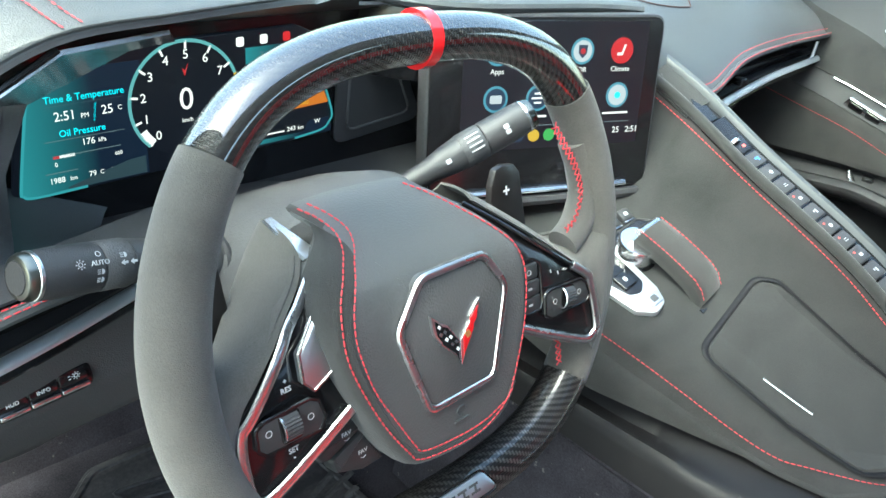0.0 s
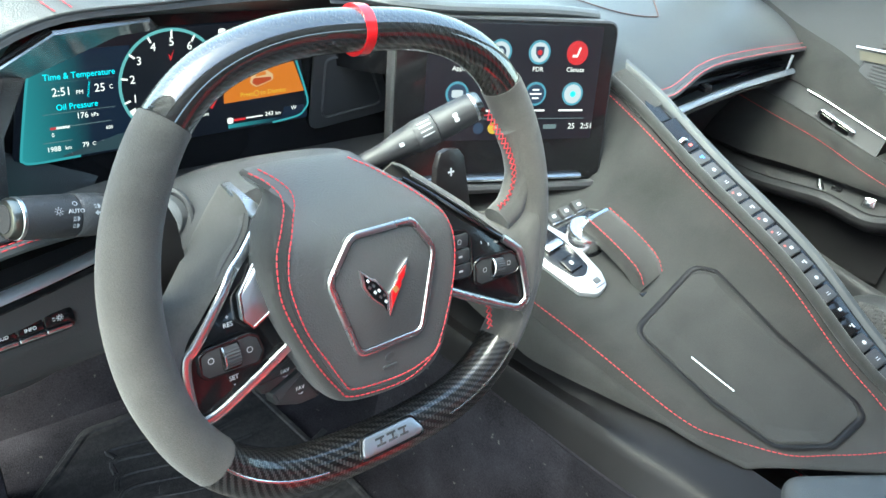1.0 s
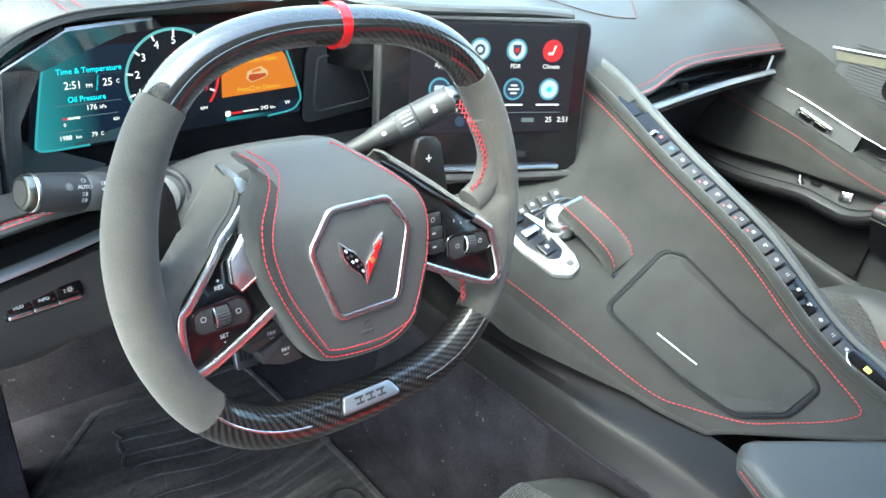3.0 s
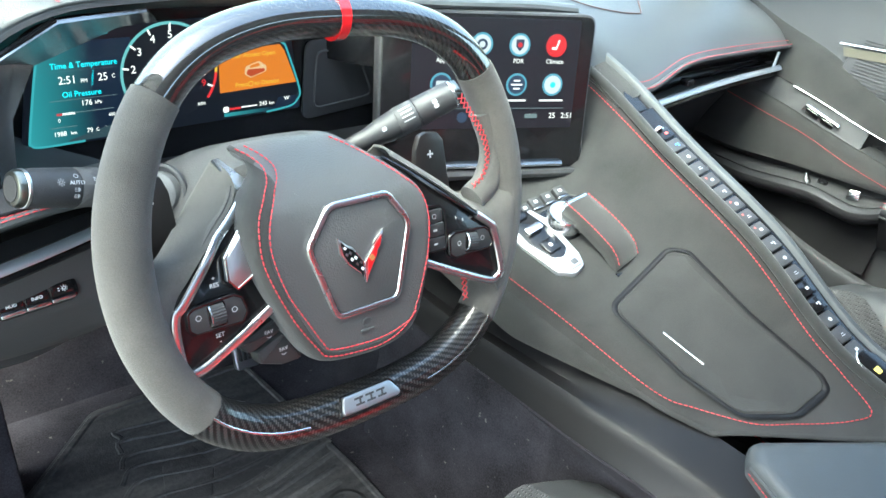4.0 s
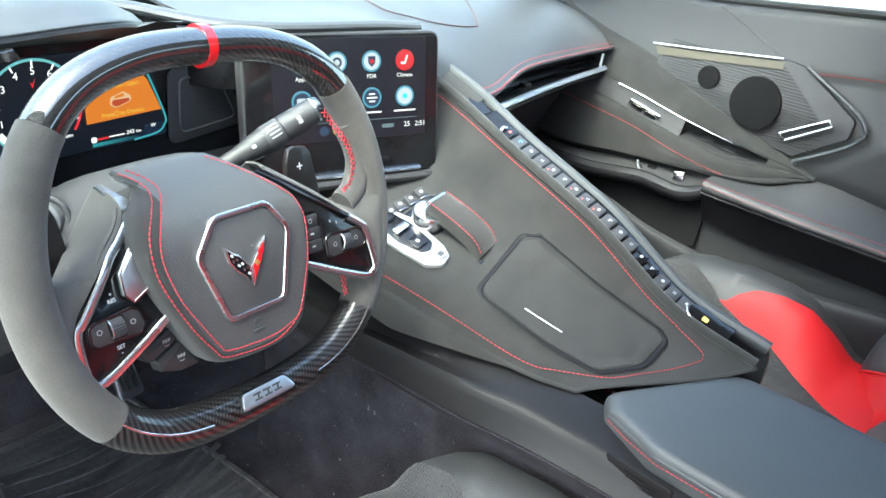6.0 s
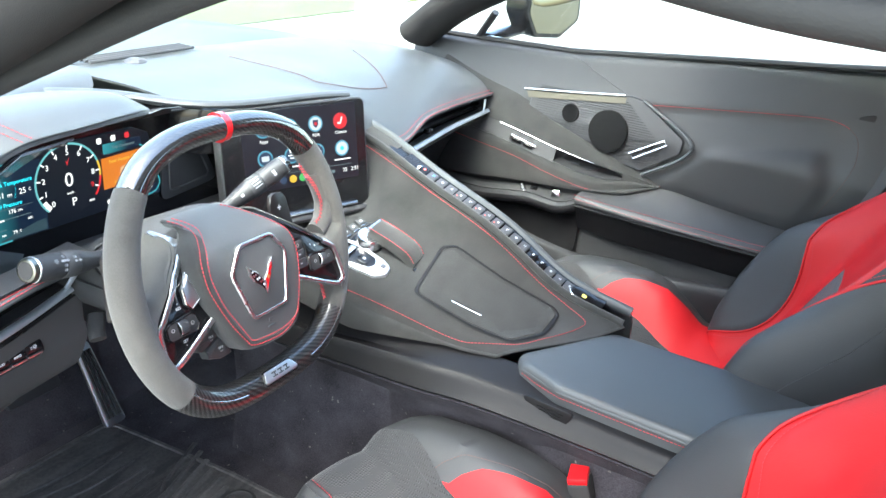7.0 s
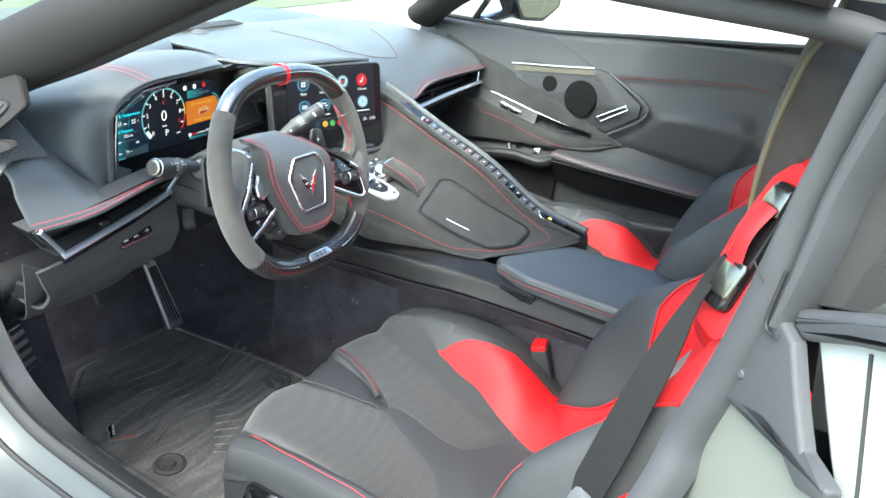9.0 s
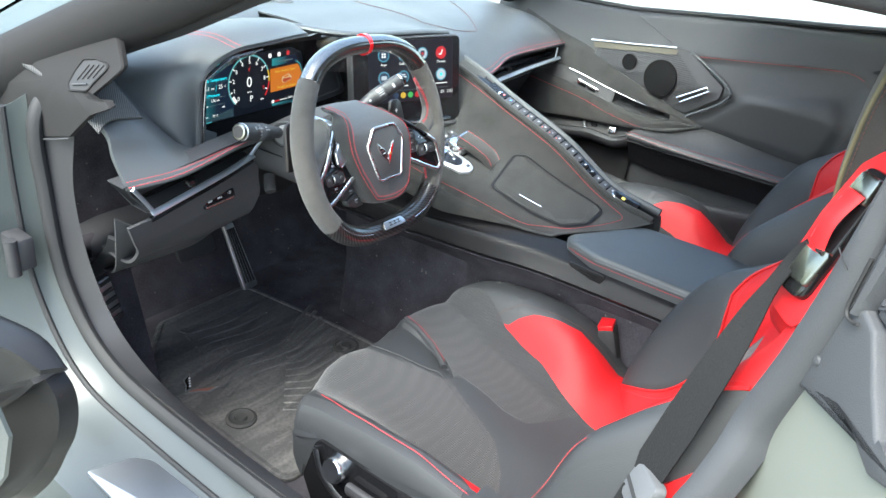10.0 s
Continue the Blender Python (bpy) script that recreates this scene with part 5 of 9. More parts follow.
def rim_part(name, i, j, material, label, grow=0.0, expo=0.95):
    path = arc(i, j)
    w, d = [], []
    for k in range(i, j + 1):
        p = rim[k % NR]
        low = max(0.0, min(1.0, (-p[1] - 0.07) / 0.06))
        w.append(0.0158 + 0.0025 * low + 0.0012 * math.cos(2 * math.pi * p[1] / 0.3) + grow)
        d.append(0.0168 + 0.0005 * low + grow)
    seg = (path[1] - path[0]).length
    return part(name, tube(path, w, d, 24, up=WN, uv=(seg / 0.0021, 2 * math.pi * 0.016 / 24 / 0.0021), expo=expo), material, wheel, label)


S = 30
rim_part("rim_top", -S, S, CARBON, "glossy carbon fibre upper rim")
rim_part("grip", S, 84, SUEDE_GRIP, "worn grey suede grip", 0.0008)
rim_part("grip", -84, -S, SUEDE_GRIP, "worn grey suede grip", 0.0008)
rim_part("rim_bottom", 84, NR - 84, CARBON_DULL, "carbon fibre lower rim", 0.0006)
# Narrow red lacquer band at the crown.
crown = [V(-0.0042, 0.1596, 0), V(0.0, 0.1597, 0), V(0.0042, 0.1596, 0)]
part("centre_mark", tube([WM @ p for p in crown], 0.0173, 0.0171, 24, up=WN), RED_LACQUER, wheel, "red centre mark")

# Badge plate on the lower rim.
BM = WM @ Matrix.Translation((-0.002, -0.1380, 0.0160)) @ pose(0, 0, 0, -30, 0, 0)
plate = part("badge_plate", prism(rounded([(-0.031, -0.0075), (0.031, -0.0075), (0.022, 0.0070), (-0.025, 0.0070)], [0.004, 0.007, 0.006, 0.004], 5), BM, 0.0045, 0.0015), ALU, wheel, "pale metal badge plate")
part("plate_rim", tube([BM @ V(x, y, 0.0022) for x, y in rounded([(-0.0325, -0.0085), (0.0325, -0.0085), (0.023, 0.0080), (-0.026, 0.0080)], [0.004, 0.007, 0.006, 0.004], 5)], 0.0009, 0.0012, 6, True, up=WN), GLOSS, plate)
sl = Matrix(((1, 0.30, 0, 0), (0, 1, 0, 0), (0, 0, 1, 0), (0, 0, 0, 1)))
for x, w in ((-0.012, 0.0085), (-0.001, 0.0085), (0.010, 0.0085)):
    for y in (-0.0024, 0.0024):
        part("bar", prism(rect(w, 0.0016), BM @ Matrix.Translation((x, y, 0.0045)) @ sl, 0.0003), BLACK, plate)
    part("bar", prism(rect(0.0018, 0.0050), BM @ Matrix.Translation((x + 0.0008, 0, 0.0045)) @ sl, 0.0003), BLACK, plate)
# Added chrome strips beside the plate stand in for sky highlights on the rim.
for s in (-1, 1):
    line = [WM @ (rim[(110 + s * k) % NR] + V(0, 0.0015, 0.0182)) for k in range(8, 27, 2)]
    part("edge_highlight", tube(line, 0.0010, 0.0006, 6, up=WN), CHROME, wheel, "thin chrome strip standing in for a sky highlight")

# Airbag pad.
PADO = [(-0.0237, 0.0715), (0.0106, 0.0705), (0.0190, 0.0690), (0.0300, 0.0605), (0.0420, 0.0500), (0.0540, 0.0380), (0.0640, 0.0260), (0.0695, 0.0083), (0.0690, -0.0142), (0.0650, -0.0420), (0.0540, -0.0735), (0.0400, -0.0915), (0.0137, -0.0985), (-0.0190, -0.0978), (-0.0450, -0.0925), (-0.0560, -0.0815), (-0.0695, -0.0580), (-0.0825, -0.0310), (-0.0908, -0.0060), (-0.0920, 0.0140), (-0.0880, 0.0290), (-0.0785, 0.0420), (-0.0680, 0.0520), (-0.0665, 0.0600), (-0.0720, 0.0690), (-0.0500, 0.0712)]
outline = cr([V(x, y, 0) for x, y in PADO], 4, True)
PC = (-0.005, -0.018)


def pads(s, d):
    out = []
    for p in outline:
        u, v = PC[0] + (p[0] - PC[0]) * s, PC[1] + (p[1] - PC[1]) * s
        out.append(WM @ V(u, v, pad_z(u, v) - d * (1 - 0.75 * max(0.0, min(1.0, (p[1] - 0.030) / 0.03)))))
    return out


pad_rows = [pads(s, d) for s, d in ((0.95, 0.060), (0.985, 0.035), (1.0, 0.016), (0.992, 0.008), (0.975, 0.003), (0.94, 0.0008), (0.90, 0.0), (0.84, 0.0), (0.76, 0.0), (0.66, 0.0), (0.54, 0.0), (0.4, 0.0), (0.2, 0.0), (0.02, 0.0))]
part("pad", loft(pad_rows, True, True), PAD_LEATHER, wheel, "soft dark leather airbag pad")
part("pad_border", loft([r[40:98] for r in (pads(0.99, 0.036), pads(1.004, 0.0155), pads(0.995, 0.0072), pads(0.977, 0.0022), pads(0.94, 0.0), pads(0.905, -0.0008), pads(0.885, -0.0008), pads(0.875, 0.0006))]), SUEDE, wheel, "dark suede pad border")
npd = len(outline)
pad_tree = BVHTree.FromPolygons([p for r in pad_rows for p in r], [(i * npd + j, i * npd + (j + 1) % npd, (i + 1) * npd + (j + 1) % npd, (i + 1) * npd + j) for i in range(len(pad_rows) - 1) for j in range(npd)])
SEAM_OUT = [(-0.0682, 0.0677), (-0.0628, 0.0630), (-0.0599, 0.0559), (-0.0643, 0.0481), (-0.0738, 0.0396), (-0.0839, 0.0277), (-0.0878, 0.0138), (-0.0870, -0.0055), (-0.0786, -0.0296), (-0.0655, -0.0561), (-0.0510, -0.0779), (-0.0420, -0.0871), (-0.0167, -0.0914), (0.0103, -0.0922), (0.0307, -0.0853), (0.0450, -0.0740)]
SEAM_IN = [(-0.0598, 0.0688), (-0.0538, 0.0630), (-0.0510, 0.0558), (-0.0557, 0.0487), (-0.0656, 0.0401), (-0.0764, 0.0263), (-0.0808, 0.0123), (-0.0798, -0.0033), (-0.0719, -0.0294), (-0.0583, -0.0540), (-0.0459, -0.0752), (-0.0391, -0.0822), (-0.0163, -0.0856), (0.0107, -0.0862), (0.0309, -0.0820), (0.0430, -0.0746), (0.0568, -0.0404), (0.0635, -0.0142), (0.0642, 0.0083), (0.0586, 0.0247), (0.0487, 0.0363), (0.0372, 0.0485), (0.0247, 0.0601), (0.0132, 0.0678)]
for seam_line in (SEAM_OUT, SEAM_IN):
    path = []
    for q in cr([V(x, y, 0) for x, y in seam_line], 6):
        hit = pad_tree.ray_cast(WM @ V(q[0], q[1], 0.08), -WN)[0]
        if hit is not None:
            path.append(hit + WN * 0.0016)
    part("stitching", stitches(path, up=WN, r=0.0006, step=0.0047, length=0.0038), THREAD, wheel, "red double stitching")

# Badge on the pad: bright ring round a dark panel with a winged emblem of plain shapes.
hexa = rounded([(-0.0325, 0.0275), (0.0215, 0.0285), (0.0420, 0.0030), (0.0275, -0.0580), (-0.0310, -0.0590), (-0.0520, -0.0010)], [0.012, 0.010, 0.014, 0.009, 0.009, 0.012], 6)
BH = WM @ Matrix.Translation((0, 0, 0.0080))
badge = part("badge_panel", prism(hexa, BH, 0.0158, 0.001), PAD_LEATHER, wheel, "dark badge panel")
part("badge_ring", tube([WM @ V(x, y, 0.0234) for x, y in hexa], 0.0027, 0.0022, 8, True, up=WN), SATIN, badge, "bright chrome ring")
part("ring_gap", tube([WM @ V(x * 0.935 - 0.0003, (y + 0.015) * 0.935 - 0.015, 0.0235) for x, y in hexa], 0.0006, 0.0005, 6, True, up=WN), RUBBER, badge)
WE = WM @ Matrix.Translation((0, 0, 0.0236))
left_wing = [(-0.0281, 0.0030), (-0.0200, -0.0040), (-0.0150, -0.0066), (-0.0042, -0.0205), (-0.0042, -0.0369), (-0.0074, -0.0303), (-0.0194, -0.0196), (-0.0260, -0.0095)]
right_wing = [(-0.0042, -0.0205), (0.0049, -0.0102), (0.0043, -0.0070), (0.0142, 0.0025), (0.0128, -0.0080), (0.0085, -0.0122), (0.0082, -0.0166), (-0.0004, -0.0299), (-0.0042, -0.0369)]
for wing, q, c in ((left_wing, 0.80, GLOSS), (right_wing, 0.74, RED_LACQUER)):
    w1 = part("wing", prism(wing, WE, 0.0024, 0.0004), SATIN, badge, "chrome wing of the emblem")
    gx, gy = sum(p[0] for p in wing) / len(wing), sum(p[1] for p in wing) / len(wing)
    part("inlay", prism([(gx + (x - gx) * q, gy + (y - gy) * q) for x, y in wing], WE @ Matrix.Translation((0, 0, 0.0024)), 0.0003), c, w1)
for k in range(4):
    for r in (0, 1):
        part("check", prism(rect(0.0028, 0.0019), WE @ Matrix.Translation((-0.0222 + 0.0046 * k + 0.0012 * r, -0.0058 - 0.0046 * k - 0.0052 * r, 0.0026)) @ pose(0, 0, 0, 0, 0, -45), 0.0002), WHITE_MARK if (k + r) % 2 == 0 else SATIN, badge)
part("emblem_gold", prism(rect(0.0042, 0.0048, 0.001), WE @ Matrix.Translation((0.0022, -0.0180, 0.0026)) @ pose(0, 0, 0, 0, 0, 35), 0.0002), mat("dull_gold", (0.55, 0.30, 0.10), 0.4, 0.6, vary=0.05), badge)
part("embossing", prism(rect(0.013, 0.0022, 0.001, 2), WM @ Matrix.Translation((-0.004, -0.0765, 0.0228)), 0.0011, 0.0004), LEATHER, wheel)
part("embossing", tube([WM @ V(-0.004 + 0.0042 * math.cos(a_), -0.0695 + 0.0030 * math.sin(a_), 0.0236) for a_ in [2 * math.pi * k / 14 for k in range(12)]], 0.0005, 0.0004, 5, up=WN), LEATHER, wheel)

# Spokes.
L_PANEL = [(-0.068, 0.046), (-0.0752, 0.0363), (-0.1126, 0.0094), (-0.1386, -0.0233), (-0.1462, -0.0318), (-0.1473, -0.0503), (-0.1440, -0.0720), (-0.1332, -0.0748), (-0.070, -0.0395), (-0.074, 0.0), (-0.060, 0.045)]
R_PANEL = [(0.052, 0.049), (0.059, 0.0443), (0.0724, 0.0328), (0.0979, 0.0094), (0.1366, -0.018), (0.1425, -0.027), (0.1502, -0.0618), (0.1455, -0.070), (0.1351, -0.0712), (0.060, -0.0370), (0.05, 0.0)]
# Suede covers that run from the grips to the trim lines: back edge with depth, then front edge.
L_COVER = [((-0.0680, 0.0560, -0.082), (-0.0769, 0.0420)), ((-0.0800, 0.0430, -0.080), (-0.0830, 0.0350)), ((-0.0990, 0.0290, -0.067), (-0.0920, 0.0275)), ((-0.1200, 0.0135, -0.051), (-0.1060, 0.0180)), ((-0.1402, 0.0046, -0.030), (-0.1190, 0.0070)),
           ((-0.1560, 0.0040, -0.006), (-0.1330, -0.0080)), ((-0.1670, -0.0120, 0.0135), (-0.1440, -0.0215)), ((-0.1690, -0.0400, 0.0165), (-0.1500, -0.0400)), ((-0.1630, -0.0660, 0.0165), (-0.1500, -0.0640)), ((-0.1500, -0.0900, 0.0160), (-0.1440, -0.0790))]
R_COVER = [((0.0900, 0.0480, -0.080), (0.0660, 0.0460)), ((0.1152, 0.0303, -0.070), (0.0810, 0.0325)), ((0.1362, 0.0149, -0.060), (0.1000, 0.0150)), ((0.1484, 0.0006, -0.042), (0.1180, -0.0005)), ((0.1490, 0.0050, -0.020), (0.1310, -0.0100)),
           ((0.1560, 0.0130, -0.002), (0.1410, -0.0160)), ((0.1690, 0.0050, 0.0165), (0.1460, -0.0280)), ((0.1700, -0.0300, 0.0175), (0.1520, -0.0480)), ((0.1630, -0.0650, 0.0175), (0.1525, -0.0640)), ((0.1500, -0.0880, 0.0165), (0.1440, -0.0760))]


def spoke_cover(pairs):
    """A padded skin from a back edge to the trim line, its back edge rolled under."""
    side_ = -1 if pairs[0][0][0] < 0 else 1
    back_e = cr([V(*a) for a, _ in pairs], 6)
    front_e = cr([V(x, y, spoke_z(x, y) - 0.0012) for _, (x, y) in pairs], 6)
    rows = []
    for q in (-0.30, -0.12, -0.03, 0.0, 0.06, 0.16, 0.3, 0.45, 0.6, 0.75, 0.88, 0.96, 1.0, 1.02):
        row = []
        for k, (a, b) in enumerate(zip(back_e, front_e)):
            f = max(0.0, 1 - k / 36)
            if q < 0:
                p = a + V(-side_ * 0.05 * q * q, 0.03 * q, 0.03 * q) * (0.25 + 0.75 * f)
            else:
                p = a.lerp(b, min(q, 1.0)) + V(0, 0.002, 0.004) * math.sin(math.pi * min(q, 1.0)) * (0.3 + f)
                p = p - V(0, 0, 0.004 if q > 1 else 0)
            row.append(WM @ p)
        rows.append(row)
    return thicken(loft(rows), 0.002)


spoke = lambda bm: bend(bm, spoke_z)
for s in (-1, 1):
    cover, face_p = (L_COVER, L_PANEL) if s < 0 else (R_COVER, R_PANEL)
    part("spoke_cover", spoke_cover(cover), SUEDE_GRIP, wheel, "suede spoke cover")
    panel = part("switch_panel", spoke(prism(rounded(face_p, 0.004, 3), WM @ Matrix.Translation((0, 0, -0.024)), 0.0225, 0.002)), GLOSS, wheel, "gloss black switch panel")
    line = [(-0.0665, 0.0440), (-0.0752, 0.0363), (-0.094, 0.023), (-0.1126, 0.0094), (-0.1386, -0.0233), (-0.1462, -0.0318), (-0.1473, -0.0503), (-0.1440, -0.0720), (-0.1332, -0.0748), (-0.105, -0.060), (-0.0758, -0.0422)] if s < 0 else [(0.055, 0.047), (0.0724, 0.0328), (0.0979, 0.0094), (0.1366, -0.018), (0.1425, -0.027), (0.1502, -0.0618), (0.1455, -0.070), (0.1351, -0.0712), (0.10, -0.056), (0.0656, -0.0396)]
    path = [WM @ V(x, y, spoke_z(x, y) + 0.0002) for x, y in [tuple(q)[:2] for q in cr([V(a, b, 0) for a, b in line], 5)]]
    if s < 0:
        part("trim", tube(path, 0.0036, 0.0022, 10, up=WN), SATIN, panel, "bright chrome trim")
        blade = [[V(-0.0775, 0.0412, -0.0265), V(-0.0748, 0.0480, -0.050), V(-0.0715, 0.0555, -0.076)], [V(-0.0765, 0.0425, -0.0245), V(-0.0738, 0.0490, -0.048), V(-0.0708, 0.0568, -0.074)], [V(-0.0672, 0.0455, -0.0270), V(-0.0672, 0.0515, -0.049), V(-0.0668, 0.0578, -0.072)], [V(-0.0655, 0.0440, -0.0310), V(-0.0660, 0.0500, -0.051), V(-0.0660, 0.0560, -0.074)]]
        part("trim_blade", thicken(loft([[WM @ p for p in r] for r in blade]), 0.002), SATIN, panel, "satin metal blade along the spoke top")
    else:
        part("trim", tube(path[13:], 0.0036, 0.0022, 10, up=WN), SATIN, panel, "bright chrome trim")
        part("trim", tube(path[:15], 0.0018, 0.0018, 8, up=WN), GLOSS, panel, "gloss black upper edge")
    # Switch rocker with a ridged roller.
    rk = [(-0.1385, -0.0315), (-0.1336, -0.0285), (-0.1046, -0.0254), (-0.0988, -0.0285), (-0.0955, -0.0394), (-0.0996, -0.0467), (-0.1342, -0.0477), (-0.1385, -0.0437)] if s < 0 else [(0.0905, -0.0220), (0.0967, -0.0196), (0.1299, -0.0206), (0.1353, -0.0242), (0.1400, -0.0360), (0.1360, -0.0396), (0.0973, -0.0416), (0.0910, -0.0377)]
    rc = V(sum(p[0] for p in rk) / 8, sum(p[1] for p in rk) / 8, 0)
    rz = 0.0024 if s < 0 else 0.0165
    c = WM @ Matrix.Translation((rc[0], rc[1], rz)) @ pose(0, 0, 0, 0, -3.4, 0)
    loc = rounded([(x - rc[0], y - rc[1]) for x, y in rk], 0.003, 3)
    rock = part("rocker", prism(loc, c, 0.0030, 0.0010), GREY_KEY, panel, "dark grey rocker switch")
    part("rocker_ring", tube([c @ V(x, y, 0.0022) for x, y in loc], 0.0013, 0.0014, 6, True, up=WN), GLOSS, rock, "gloss black ring")
    turn_ = c @ pose(0, 0, 0, 0, 0, -4 * s)
    part("roller_slot", prism(rect(0.0135, 0.0185, 0.003), turn_, 0.0034, 0.0005), GLOSS, rock, "black roller slot")
    roll = []
    for k in range(25):
        a = math.pi * k / 24
        roll.append([turn_ @ V(x, 0.0082 * math.cos(a), 0.001 + (0.0066 + (0.0006 if k % 2 else 0)) * math.sin(a)) for x in (-0.0050, -0.0044, 0.0044, 0.0050)])
    part("roller", loft(roll), BLACK, rock, "ridged black roller")
    part("roller_cheek", tube([turn_ @ V(-0.0054 if s < 0 else -0.0054, 0.0080 * math.cos(math.pi * k / 10), 0.0012 + 0.0062 * math.sin(math.pi * k / 10)) for k in range(11)], 0.0007, 0.0007, 6, up=WN), SATIN, rock, "bright roller cheek")
    for x in (-0.0135, 0.0130):
        part("print", ring_of(0.0019, 0.0005, c @ Matrix.Translation((x, 0.0005, 0.0031))), GLYPH, rock)
    if s < 0:
        for txt, x, y in (("RES", -0.1165, -0.0165), ("+", -0.1165, -0.0115), ("SET", -0.1165, -0.0530), ("-", -0.1165, -0.0575)):
            part("print", lettering(txt, 0.0044, WM @ Matrix.Translation((x, y, spoke_z(x, y) - 0.0012)) @ pose(0, 0, 0, 0, 0, 3)), GLYPH, panel)
        th = [(-0.0846, 0.0215), (-0.1075, 0.0012), (-0.1075, -0.0150), (-0.1009, -0.0222), (-0.0850, -0.0131), (-0.0865, 0.0001)]
        part("thumb_paddle", spoke(prism(rounded(th, 0.003, 3), WM @ Matrix.Translation((0, 0, -0.003)), 0.005, 0.0018)), ALU, panel, "satin silver thumb paddle")
        part("paddle_edge", tube([WM @ V(x, y, spoke_z(x, y) + 0.0012) for x, y in ((-0.0850, 0.0212), (-0.1070, 0.0012), (-0.1070, -0.0150), (-0.1008, -0.0218), (-0.088, -0.0145))], 0.0013, 0.0013, 6, up=WN), CHROME, panel)
    else:
        for k in range(3):
            ky = -0.0020 - 0.0118 * k
            kw = 0.0155 + 0.0015 * k
            bk = part("key", prism(rect(kw, 0.0112, 0.0018), WM @ Matrix.Translation((0.0785, ky, spoke_z(0.0785, ky) - 0.0014)), 0.0022, 0.0008), GREY_KEY, panel, "dark grey key")
            part("print", ring_of(0.0020, 0.0005, WM @ Matrix.Translation((0.0765, ky, spoke_z(0.0785, ky) + 0.0010))) if k == 0 else prism(rect(0.0042, 0.0016, 0.0006), WM @ Matrix.Translation((0.0765, ky, spoke_z(0.0785, ky) + 0.0008)), 0.0002), GLYPH, bk)
        part("key_frame", tube([WM @ V(x, y, spoke_z(x, y) + 0.0004) for x, y in ((0.0700, 0.0075), (0.0840, 0.0060), (0.0885, 0.0010), (0.0890, -0.0260), (0.0865, -0.0315), (0.0720, -0.0320))], 0.0010, 0.0010, 6, up=WN), GLOSS, panel, "gloss key frame")
        for x, y in ((0.1010, -0.0075), (0.1085, -0.0105)):
            part("print", prism(rect(0.0010, 0.0026), WM @ Matrix.Translation((x, y, spoke_z(x, y) - 0.0014)) @ pose(0, 0, 0, 0, 0, 20), 0.0003), GLYPH, panel)
    # Shift paddle behind the spoke.
    pd = [(0.110, -0.02), (0.1165, 0.042), (0.1215, 0.0540), (0.1300, 0.0565), (0.1440, 0.0550), (0.1505, 0.0480), (0.160, -0.02)]
    pd = [(s * x, y) for x, y in pd]
    pl = part("shift_paddle", prism(rounded(pd, 0.004, 3), WM @ Matrix.Translation((0, 0, -0.058)), 0.006, 0.0025), PADDLE, wheel, "satin black shift paddle")
    sg = [prism(rect(0.007, 0.0016), WM @ Matrix.Translation((s * 0.133, 0.036, -0.052)), 0.0003)]
    if s > 0:
        sg.append(prism(rect(0.0016, 0.007), WM @ Matrix.Translation((s * 0.133, 0.036, -0.052)), 0.0003))
    part("print", join(*sg), WHITE_MARK, pl)
    part("paddle_arm", box((s * 0.075, 0.0, -0.056), (0.07, 0.03, 0.01), 0.004, WM), BLACK, wheel)
# Rear keys below the left spoke.
RKM = WM @ Matrix.Translation((0, 0, -0.018))
for kp, (px_, py_) in (([(-0.0985, -0.0690), (-0.0680, -0.0560), (-0.0615, -0.0680), (-0.0870, -0.0785), (-0.0925, -0.0785)], (-0.0740, -0.0660)), ([(-0.0860, -0.0800), (-0.0605, -0.0695), (-0.0450, -0.0960), (-0.0640, -0.0965), (-0.0830, -0.0900)], (-0.0630, -0.0830))):
    fb = part("rear_key", prism(rounded(kp, 0.003, 3), RKM, 0.012, 0.003), GREY_KEY, wheel, "black rear favourite key")
    part("print", lettering("FAV", 0.0042, RKM @ Matrix.Translation((px_, py_, 0.0121)) @ pose(0, 0, 0, 0, 0, 2)), GLYPH, fb)
    part("print", tube([RKM @ V(px_ - 0.002, py_ - 0.0036, 0.0122), RKM @ V(px_, py_ - 0.0046, 0.0122), RKM @ V(px_ + 0.002, py_ - 0.0036, 0.0122)], 0.0003, 0.0003, 5, up=WN), GLYPH, fb)
# Cross-stitched red lacing inside the right grip.
def lacing(path, width, up):
    """Crossed thread over a join: slanted stitches to and fro along a path."""
    out = []
    pts = even(path, 0.0052)
    for i, (p, t) in enumerate(pts[:-1]):
        side = t.cross(up).normalized() * width
        q = pts[i + 1][0]
        for u, v in ((p - side, q + side), (p + side, q - side)):
            out.append(tube([u, (u + v) / 2 + up * 0.0006, v], 0.0005, 0.0005, 5, up=up))
    return join(*out)


lace = [WM @ V(x, y, 0.006) for x, y in [tuple(q)[:2] for q in cr([V(0.118, 0.093, 0), V(0.1291, 0.0785, 0), V(0.144, 0.0575, 0), V(0.1498, 0.0371, 0), V(0.1424, 0.0188, 0), V(0.1286, 0.0127, 0)], 8)]]
part("grip_fillet", tube([WM @ V(x, y, 0.0) for x, y in [tuple(q)[:2] for q in cr([V(0.150, 0.078, 0), V(0.160, 0.056, 0), V(0.163, 0.035, 0), V(0.152, 0.012, 0), V(0.135, 0.001, 0)], 6)]], 0.0135, 0.012, 14, up=WN), SUEDE_GRIP, wheel, "suede fillet of the grip")
part("lacing", lacing(lace, 0.0032, WN), THREAD, wheel, "red cross lacing")
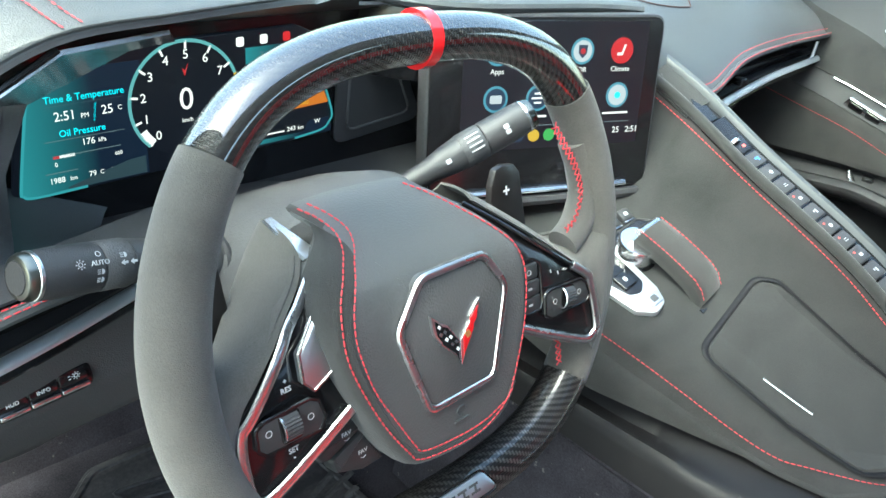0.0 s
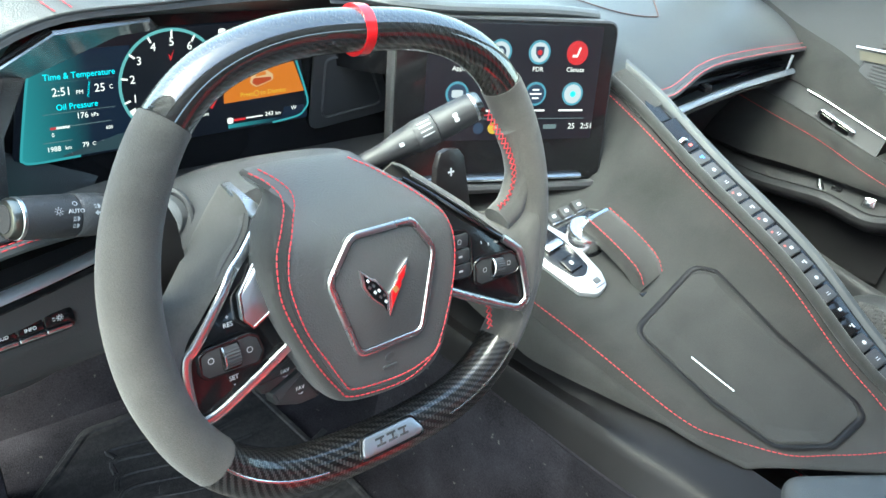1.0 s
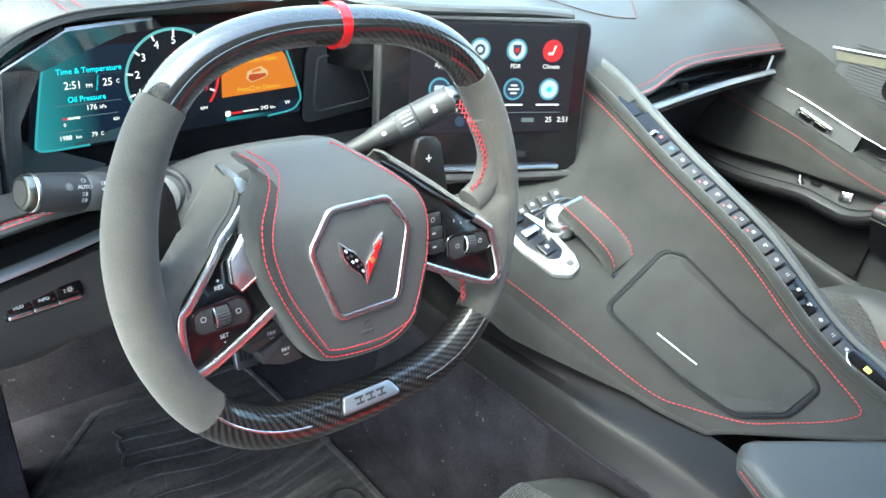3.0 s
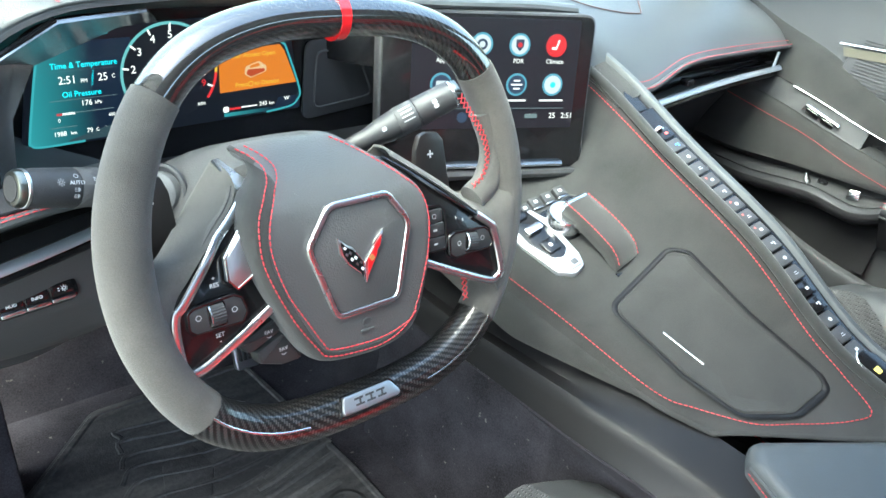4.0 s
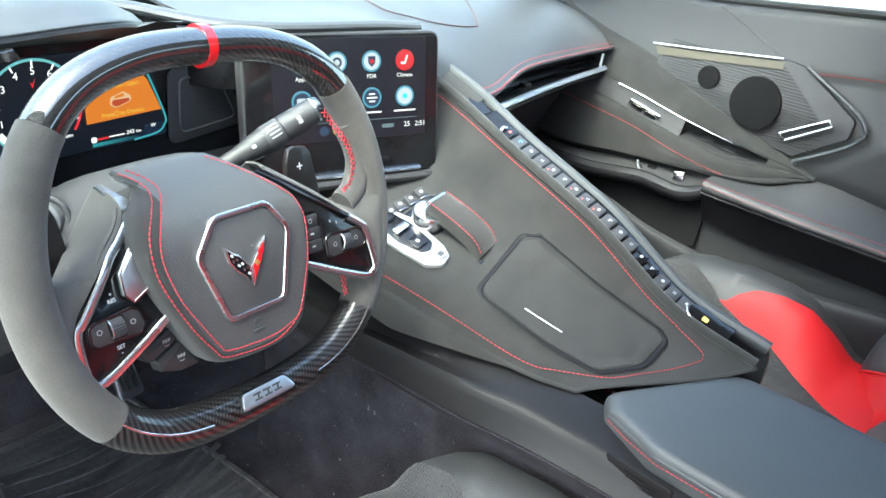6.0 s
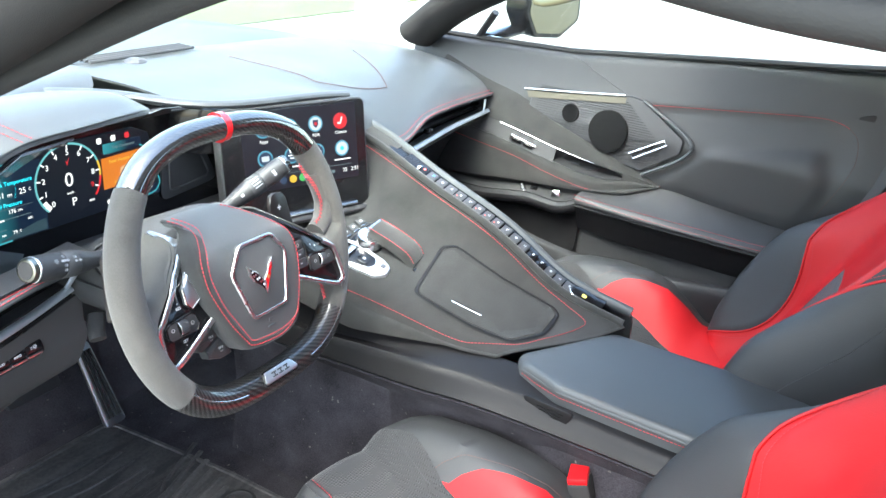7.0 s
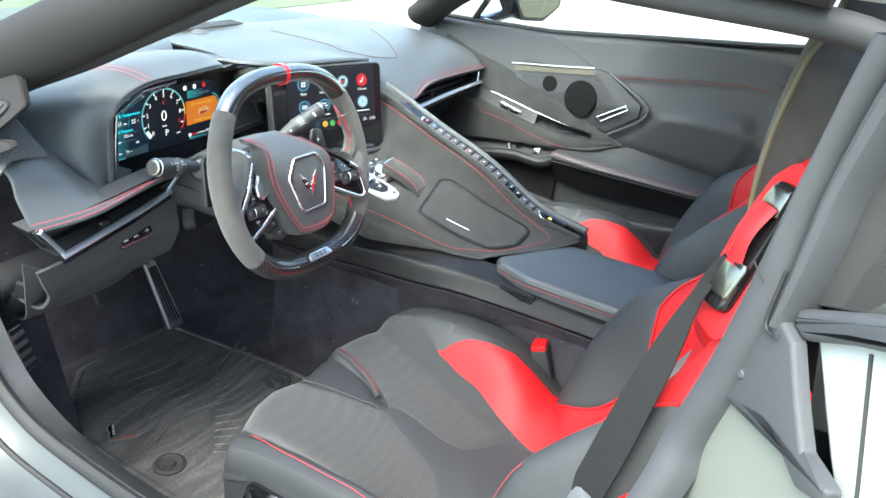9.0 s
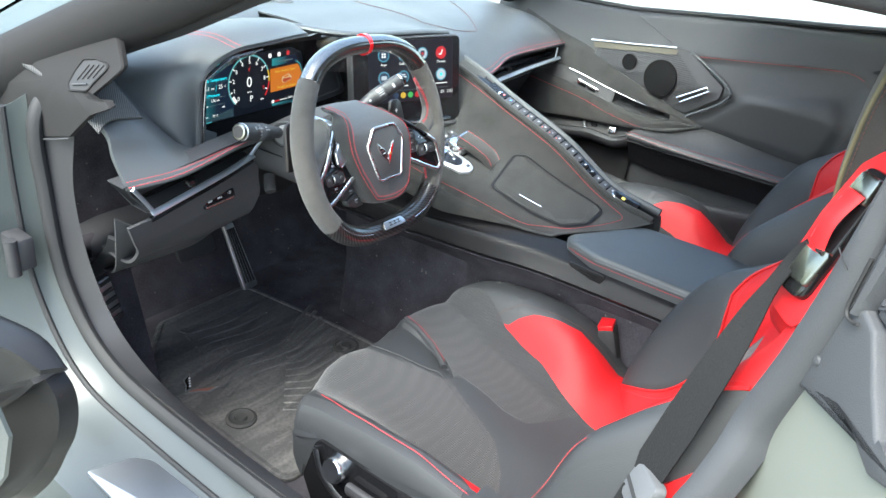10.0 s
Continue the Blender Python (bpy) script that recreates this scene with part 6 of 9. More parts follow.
lace2 = [WM @ V(x, y, 0.0135) for x, y in ((0.1100, -0.0635), (0.1108, -0.075), (0.1118, -0.0885))]
part("lacing", lacing(lace2, 0.003, WN), THREAD, wheel, "red cross lacing")
part("hub", lathe([(0.050, -0.11), (0.050, -0.08), (0.046, -0.05), (0.0, -0.048)], WM, 28), BLACK, wheel, "black hub shroud")

# ---- steering column and stalks ----
column = thing("steering_column", (-0.355, 0.2, 0.70), "dark grained steering column cowl behind the wheel", "steering column")
crow = []
for y, w, h, zc in ((0.085, 0.060, 0.050, 0.745), (0.095, 0.086, 0.066, 0.738), (0.13, 0.096, 0.070, 0.736), (0.18, 0.098, 0.056, 0.726), (0.25, 0.094, 0.034, 0.704), (0.32, 0.090, 0.020, 0.690)):
    crow.append([V(-0.362 + w * math.copysign(abs(math.cos(a)) ** 0.7, math.cos(a)), y, zc + h * math.copysign(abs(math.sin(a)) ** 0.8, math.sin(a)) * (1 if math.sin(a) > 0 else 0.95)) for a in [2 * math.pi * k / 32 for k in range(32)]])
part("cowl", loft(crow, True, True), PLASTIC, column, "grained dark cowl")
part("seam", tube([V(-0.362 - x_, y, 0.734) for x_, y in ((0.0965, 0.13), (0.1005, 0.18), (0.1025, 0.25))], 0.0015, 0.0015, 6), BLACK, column)
part("tilt_lever", tube(cr([(-0.455, 0.165, 0.690), (-0.468, 0.150, 0.678), (-0.472, 0.142, 0.672)], 4), 0.010, 0.006, 10), RUBBER, column, "black tilt lever")


def stalk(root, tip, marks, label):
    root, tip = Vector(root), Vector(tip)
    d = (tip - root)
    L = d.length
    d.normalize()
    m = facing(root, d, (0, 0.3, 1))
    t = thing("control_stalk", root, label, "control stalk", "steering column stalks")
    part("arm", lathe([(0.0085, -0.02), (0.0085, 0.01), (0.0095, L * 0.30), (0.0125, L * 0.42), (0.0140, L * 0.52), (0.0, L * 0.52)], m, 24), BLACK, t)
    part("collar", lathe([(0.0136, L * 0.52), (0.0146, L * 0.53), (0.0146, L * 0.66), (0.0141, L * 0.665), (0.0, L * 0.665)], m, 24), PLASTIC, t)
    part("barrel", lathe([(0.0141, L * 0.67), (0.0145, L * 0.68), (0.0142, L * 0.88), (0.0134, L * 0.955), (0.0, L * 0.955)], m, 24), BLACK, t)
    part("tip_ring", lathe([(0.0134, L * 0.95), (0.0134, L * 0.975), (0.0120, L * 0.995), (0.0100, L * 1.0), (0.0, L * 0.985)], m, 24), DIM_CHROME, t, "satin grey tip ring")
    part("tip_trim", lathe([(0.0134, L * 0.935), (0.0139, L * 0.938), (0.0139, L * 0.952), (0.0134, L * 0.955)], m, 24), SATIN, t, "thin bright ring")
    part("tip_cap", lathe([(0.0098, L * 0.99), (0.0090, L * 1.003), (0.0, L * 1.004)], m, 24), RUBBER, t, "dark end cap")
    return t, m, L


st, sm, sL = stalk((-0.438, 0.140, 0.770), (-0.563, 0.112, 0.806), 3, "black light stalk with chrome tip and white symbols")


def on_stalk(m, along, turn, r=0.0146):
    """A pose on the stalk's skin, its x running from tip to root, turned round the barrel."""
    c = m @ V(0, 0, along)
    ax = (m.to_3x3() @ V(0, 0, 1)).normalized()
    out = V(-0.25, -0.75, 0.60)
    out = (out - ax * out.dot(ax)).normalized()
    side = ax.cross(out)
    n_ = out * math.cos(turn) + side * math.sin(turn)
    return facing(c + n_ * r, n_, -ax if ax[0] < 0 else ax)


part("print", lettering("AUTO", 0.0040, on_stalk(sm, sL * 0.70, 0.0)), GLYPH, st)


def lamp_icon(m):
    """A headlamp sign: a half disc and three beams."""
    half = [(0.0016 * math.sin(math.pi * k / 8), 0.0016 * math.cos(math.pi * k / 8)) for k in range(9)]
    return join(prism(half[::-1], m, 0.0003), *[prism(rect(0.0018, 0.0004), m @ Matrix.Translation((-0.0017, 0.0011 * k, 0)), 0.0003) for k in (-1, 0, 1)])


def sun_icon(m):
    """A small ring with eight rays."""
    return join(ring_of(0.0012, 0.0004, m, 12), *[prism(rect(0.0009, 0.0004), m @ Matrix.Rotation(math.pi / 4 * k, 4, "Z") @ Matrix.Translation((0.0024, 0, 0)), 0.0003) for k in range(8)])


part("print", sun_icon(on_stalk(sm, sL * 0.79, 0.02, 0.0147)), GLYPH, st)
part("print", ring_of(0.0015, 0.0005, on_stalk(sm, sL * 0.70, 0.36, 0.0147)), GLYPH, st)
for turn in (-0.34, -0.66):
    part("print", lamp_icon(on_stalk(sm, sL * 0.70, turn, 0.0147)), GLYPH, st)
part("print", lamp_icon(on_stalk(sm, sL * 0.585, 0.18, 0.0147)), GLYPH, st)
for at_, turn in ((0.590, -0.12), (0.545, -0.12)):
    part("print", prism([(-0.0022, 0.0), (0.0, 0.0017), (0.0, 0.0007), (0.0022, 0.0007), (0.0022, -0.0007), (0.0, -0.0007), (0.0, -0.0017)], on_stalk(sm, sL * at_, turn, 0.0147), 0.0003), GLYPH, st)
BM_ = facing((-0.452, 0.130, 0.772), (-0.85, -0.5, 0.25), (0, 0, 1))
part("socket_rim", lathe([(0.0225, 0.0), (0.0225, 0.003), (0.0205, 0.004), (0.0195, 0.001), (0.0, 0.001)], BM_, 28), BLACK, column, "dark stalk socket")
part("boss", lathe([(0.0165, 0.001), (0.0155, 0.007), (0.011, 0.010), (0.0, 0.010)], BM_, 24), GREY_GRIP, column, "round grey stalk boss")
st2, sm2, sL2 = stalk((-0.285, 0.160, 0.757), (-0.163, 0.124, 0.822), 3, "black wiper stalk with ridged collar and white symbols")
for k in range(4):
    part("ridge", prism(rect(0.012, 0.0011), on_stalk(sm2, sL2 * 0.60, -0.55 + 0.28 * k, 0.0148), 0.0005), GLYPH, st2)
for along, turn in ((0.42, 0.1), (0.80, 0.0), (0.80, 0.3)):
    part("print", prism(rect(0.0045, 0.0038, 0.001), on_stalk(sm2, sL2 * along, turn, 0.0146 if along > 0.5 else 0.0132), 0.0004), GLYPH, st2)

# ---- displays ----
def glow(name, color, strength):
    m = mat(name, color, 0.3, emit=strength, vary=0)
    m.node_tree.nodes["Principled BSDF"].inputs["Base Color"].default_value = (0.006, 0.006, 0.007, 1)
    return m


UI_WHITE, UI_CYAN = glow("ui_white", (0.9, 0.93, 0.95), 0.22), glow("ui_cyan", (0.03, 0.62, 0.76), 0.34)
UI_ORANGE, UI_RED, UI_YELLOW = glow("ui_orange", (0.85, 0.24, 0.025), 0.125), glow("ui_red", (0.8, 0.03, 0.04), 0.15), glow("ui_yellow", (0.85, 0.55, 0.06), 0.15)
UI_GREEN, UI_BLUE, UI_NAVY = glow("ui_green", (0.1, 0.6, 0.15), 0.14), glow("ui_blue", (0.06, 0.13, 0.26), 0.07), glow("ui_navy", (0.018, 0.022, 0.045), 0.045)
UI_DARK, UI_LINE = glow("ui_dark", (0.004, 0.006, 0.012), 0.15), glow("ui_line", (0.35, 0.5, 0.55), 0.075)
# Teal panel that fades towards its middle.
UI_TEAL = glow("ui_teal", (0.02, 0.16, 0.2), 0.19)
tn = UI_TEAL.node_tree
tg, tm_ = tn.nodes.new("ShaderNodeTexCoord"), tn.nodes.new("ShaderNodeMix")
ts, tr = tn.nodes.new("ShaderNodeSeparateXYZ"), tn.nodes.new("ShaderNodeMapRange")
tm_.data_type = "RGBA"
tm_.inputs[6].default_value, tm_.inputs[7].default_value = (0.03, 0.24, 0.28, 1), (0.004, 0.012, 0.03, 1)
tr.inputs[2].default_value = 0.62
tn.links.new(tg.outputs["Generated"], ts.inputs[0])
tn.links.new(ts.outputs[0], tr.inputs[0])
tn.links.new(tr.outputs[0], tm_.inputs[0])
tn.links.new(tm_.outputs[2], tn.nodes["Principled BSDF"].inputs["Emission Color"])

CM = axes((-0.372, 0.3075, 0.792), (1, 0, 0), (0, 0, 1), (0, -1, 0))
cluster = thing("instrument_display", (-0.372, 0.31, 0.75), "lit digital instrument display with rev counter and orange message panel", "display")
part("glass", prism(rounded([(-0.145, -0.048), (0.140, -0.044), (0.125, 0.050), (0.10, 0.062), (-0.10, 0.062), (-0.128, 0.048)], 0.006), CM @ Matrix.Translation((0, 0, -0.004)), 0.004, 0.001), UI_DARK, cluster, "dark lit screen")


def ui(poly, x, y, m, material, z=0.0004, parent=None, name="patch"):
    return part(name, prism(poly, m @ Matrix.Translation((x, y, z)), 0.0003), material, parent, smooth=False)


def words(txt, x, y, size, m, material, parent, align="CENTER"):
    return part("text", lettering(txt, size, m @ Matrix.Translation((x, y, 0.0010)), 0.0001, align), material, parent, smooth=False)


def ring_arc(r, w, a0, a1, m, material, parent, n=40, name="arc"):
    rows = [[m @ V(rr * math.cos(a), rr * math.sin(a), 0.0008) for rr in (r - w / 2, r + w / 2)] for a in [radians(a0 + (a1 - a0) * k / n) for k in range(n + 1)]]
    return part(name, loft(rows), material, parent, smooth=False)


ui(rounded([(-0.1395, -0.0445), (-0.040, -0.0445), (-0.040, 0.0500), (-0.105, 0.0500), (-0.1215, 0.0405)], [0.008, 0.001, 0.001, 0.004, 0.010], 5), 0, 0, CM, UI_TEAL, parent=cluster)
UI_RING, UI_EDGE = glow("ui_teal_ring", (0.16, 0.50, 0.54), 0.15), glow("ui_teal_edge", (0.05, 0.34, 0.40), 0.17)
for run in ([(-0.060, 0.056), (-0.105, 0.0500), (-0.119, 0.0430), (-0.1240, 0.030), (-0.1370, -0.034), (-0.1365, -0.0425), (-0.128, -0.0455), (-0.090, -0.0450)], [(0.098, -0.0425), (0.126, -0.0395), (0.1350, -0.0330), (0.1375, -0.0210), (0.1215, 0.0240), (0.1170, 0.0310), (0.108, 0.0360)]):
    part("panel_edge", tube([CM @ V(q[0], q[1], 0.0010) for q in cr([V(a, b, 0) for a, b in run], 4)], 0.0011, 0.0003, 4, up=(0, -1, 0)), UI_EDGE, cluster, "lit teal panel edge")
ui([(-0.1040, -0.0425), (-0.0560, -0.0300), (-0.0420, -0.0290), (-0.0420, -0.0440), (-0.1040, -0.0440)], 0, 0, CM, glow("ui_haze", (0.05, 0.10, 0.13), 0.10), 0.0005, cluster)
CT = CM @ Matrix.Translation((-0.0128, -0.002, 0)) @ Matrix.Diagonal((0.80, 0.90, 1.0, 1.0))
words("Time & Temperature", -0.088, 0.034, 0.0085, CT, UI_CYAN, cluster)
words("2:51", -0.108, 0.019, 0.0115, CT, UI_WHITE, cluster)
words("PM", -0.090, 0.017, 0.006, CT, UI_WHITE, cluster)
words("25", -0.069, 0.019, 0.0115, CT, UI_WHITE, cluster)
words("C", -0.057, 0.019, 0.006, CT, UI_WHITE, cluster)
ui([(-0.001, -0.008), (0.001, -0.008), (0.004, 0.008), (0.002, 0.008)], -0.082, 0.019, CT, UI_CYAN, parent=cluster)
ui(rect(0.075, 0.0007), -0.090, 0.0285, CT, UI_LINE, parent=cluster)
words("Oil Pressure", -0.094, 0.004, 0.0085, CT, UI_CYAN, cluster)
words("176", -0.090, -0.0065, 0.0085, CT, UI_WHITE, cluster)
words("kPa", -0.077, -0.007, 0.0055, CT, UI_WHITE, cluster)
ui(rect(0.075, 0.0007), -0.092, -0.0015, CT, UI_LINE, parent=cluster)
ui(rect(0.006, 0.0026), -0.121, -0.016, CT, UI_RED, parent=cluster)
ui(rect(0.014, 0.0026), -0.111, -0.016, CT, UI_WHITE, parent=cluster)
ui(rect(0.050, 0.0010), -0.085, -0.0155, CT, UI_LINE, parent=cluster)
words("0", -0.122, -0.0225, 0.0055, CT, UI_WHITE, cluster)
words("600", -0.063, -0.0225, 0.005, CT, UI_WHITE, cluster)
ui(rect(0.030, 0.0009), -0.118, -0.030, CT, UI_LINE, parent=cluster)
words("1988", -0.123, -0.037, 0.0072, CT, UI_WHITE, cluster)
words("km", -0.108, -0.0373, 0.0055, CT, UI_WHITE, cluster)
words("79", -0.090, -0.037, 0.0072, CT, UI_WHITE, cluster)
words("C", -0.081, -0.037, 0.0055, CT, UI_WHITE, cluster)
ui(rect(0.020, 0.0024), -0.062, -0.036, CT, UI_WHITE, parent=cluster)
ui(rect(0.010, 0.0022), -0.042, -0.035, CT, UI_RED, parent=cluster)
# Rev counter.
DM = CM @ Matrix.Translation((-0.0045, 0.0122, 0.0004)) @ Matrix.Diagonal((1.07, 1.12, 1.0, 1.0))
part("dial", lathe([(0.043, 0.0), (0.043, 0.0006), (0.0, 0.0006)], DM, 48), UI_DARK, cluster, "dark dial")
ring_arc(0.0435, 0.0026, 225, 20, DM, UI_RING, cluster)
ring_arc(0.0435, 0.0026, 20, -5, DM, UI_YELLOW, cluster, 10)
ring_arc(0.0435, 0.0026, -5, -38, DM, UI_RED, cluster, 10)
ring_arc(0.040, 0.006, 225, 208, DM, UI_WHITE, cluster, 6, "pointer")
for k in range(10):
    a = radians(225 - 27.5 * k)
    words(str(k), 0.0335 * math.cos(a), 0.0335 * math.sin(a), 0.0095, DM, UI_RED if k == 9 else UI_WHITE, cluster)
    ring_arc(0.0405, 0.006, math.degrees(a) - 1.2, math.degrees(a) + 1.2, DM, UI_WHITE, cluster, 1, "tick")
words("0", 0, 0.0, 0.024, DM, UI_WHITE, cluster)
words("km/h", 0, -0.0155, 0.0045, DM, UI_WHITE, cluster)
words("P", 0.004, -0.0275, 0.014, DM, UI_WHITE, cluster)
ui([(-0.002, 0.0), (0.0, -0.006), (0.003, 0.003), (0.0005, -0.002)], 0.0, 0.024, DM, UI_RED, 0.0008, cluster)
words("RPM", 0.028, -0.032, 0.004, DM, UI_WHITE, cluster)
# Orange message panel.
ui([(0.0455, -0.0150), (0.1330, -0.0125), (0.1180, 0.0240), (0.1130, 0.0305), (0.0450, 0.0290)], 0, 0, CM, UI_ORANGE, 0.0013, parent=cluster)
words("Rear Access Open", 0.082, 0.0225, 0.0068, CM @ Matrix.Translation((0, 0, 0.0010)), UI_YELLOW, cluster)
words("Press    to Dismiss", 0.087, -0.0085, 0.0066, CM @ Matrix.Translation((0, 0, 0.0010)), UI_YELLOW, cluster)
DEEP_ORANGE = glow("ui_deep_orange", (0.70, 0.10, 0.03), 0.10)
PALE_ORANGE = glow("ui_pale_orange", (0.95, 0.62, 0.35), 0.12)
ui(rounded([(-0.0125, -0.004), (-0.006, -0.0085), (0.0125, -0.003), (0.012, 0.003), (0.004, 0.0085), (-0.011, 0.004)], 0.003), 0.085, 0.0065, CM, PALE_ORANGE, 0.0018, cluster, "icon")
ui(rounded([(-0.0105, -0.0032), (-0.0055, -0.0066), (0.0105, -0.002), (0.0098, 0.0012), (-0.009, 0.0015)], 0.002), 0.085, 0.0058, CM, DEEP_ORANGE, 0.0021, cluster, "icon")
ui(rounded([(-0.007, 0.0), (0.005, 0.0015), (0.003, 0.005), (-0.006, 0.003)], 0.0015), 0.085, 0.0085, CM, UI_ORANGE, 0.0024, cluster, "icon")
ring_arc(0.0026, 0.0008, 0, 360, CM @ Matrix.Translation((0.0795, -0.0085, 0.0010)), UI_YELLOW, cluster, 16, "icon")
ui([(0.050, 0.034), (0.113, 0.034), (0.110, 0.048), (0.050, 0.048)], 0, 0, CM, UI_TEAL, parent=cluster)
words("Trip Computer", 0.082, 0.041, 0.006, CM, UI_LINE, cluster)
for k, c in enumerate((UI_WHITE, UI_WHITE, UI_RED)):
    ui(rounded(rect(0.007, 0.008), 0.002), 0.045 + 0.022 * k, 0.054, CM, c, 0.0008, cluster, "icon")
ui(rect(0.012, 0.0022), 0.062, -0.034, CM, UI_RED, parent=cluster)
ui(rect(0.018, 0.0012), 0.078, -0.0335, CM, UI_WHITE, parent=cluster)
ui(rect(0.006, 0.006, 0.002), 0.052, -0.034, CM, UI_WHITE, parent=cluster)
words("243", 0.094, -0.0325, 0.0062, CM, UI_WHITE, cluster)
words("km", 0.104, -0.033, 0.005, CM, UI_WHITE, cluster)
words("W", 0.122, -0.030, 0.006, CM, UI_WHITE, cluster)
ui([(0.05, -0.042), (0.138, -0.042), (0.134, -0.028), (0.112, -0.028), (0.108, -0.038), (0.05, -0.038)], 0, 0, CM, UI_TEAL, 0.0002, cluster)
part("warning_lamp", prism(rect(0.006, 0.008, 0.002), axes((-0.545, 0.255, 0.79), (0.8, 0.6, 0), (0, 0, 1), (0.6, -0.8, 0)), 0.0006), UI_RED, cluster, "small red warning lamp")

# Touch screen, turned to the driver and leaning back.
yaw, lean = radians(20), radians(10)
xs = V(math.cos(yaw), -math.sin(yaw), 0)
back = V(math.sin(yaw), math.cos(yaw), 0)
ys = (V(0, 0, 1) * math.cos(lean) + back * math.sin(lean)).normalized()
zs = xs.cross(ys)
SMX = axes(V(0.0625, 0.150, 0.779) - xs * 0.128, xs, ys, zs)
screen = thing("touch_screen", SMX @ V(0, -0.09, -0.02), "lit touch screen with round app icons in a gloss black surround", "touch screen")
part("casing", prism(rect(0.256, 0.184, 0.014), SMX @ Matrix.Translation((0, 0, -0.020)), 0.0195, 0.003), BLACK, screen)
part("glass", prism(rect(0.250, 0.178, 0.011), SMX @ Matrix.Translation((0, 0, -0.003)), 0.0036, 0.001), GLOSS, screen, "gloss black glass")
part("lower_trim", tube([SMX @ V(x, -0.080, 0.003) for x in (-0.09, 0.0, 0.10)], 0.0035, 0.003, 8, up=zs), CHROME, screen, "thin bright lower trim")
part("lower_lip", tube([SMX @ V(x, -0.091, 0.002) for x in (-0.12, 0.0, 0.118)], 0.006, 0.006, 8, up=zs), BLACK, screen)
lit = part("picture", prism(rect(0.200, 0.122, 0.002), SMX @ Matrix.Translation((0.008, 0.024, 0.0004)), 0.0004), UI_NAVY, screen, "lit dark blue picture")
UI_SKY, UI_PALE = glow("ui_sky_ring", (0.10, 0.36, 0.50), 0.17), glow("ui_pale_disc", (0.62, 0.70, 0.78), 0.17)
ICONS = [("Apps", UI_BLUE, "grid"), ("Gallery", UI_PALE, "ring"), ("PDR", UI_PALE, "shield"), ("Climate", UI_RED, "seat")], [("", UI_BLUE, "card"), ("", UI_BLUE, "bars"), ("", UI_BLUE, "bars"), ("", UI_PALE, "dot")]
for r, row in enumerate(ICONS):
    for c, (txt, col, glyph) in enumerate(row):
        m = SMX @ Matrix.Translation((-0.052 + 0.0452 * c - 0.005, 0.057 - 0.044 * r, 0.0012))
        up_m = m @ Matrix.Translation((0, 0, 0.0006))
        ic = part("icon", lathe([(0.0128, 0), (0.0128, 0.0003), (0, 0.0003)], m, 28), UI_RED if glyph == "seat" else UI_SKY, screen)
        part("disc", lathe([(0.0104, 0), (0.0104, 0.0006), (0, 0.0006)], m, 28), col, ic)
        if glyph == "grid":
            gs = [(prism(rect(0.0038, 0.0038, 0.001), up_m @ Matrix.Translation((0.0026 * a, 0.0026 * b, 0)), 0.0003), UI_WHITE) for a in (-1, 1) for b in (-1, 1)]
        elif glyph == "ring":
            gs = [(ring_of(0.0048, 0.0026, up_m @ Matrix.Translation((0, 0, 0.0003)), 18), UI_BLUE)]
        elif glyph == "shield":
            gs = [(prism(rounded([(-0.005, 0.006), (0.005, 0.006), (0.0045, -0.002), (0, -0.007), (-0.0045, -0.002)], 0.001), up_m, 0.0002), UI_BLUE), (lathe([(0.0028, 0), (0.0028, 0.0005), (0, 0.0005)], up_m, 14), UI_RED)]
        elif glyph == "seat":
            gs = [(prism([(-0.0055, -0.0045), (0.0005, -0.0045), (0.0042, 0.006), (0.0018, 0.006), (-0.0005, -0.0018), (-0.0055, -0.0018)], up_m, 0.0003), UI_WHITE)]
        elif glyph == "card":
            gs = [(prism(rect(0.0125, 0.0080, 0.002), up_m, 0.0003), UI_PALE)]
        elif glyph == "dot":
            gs = [(lathe([(0.0034, 0), (0.0034, 0.0003), (0, 0.0003)], up_m, 14), UI_CYAN)]
        else:
            gs = [(prism(rect(w_, 0.0018, 0.0006), up_m @ Matrix.Translation((0, y_, 0)), 0.0003), UI_WHITE) for w_, y_ in ((0.008, 0.0045), (0.014, 0.0), (0.008, -0.0045))]
        for g_, gm_ in gs:
            part("glyph", g_, gm_, ic)
        if txt:
            part("text", lettering(txt, 0.0070, m @ Matrix.Translation((0, -0.0180, 0)), 0.0001), UI_WHITE, screen, smooth=False)
        else:
            part("text_bar", prism(rect(0.018 + 0.004 * c, 0.0020), m @ Matrix.Translation((0, -0.0180, 0)), 0.0003), UI_WHITE, screen, smooth=False)
part("volume_knob", lathe([(0.0115, 0.0), (0.0115, 0.008), (0.0095, 0.010), (0.0, 0.009)], SMX @ Matrix.Translation((-0.112, 0.076, 0.0005)), 24), DIM_CHROME, screen, "satin grey volume knob")
part("divider", prism(rect(0.18, 0.0008), SMX @ Matrix.Translation((0.006, -0.014, 0.0012)), 0.0003), UI_LINE, screen)
part("text", lettering("25", 0.009, SMX @ Matrix.Translation((0.082, -0.023, 0.0012)), 0.0001), UI_WHITE, screen, smooth=False)
part("text", lettering("2:51", 0.009, SMX @ Matrix.Translation((0.101, -0.023, 0.0012)), 0.0001), UI_WHITE, screen, smooth=False)
part("text_bar", prism(rect(0.016, 0.005, 0.001), SMX @ Matrix.Translation((0.055, -0.023, 0.0012)), 0.0003), UI_LINE, screen)
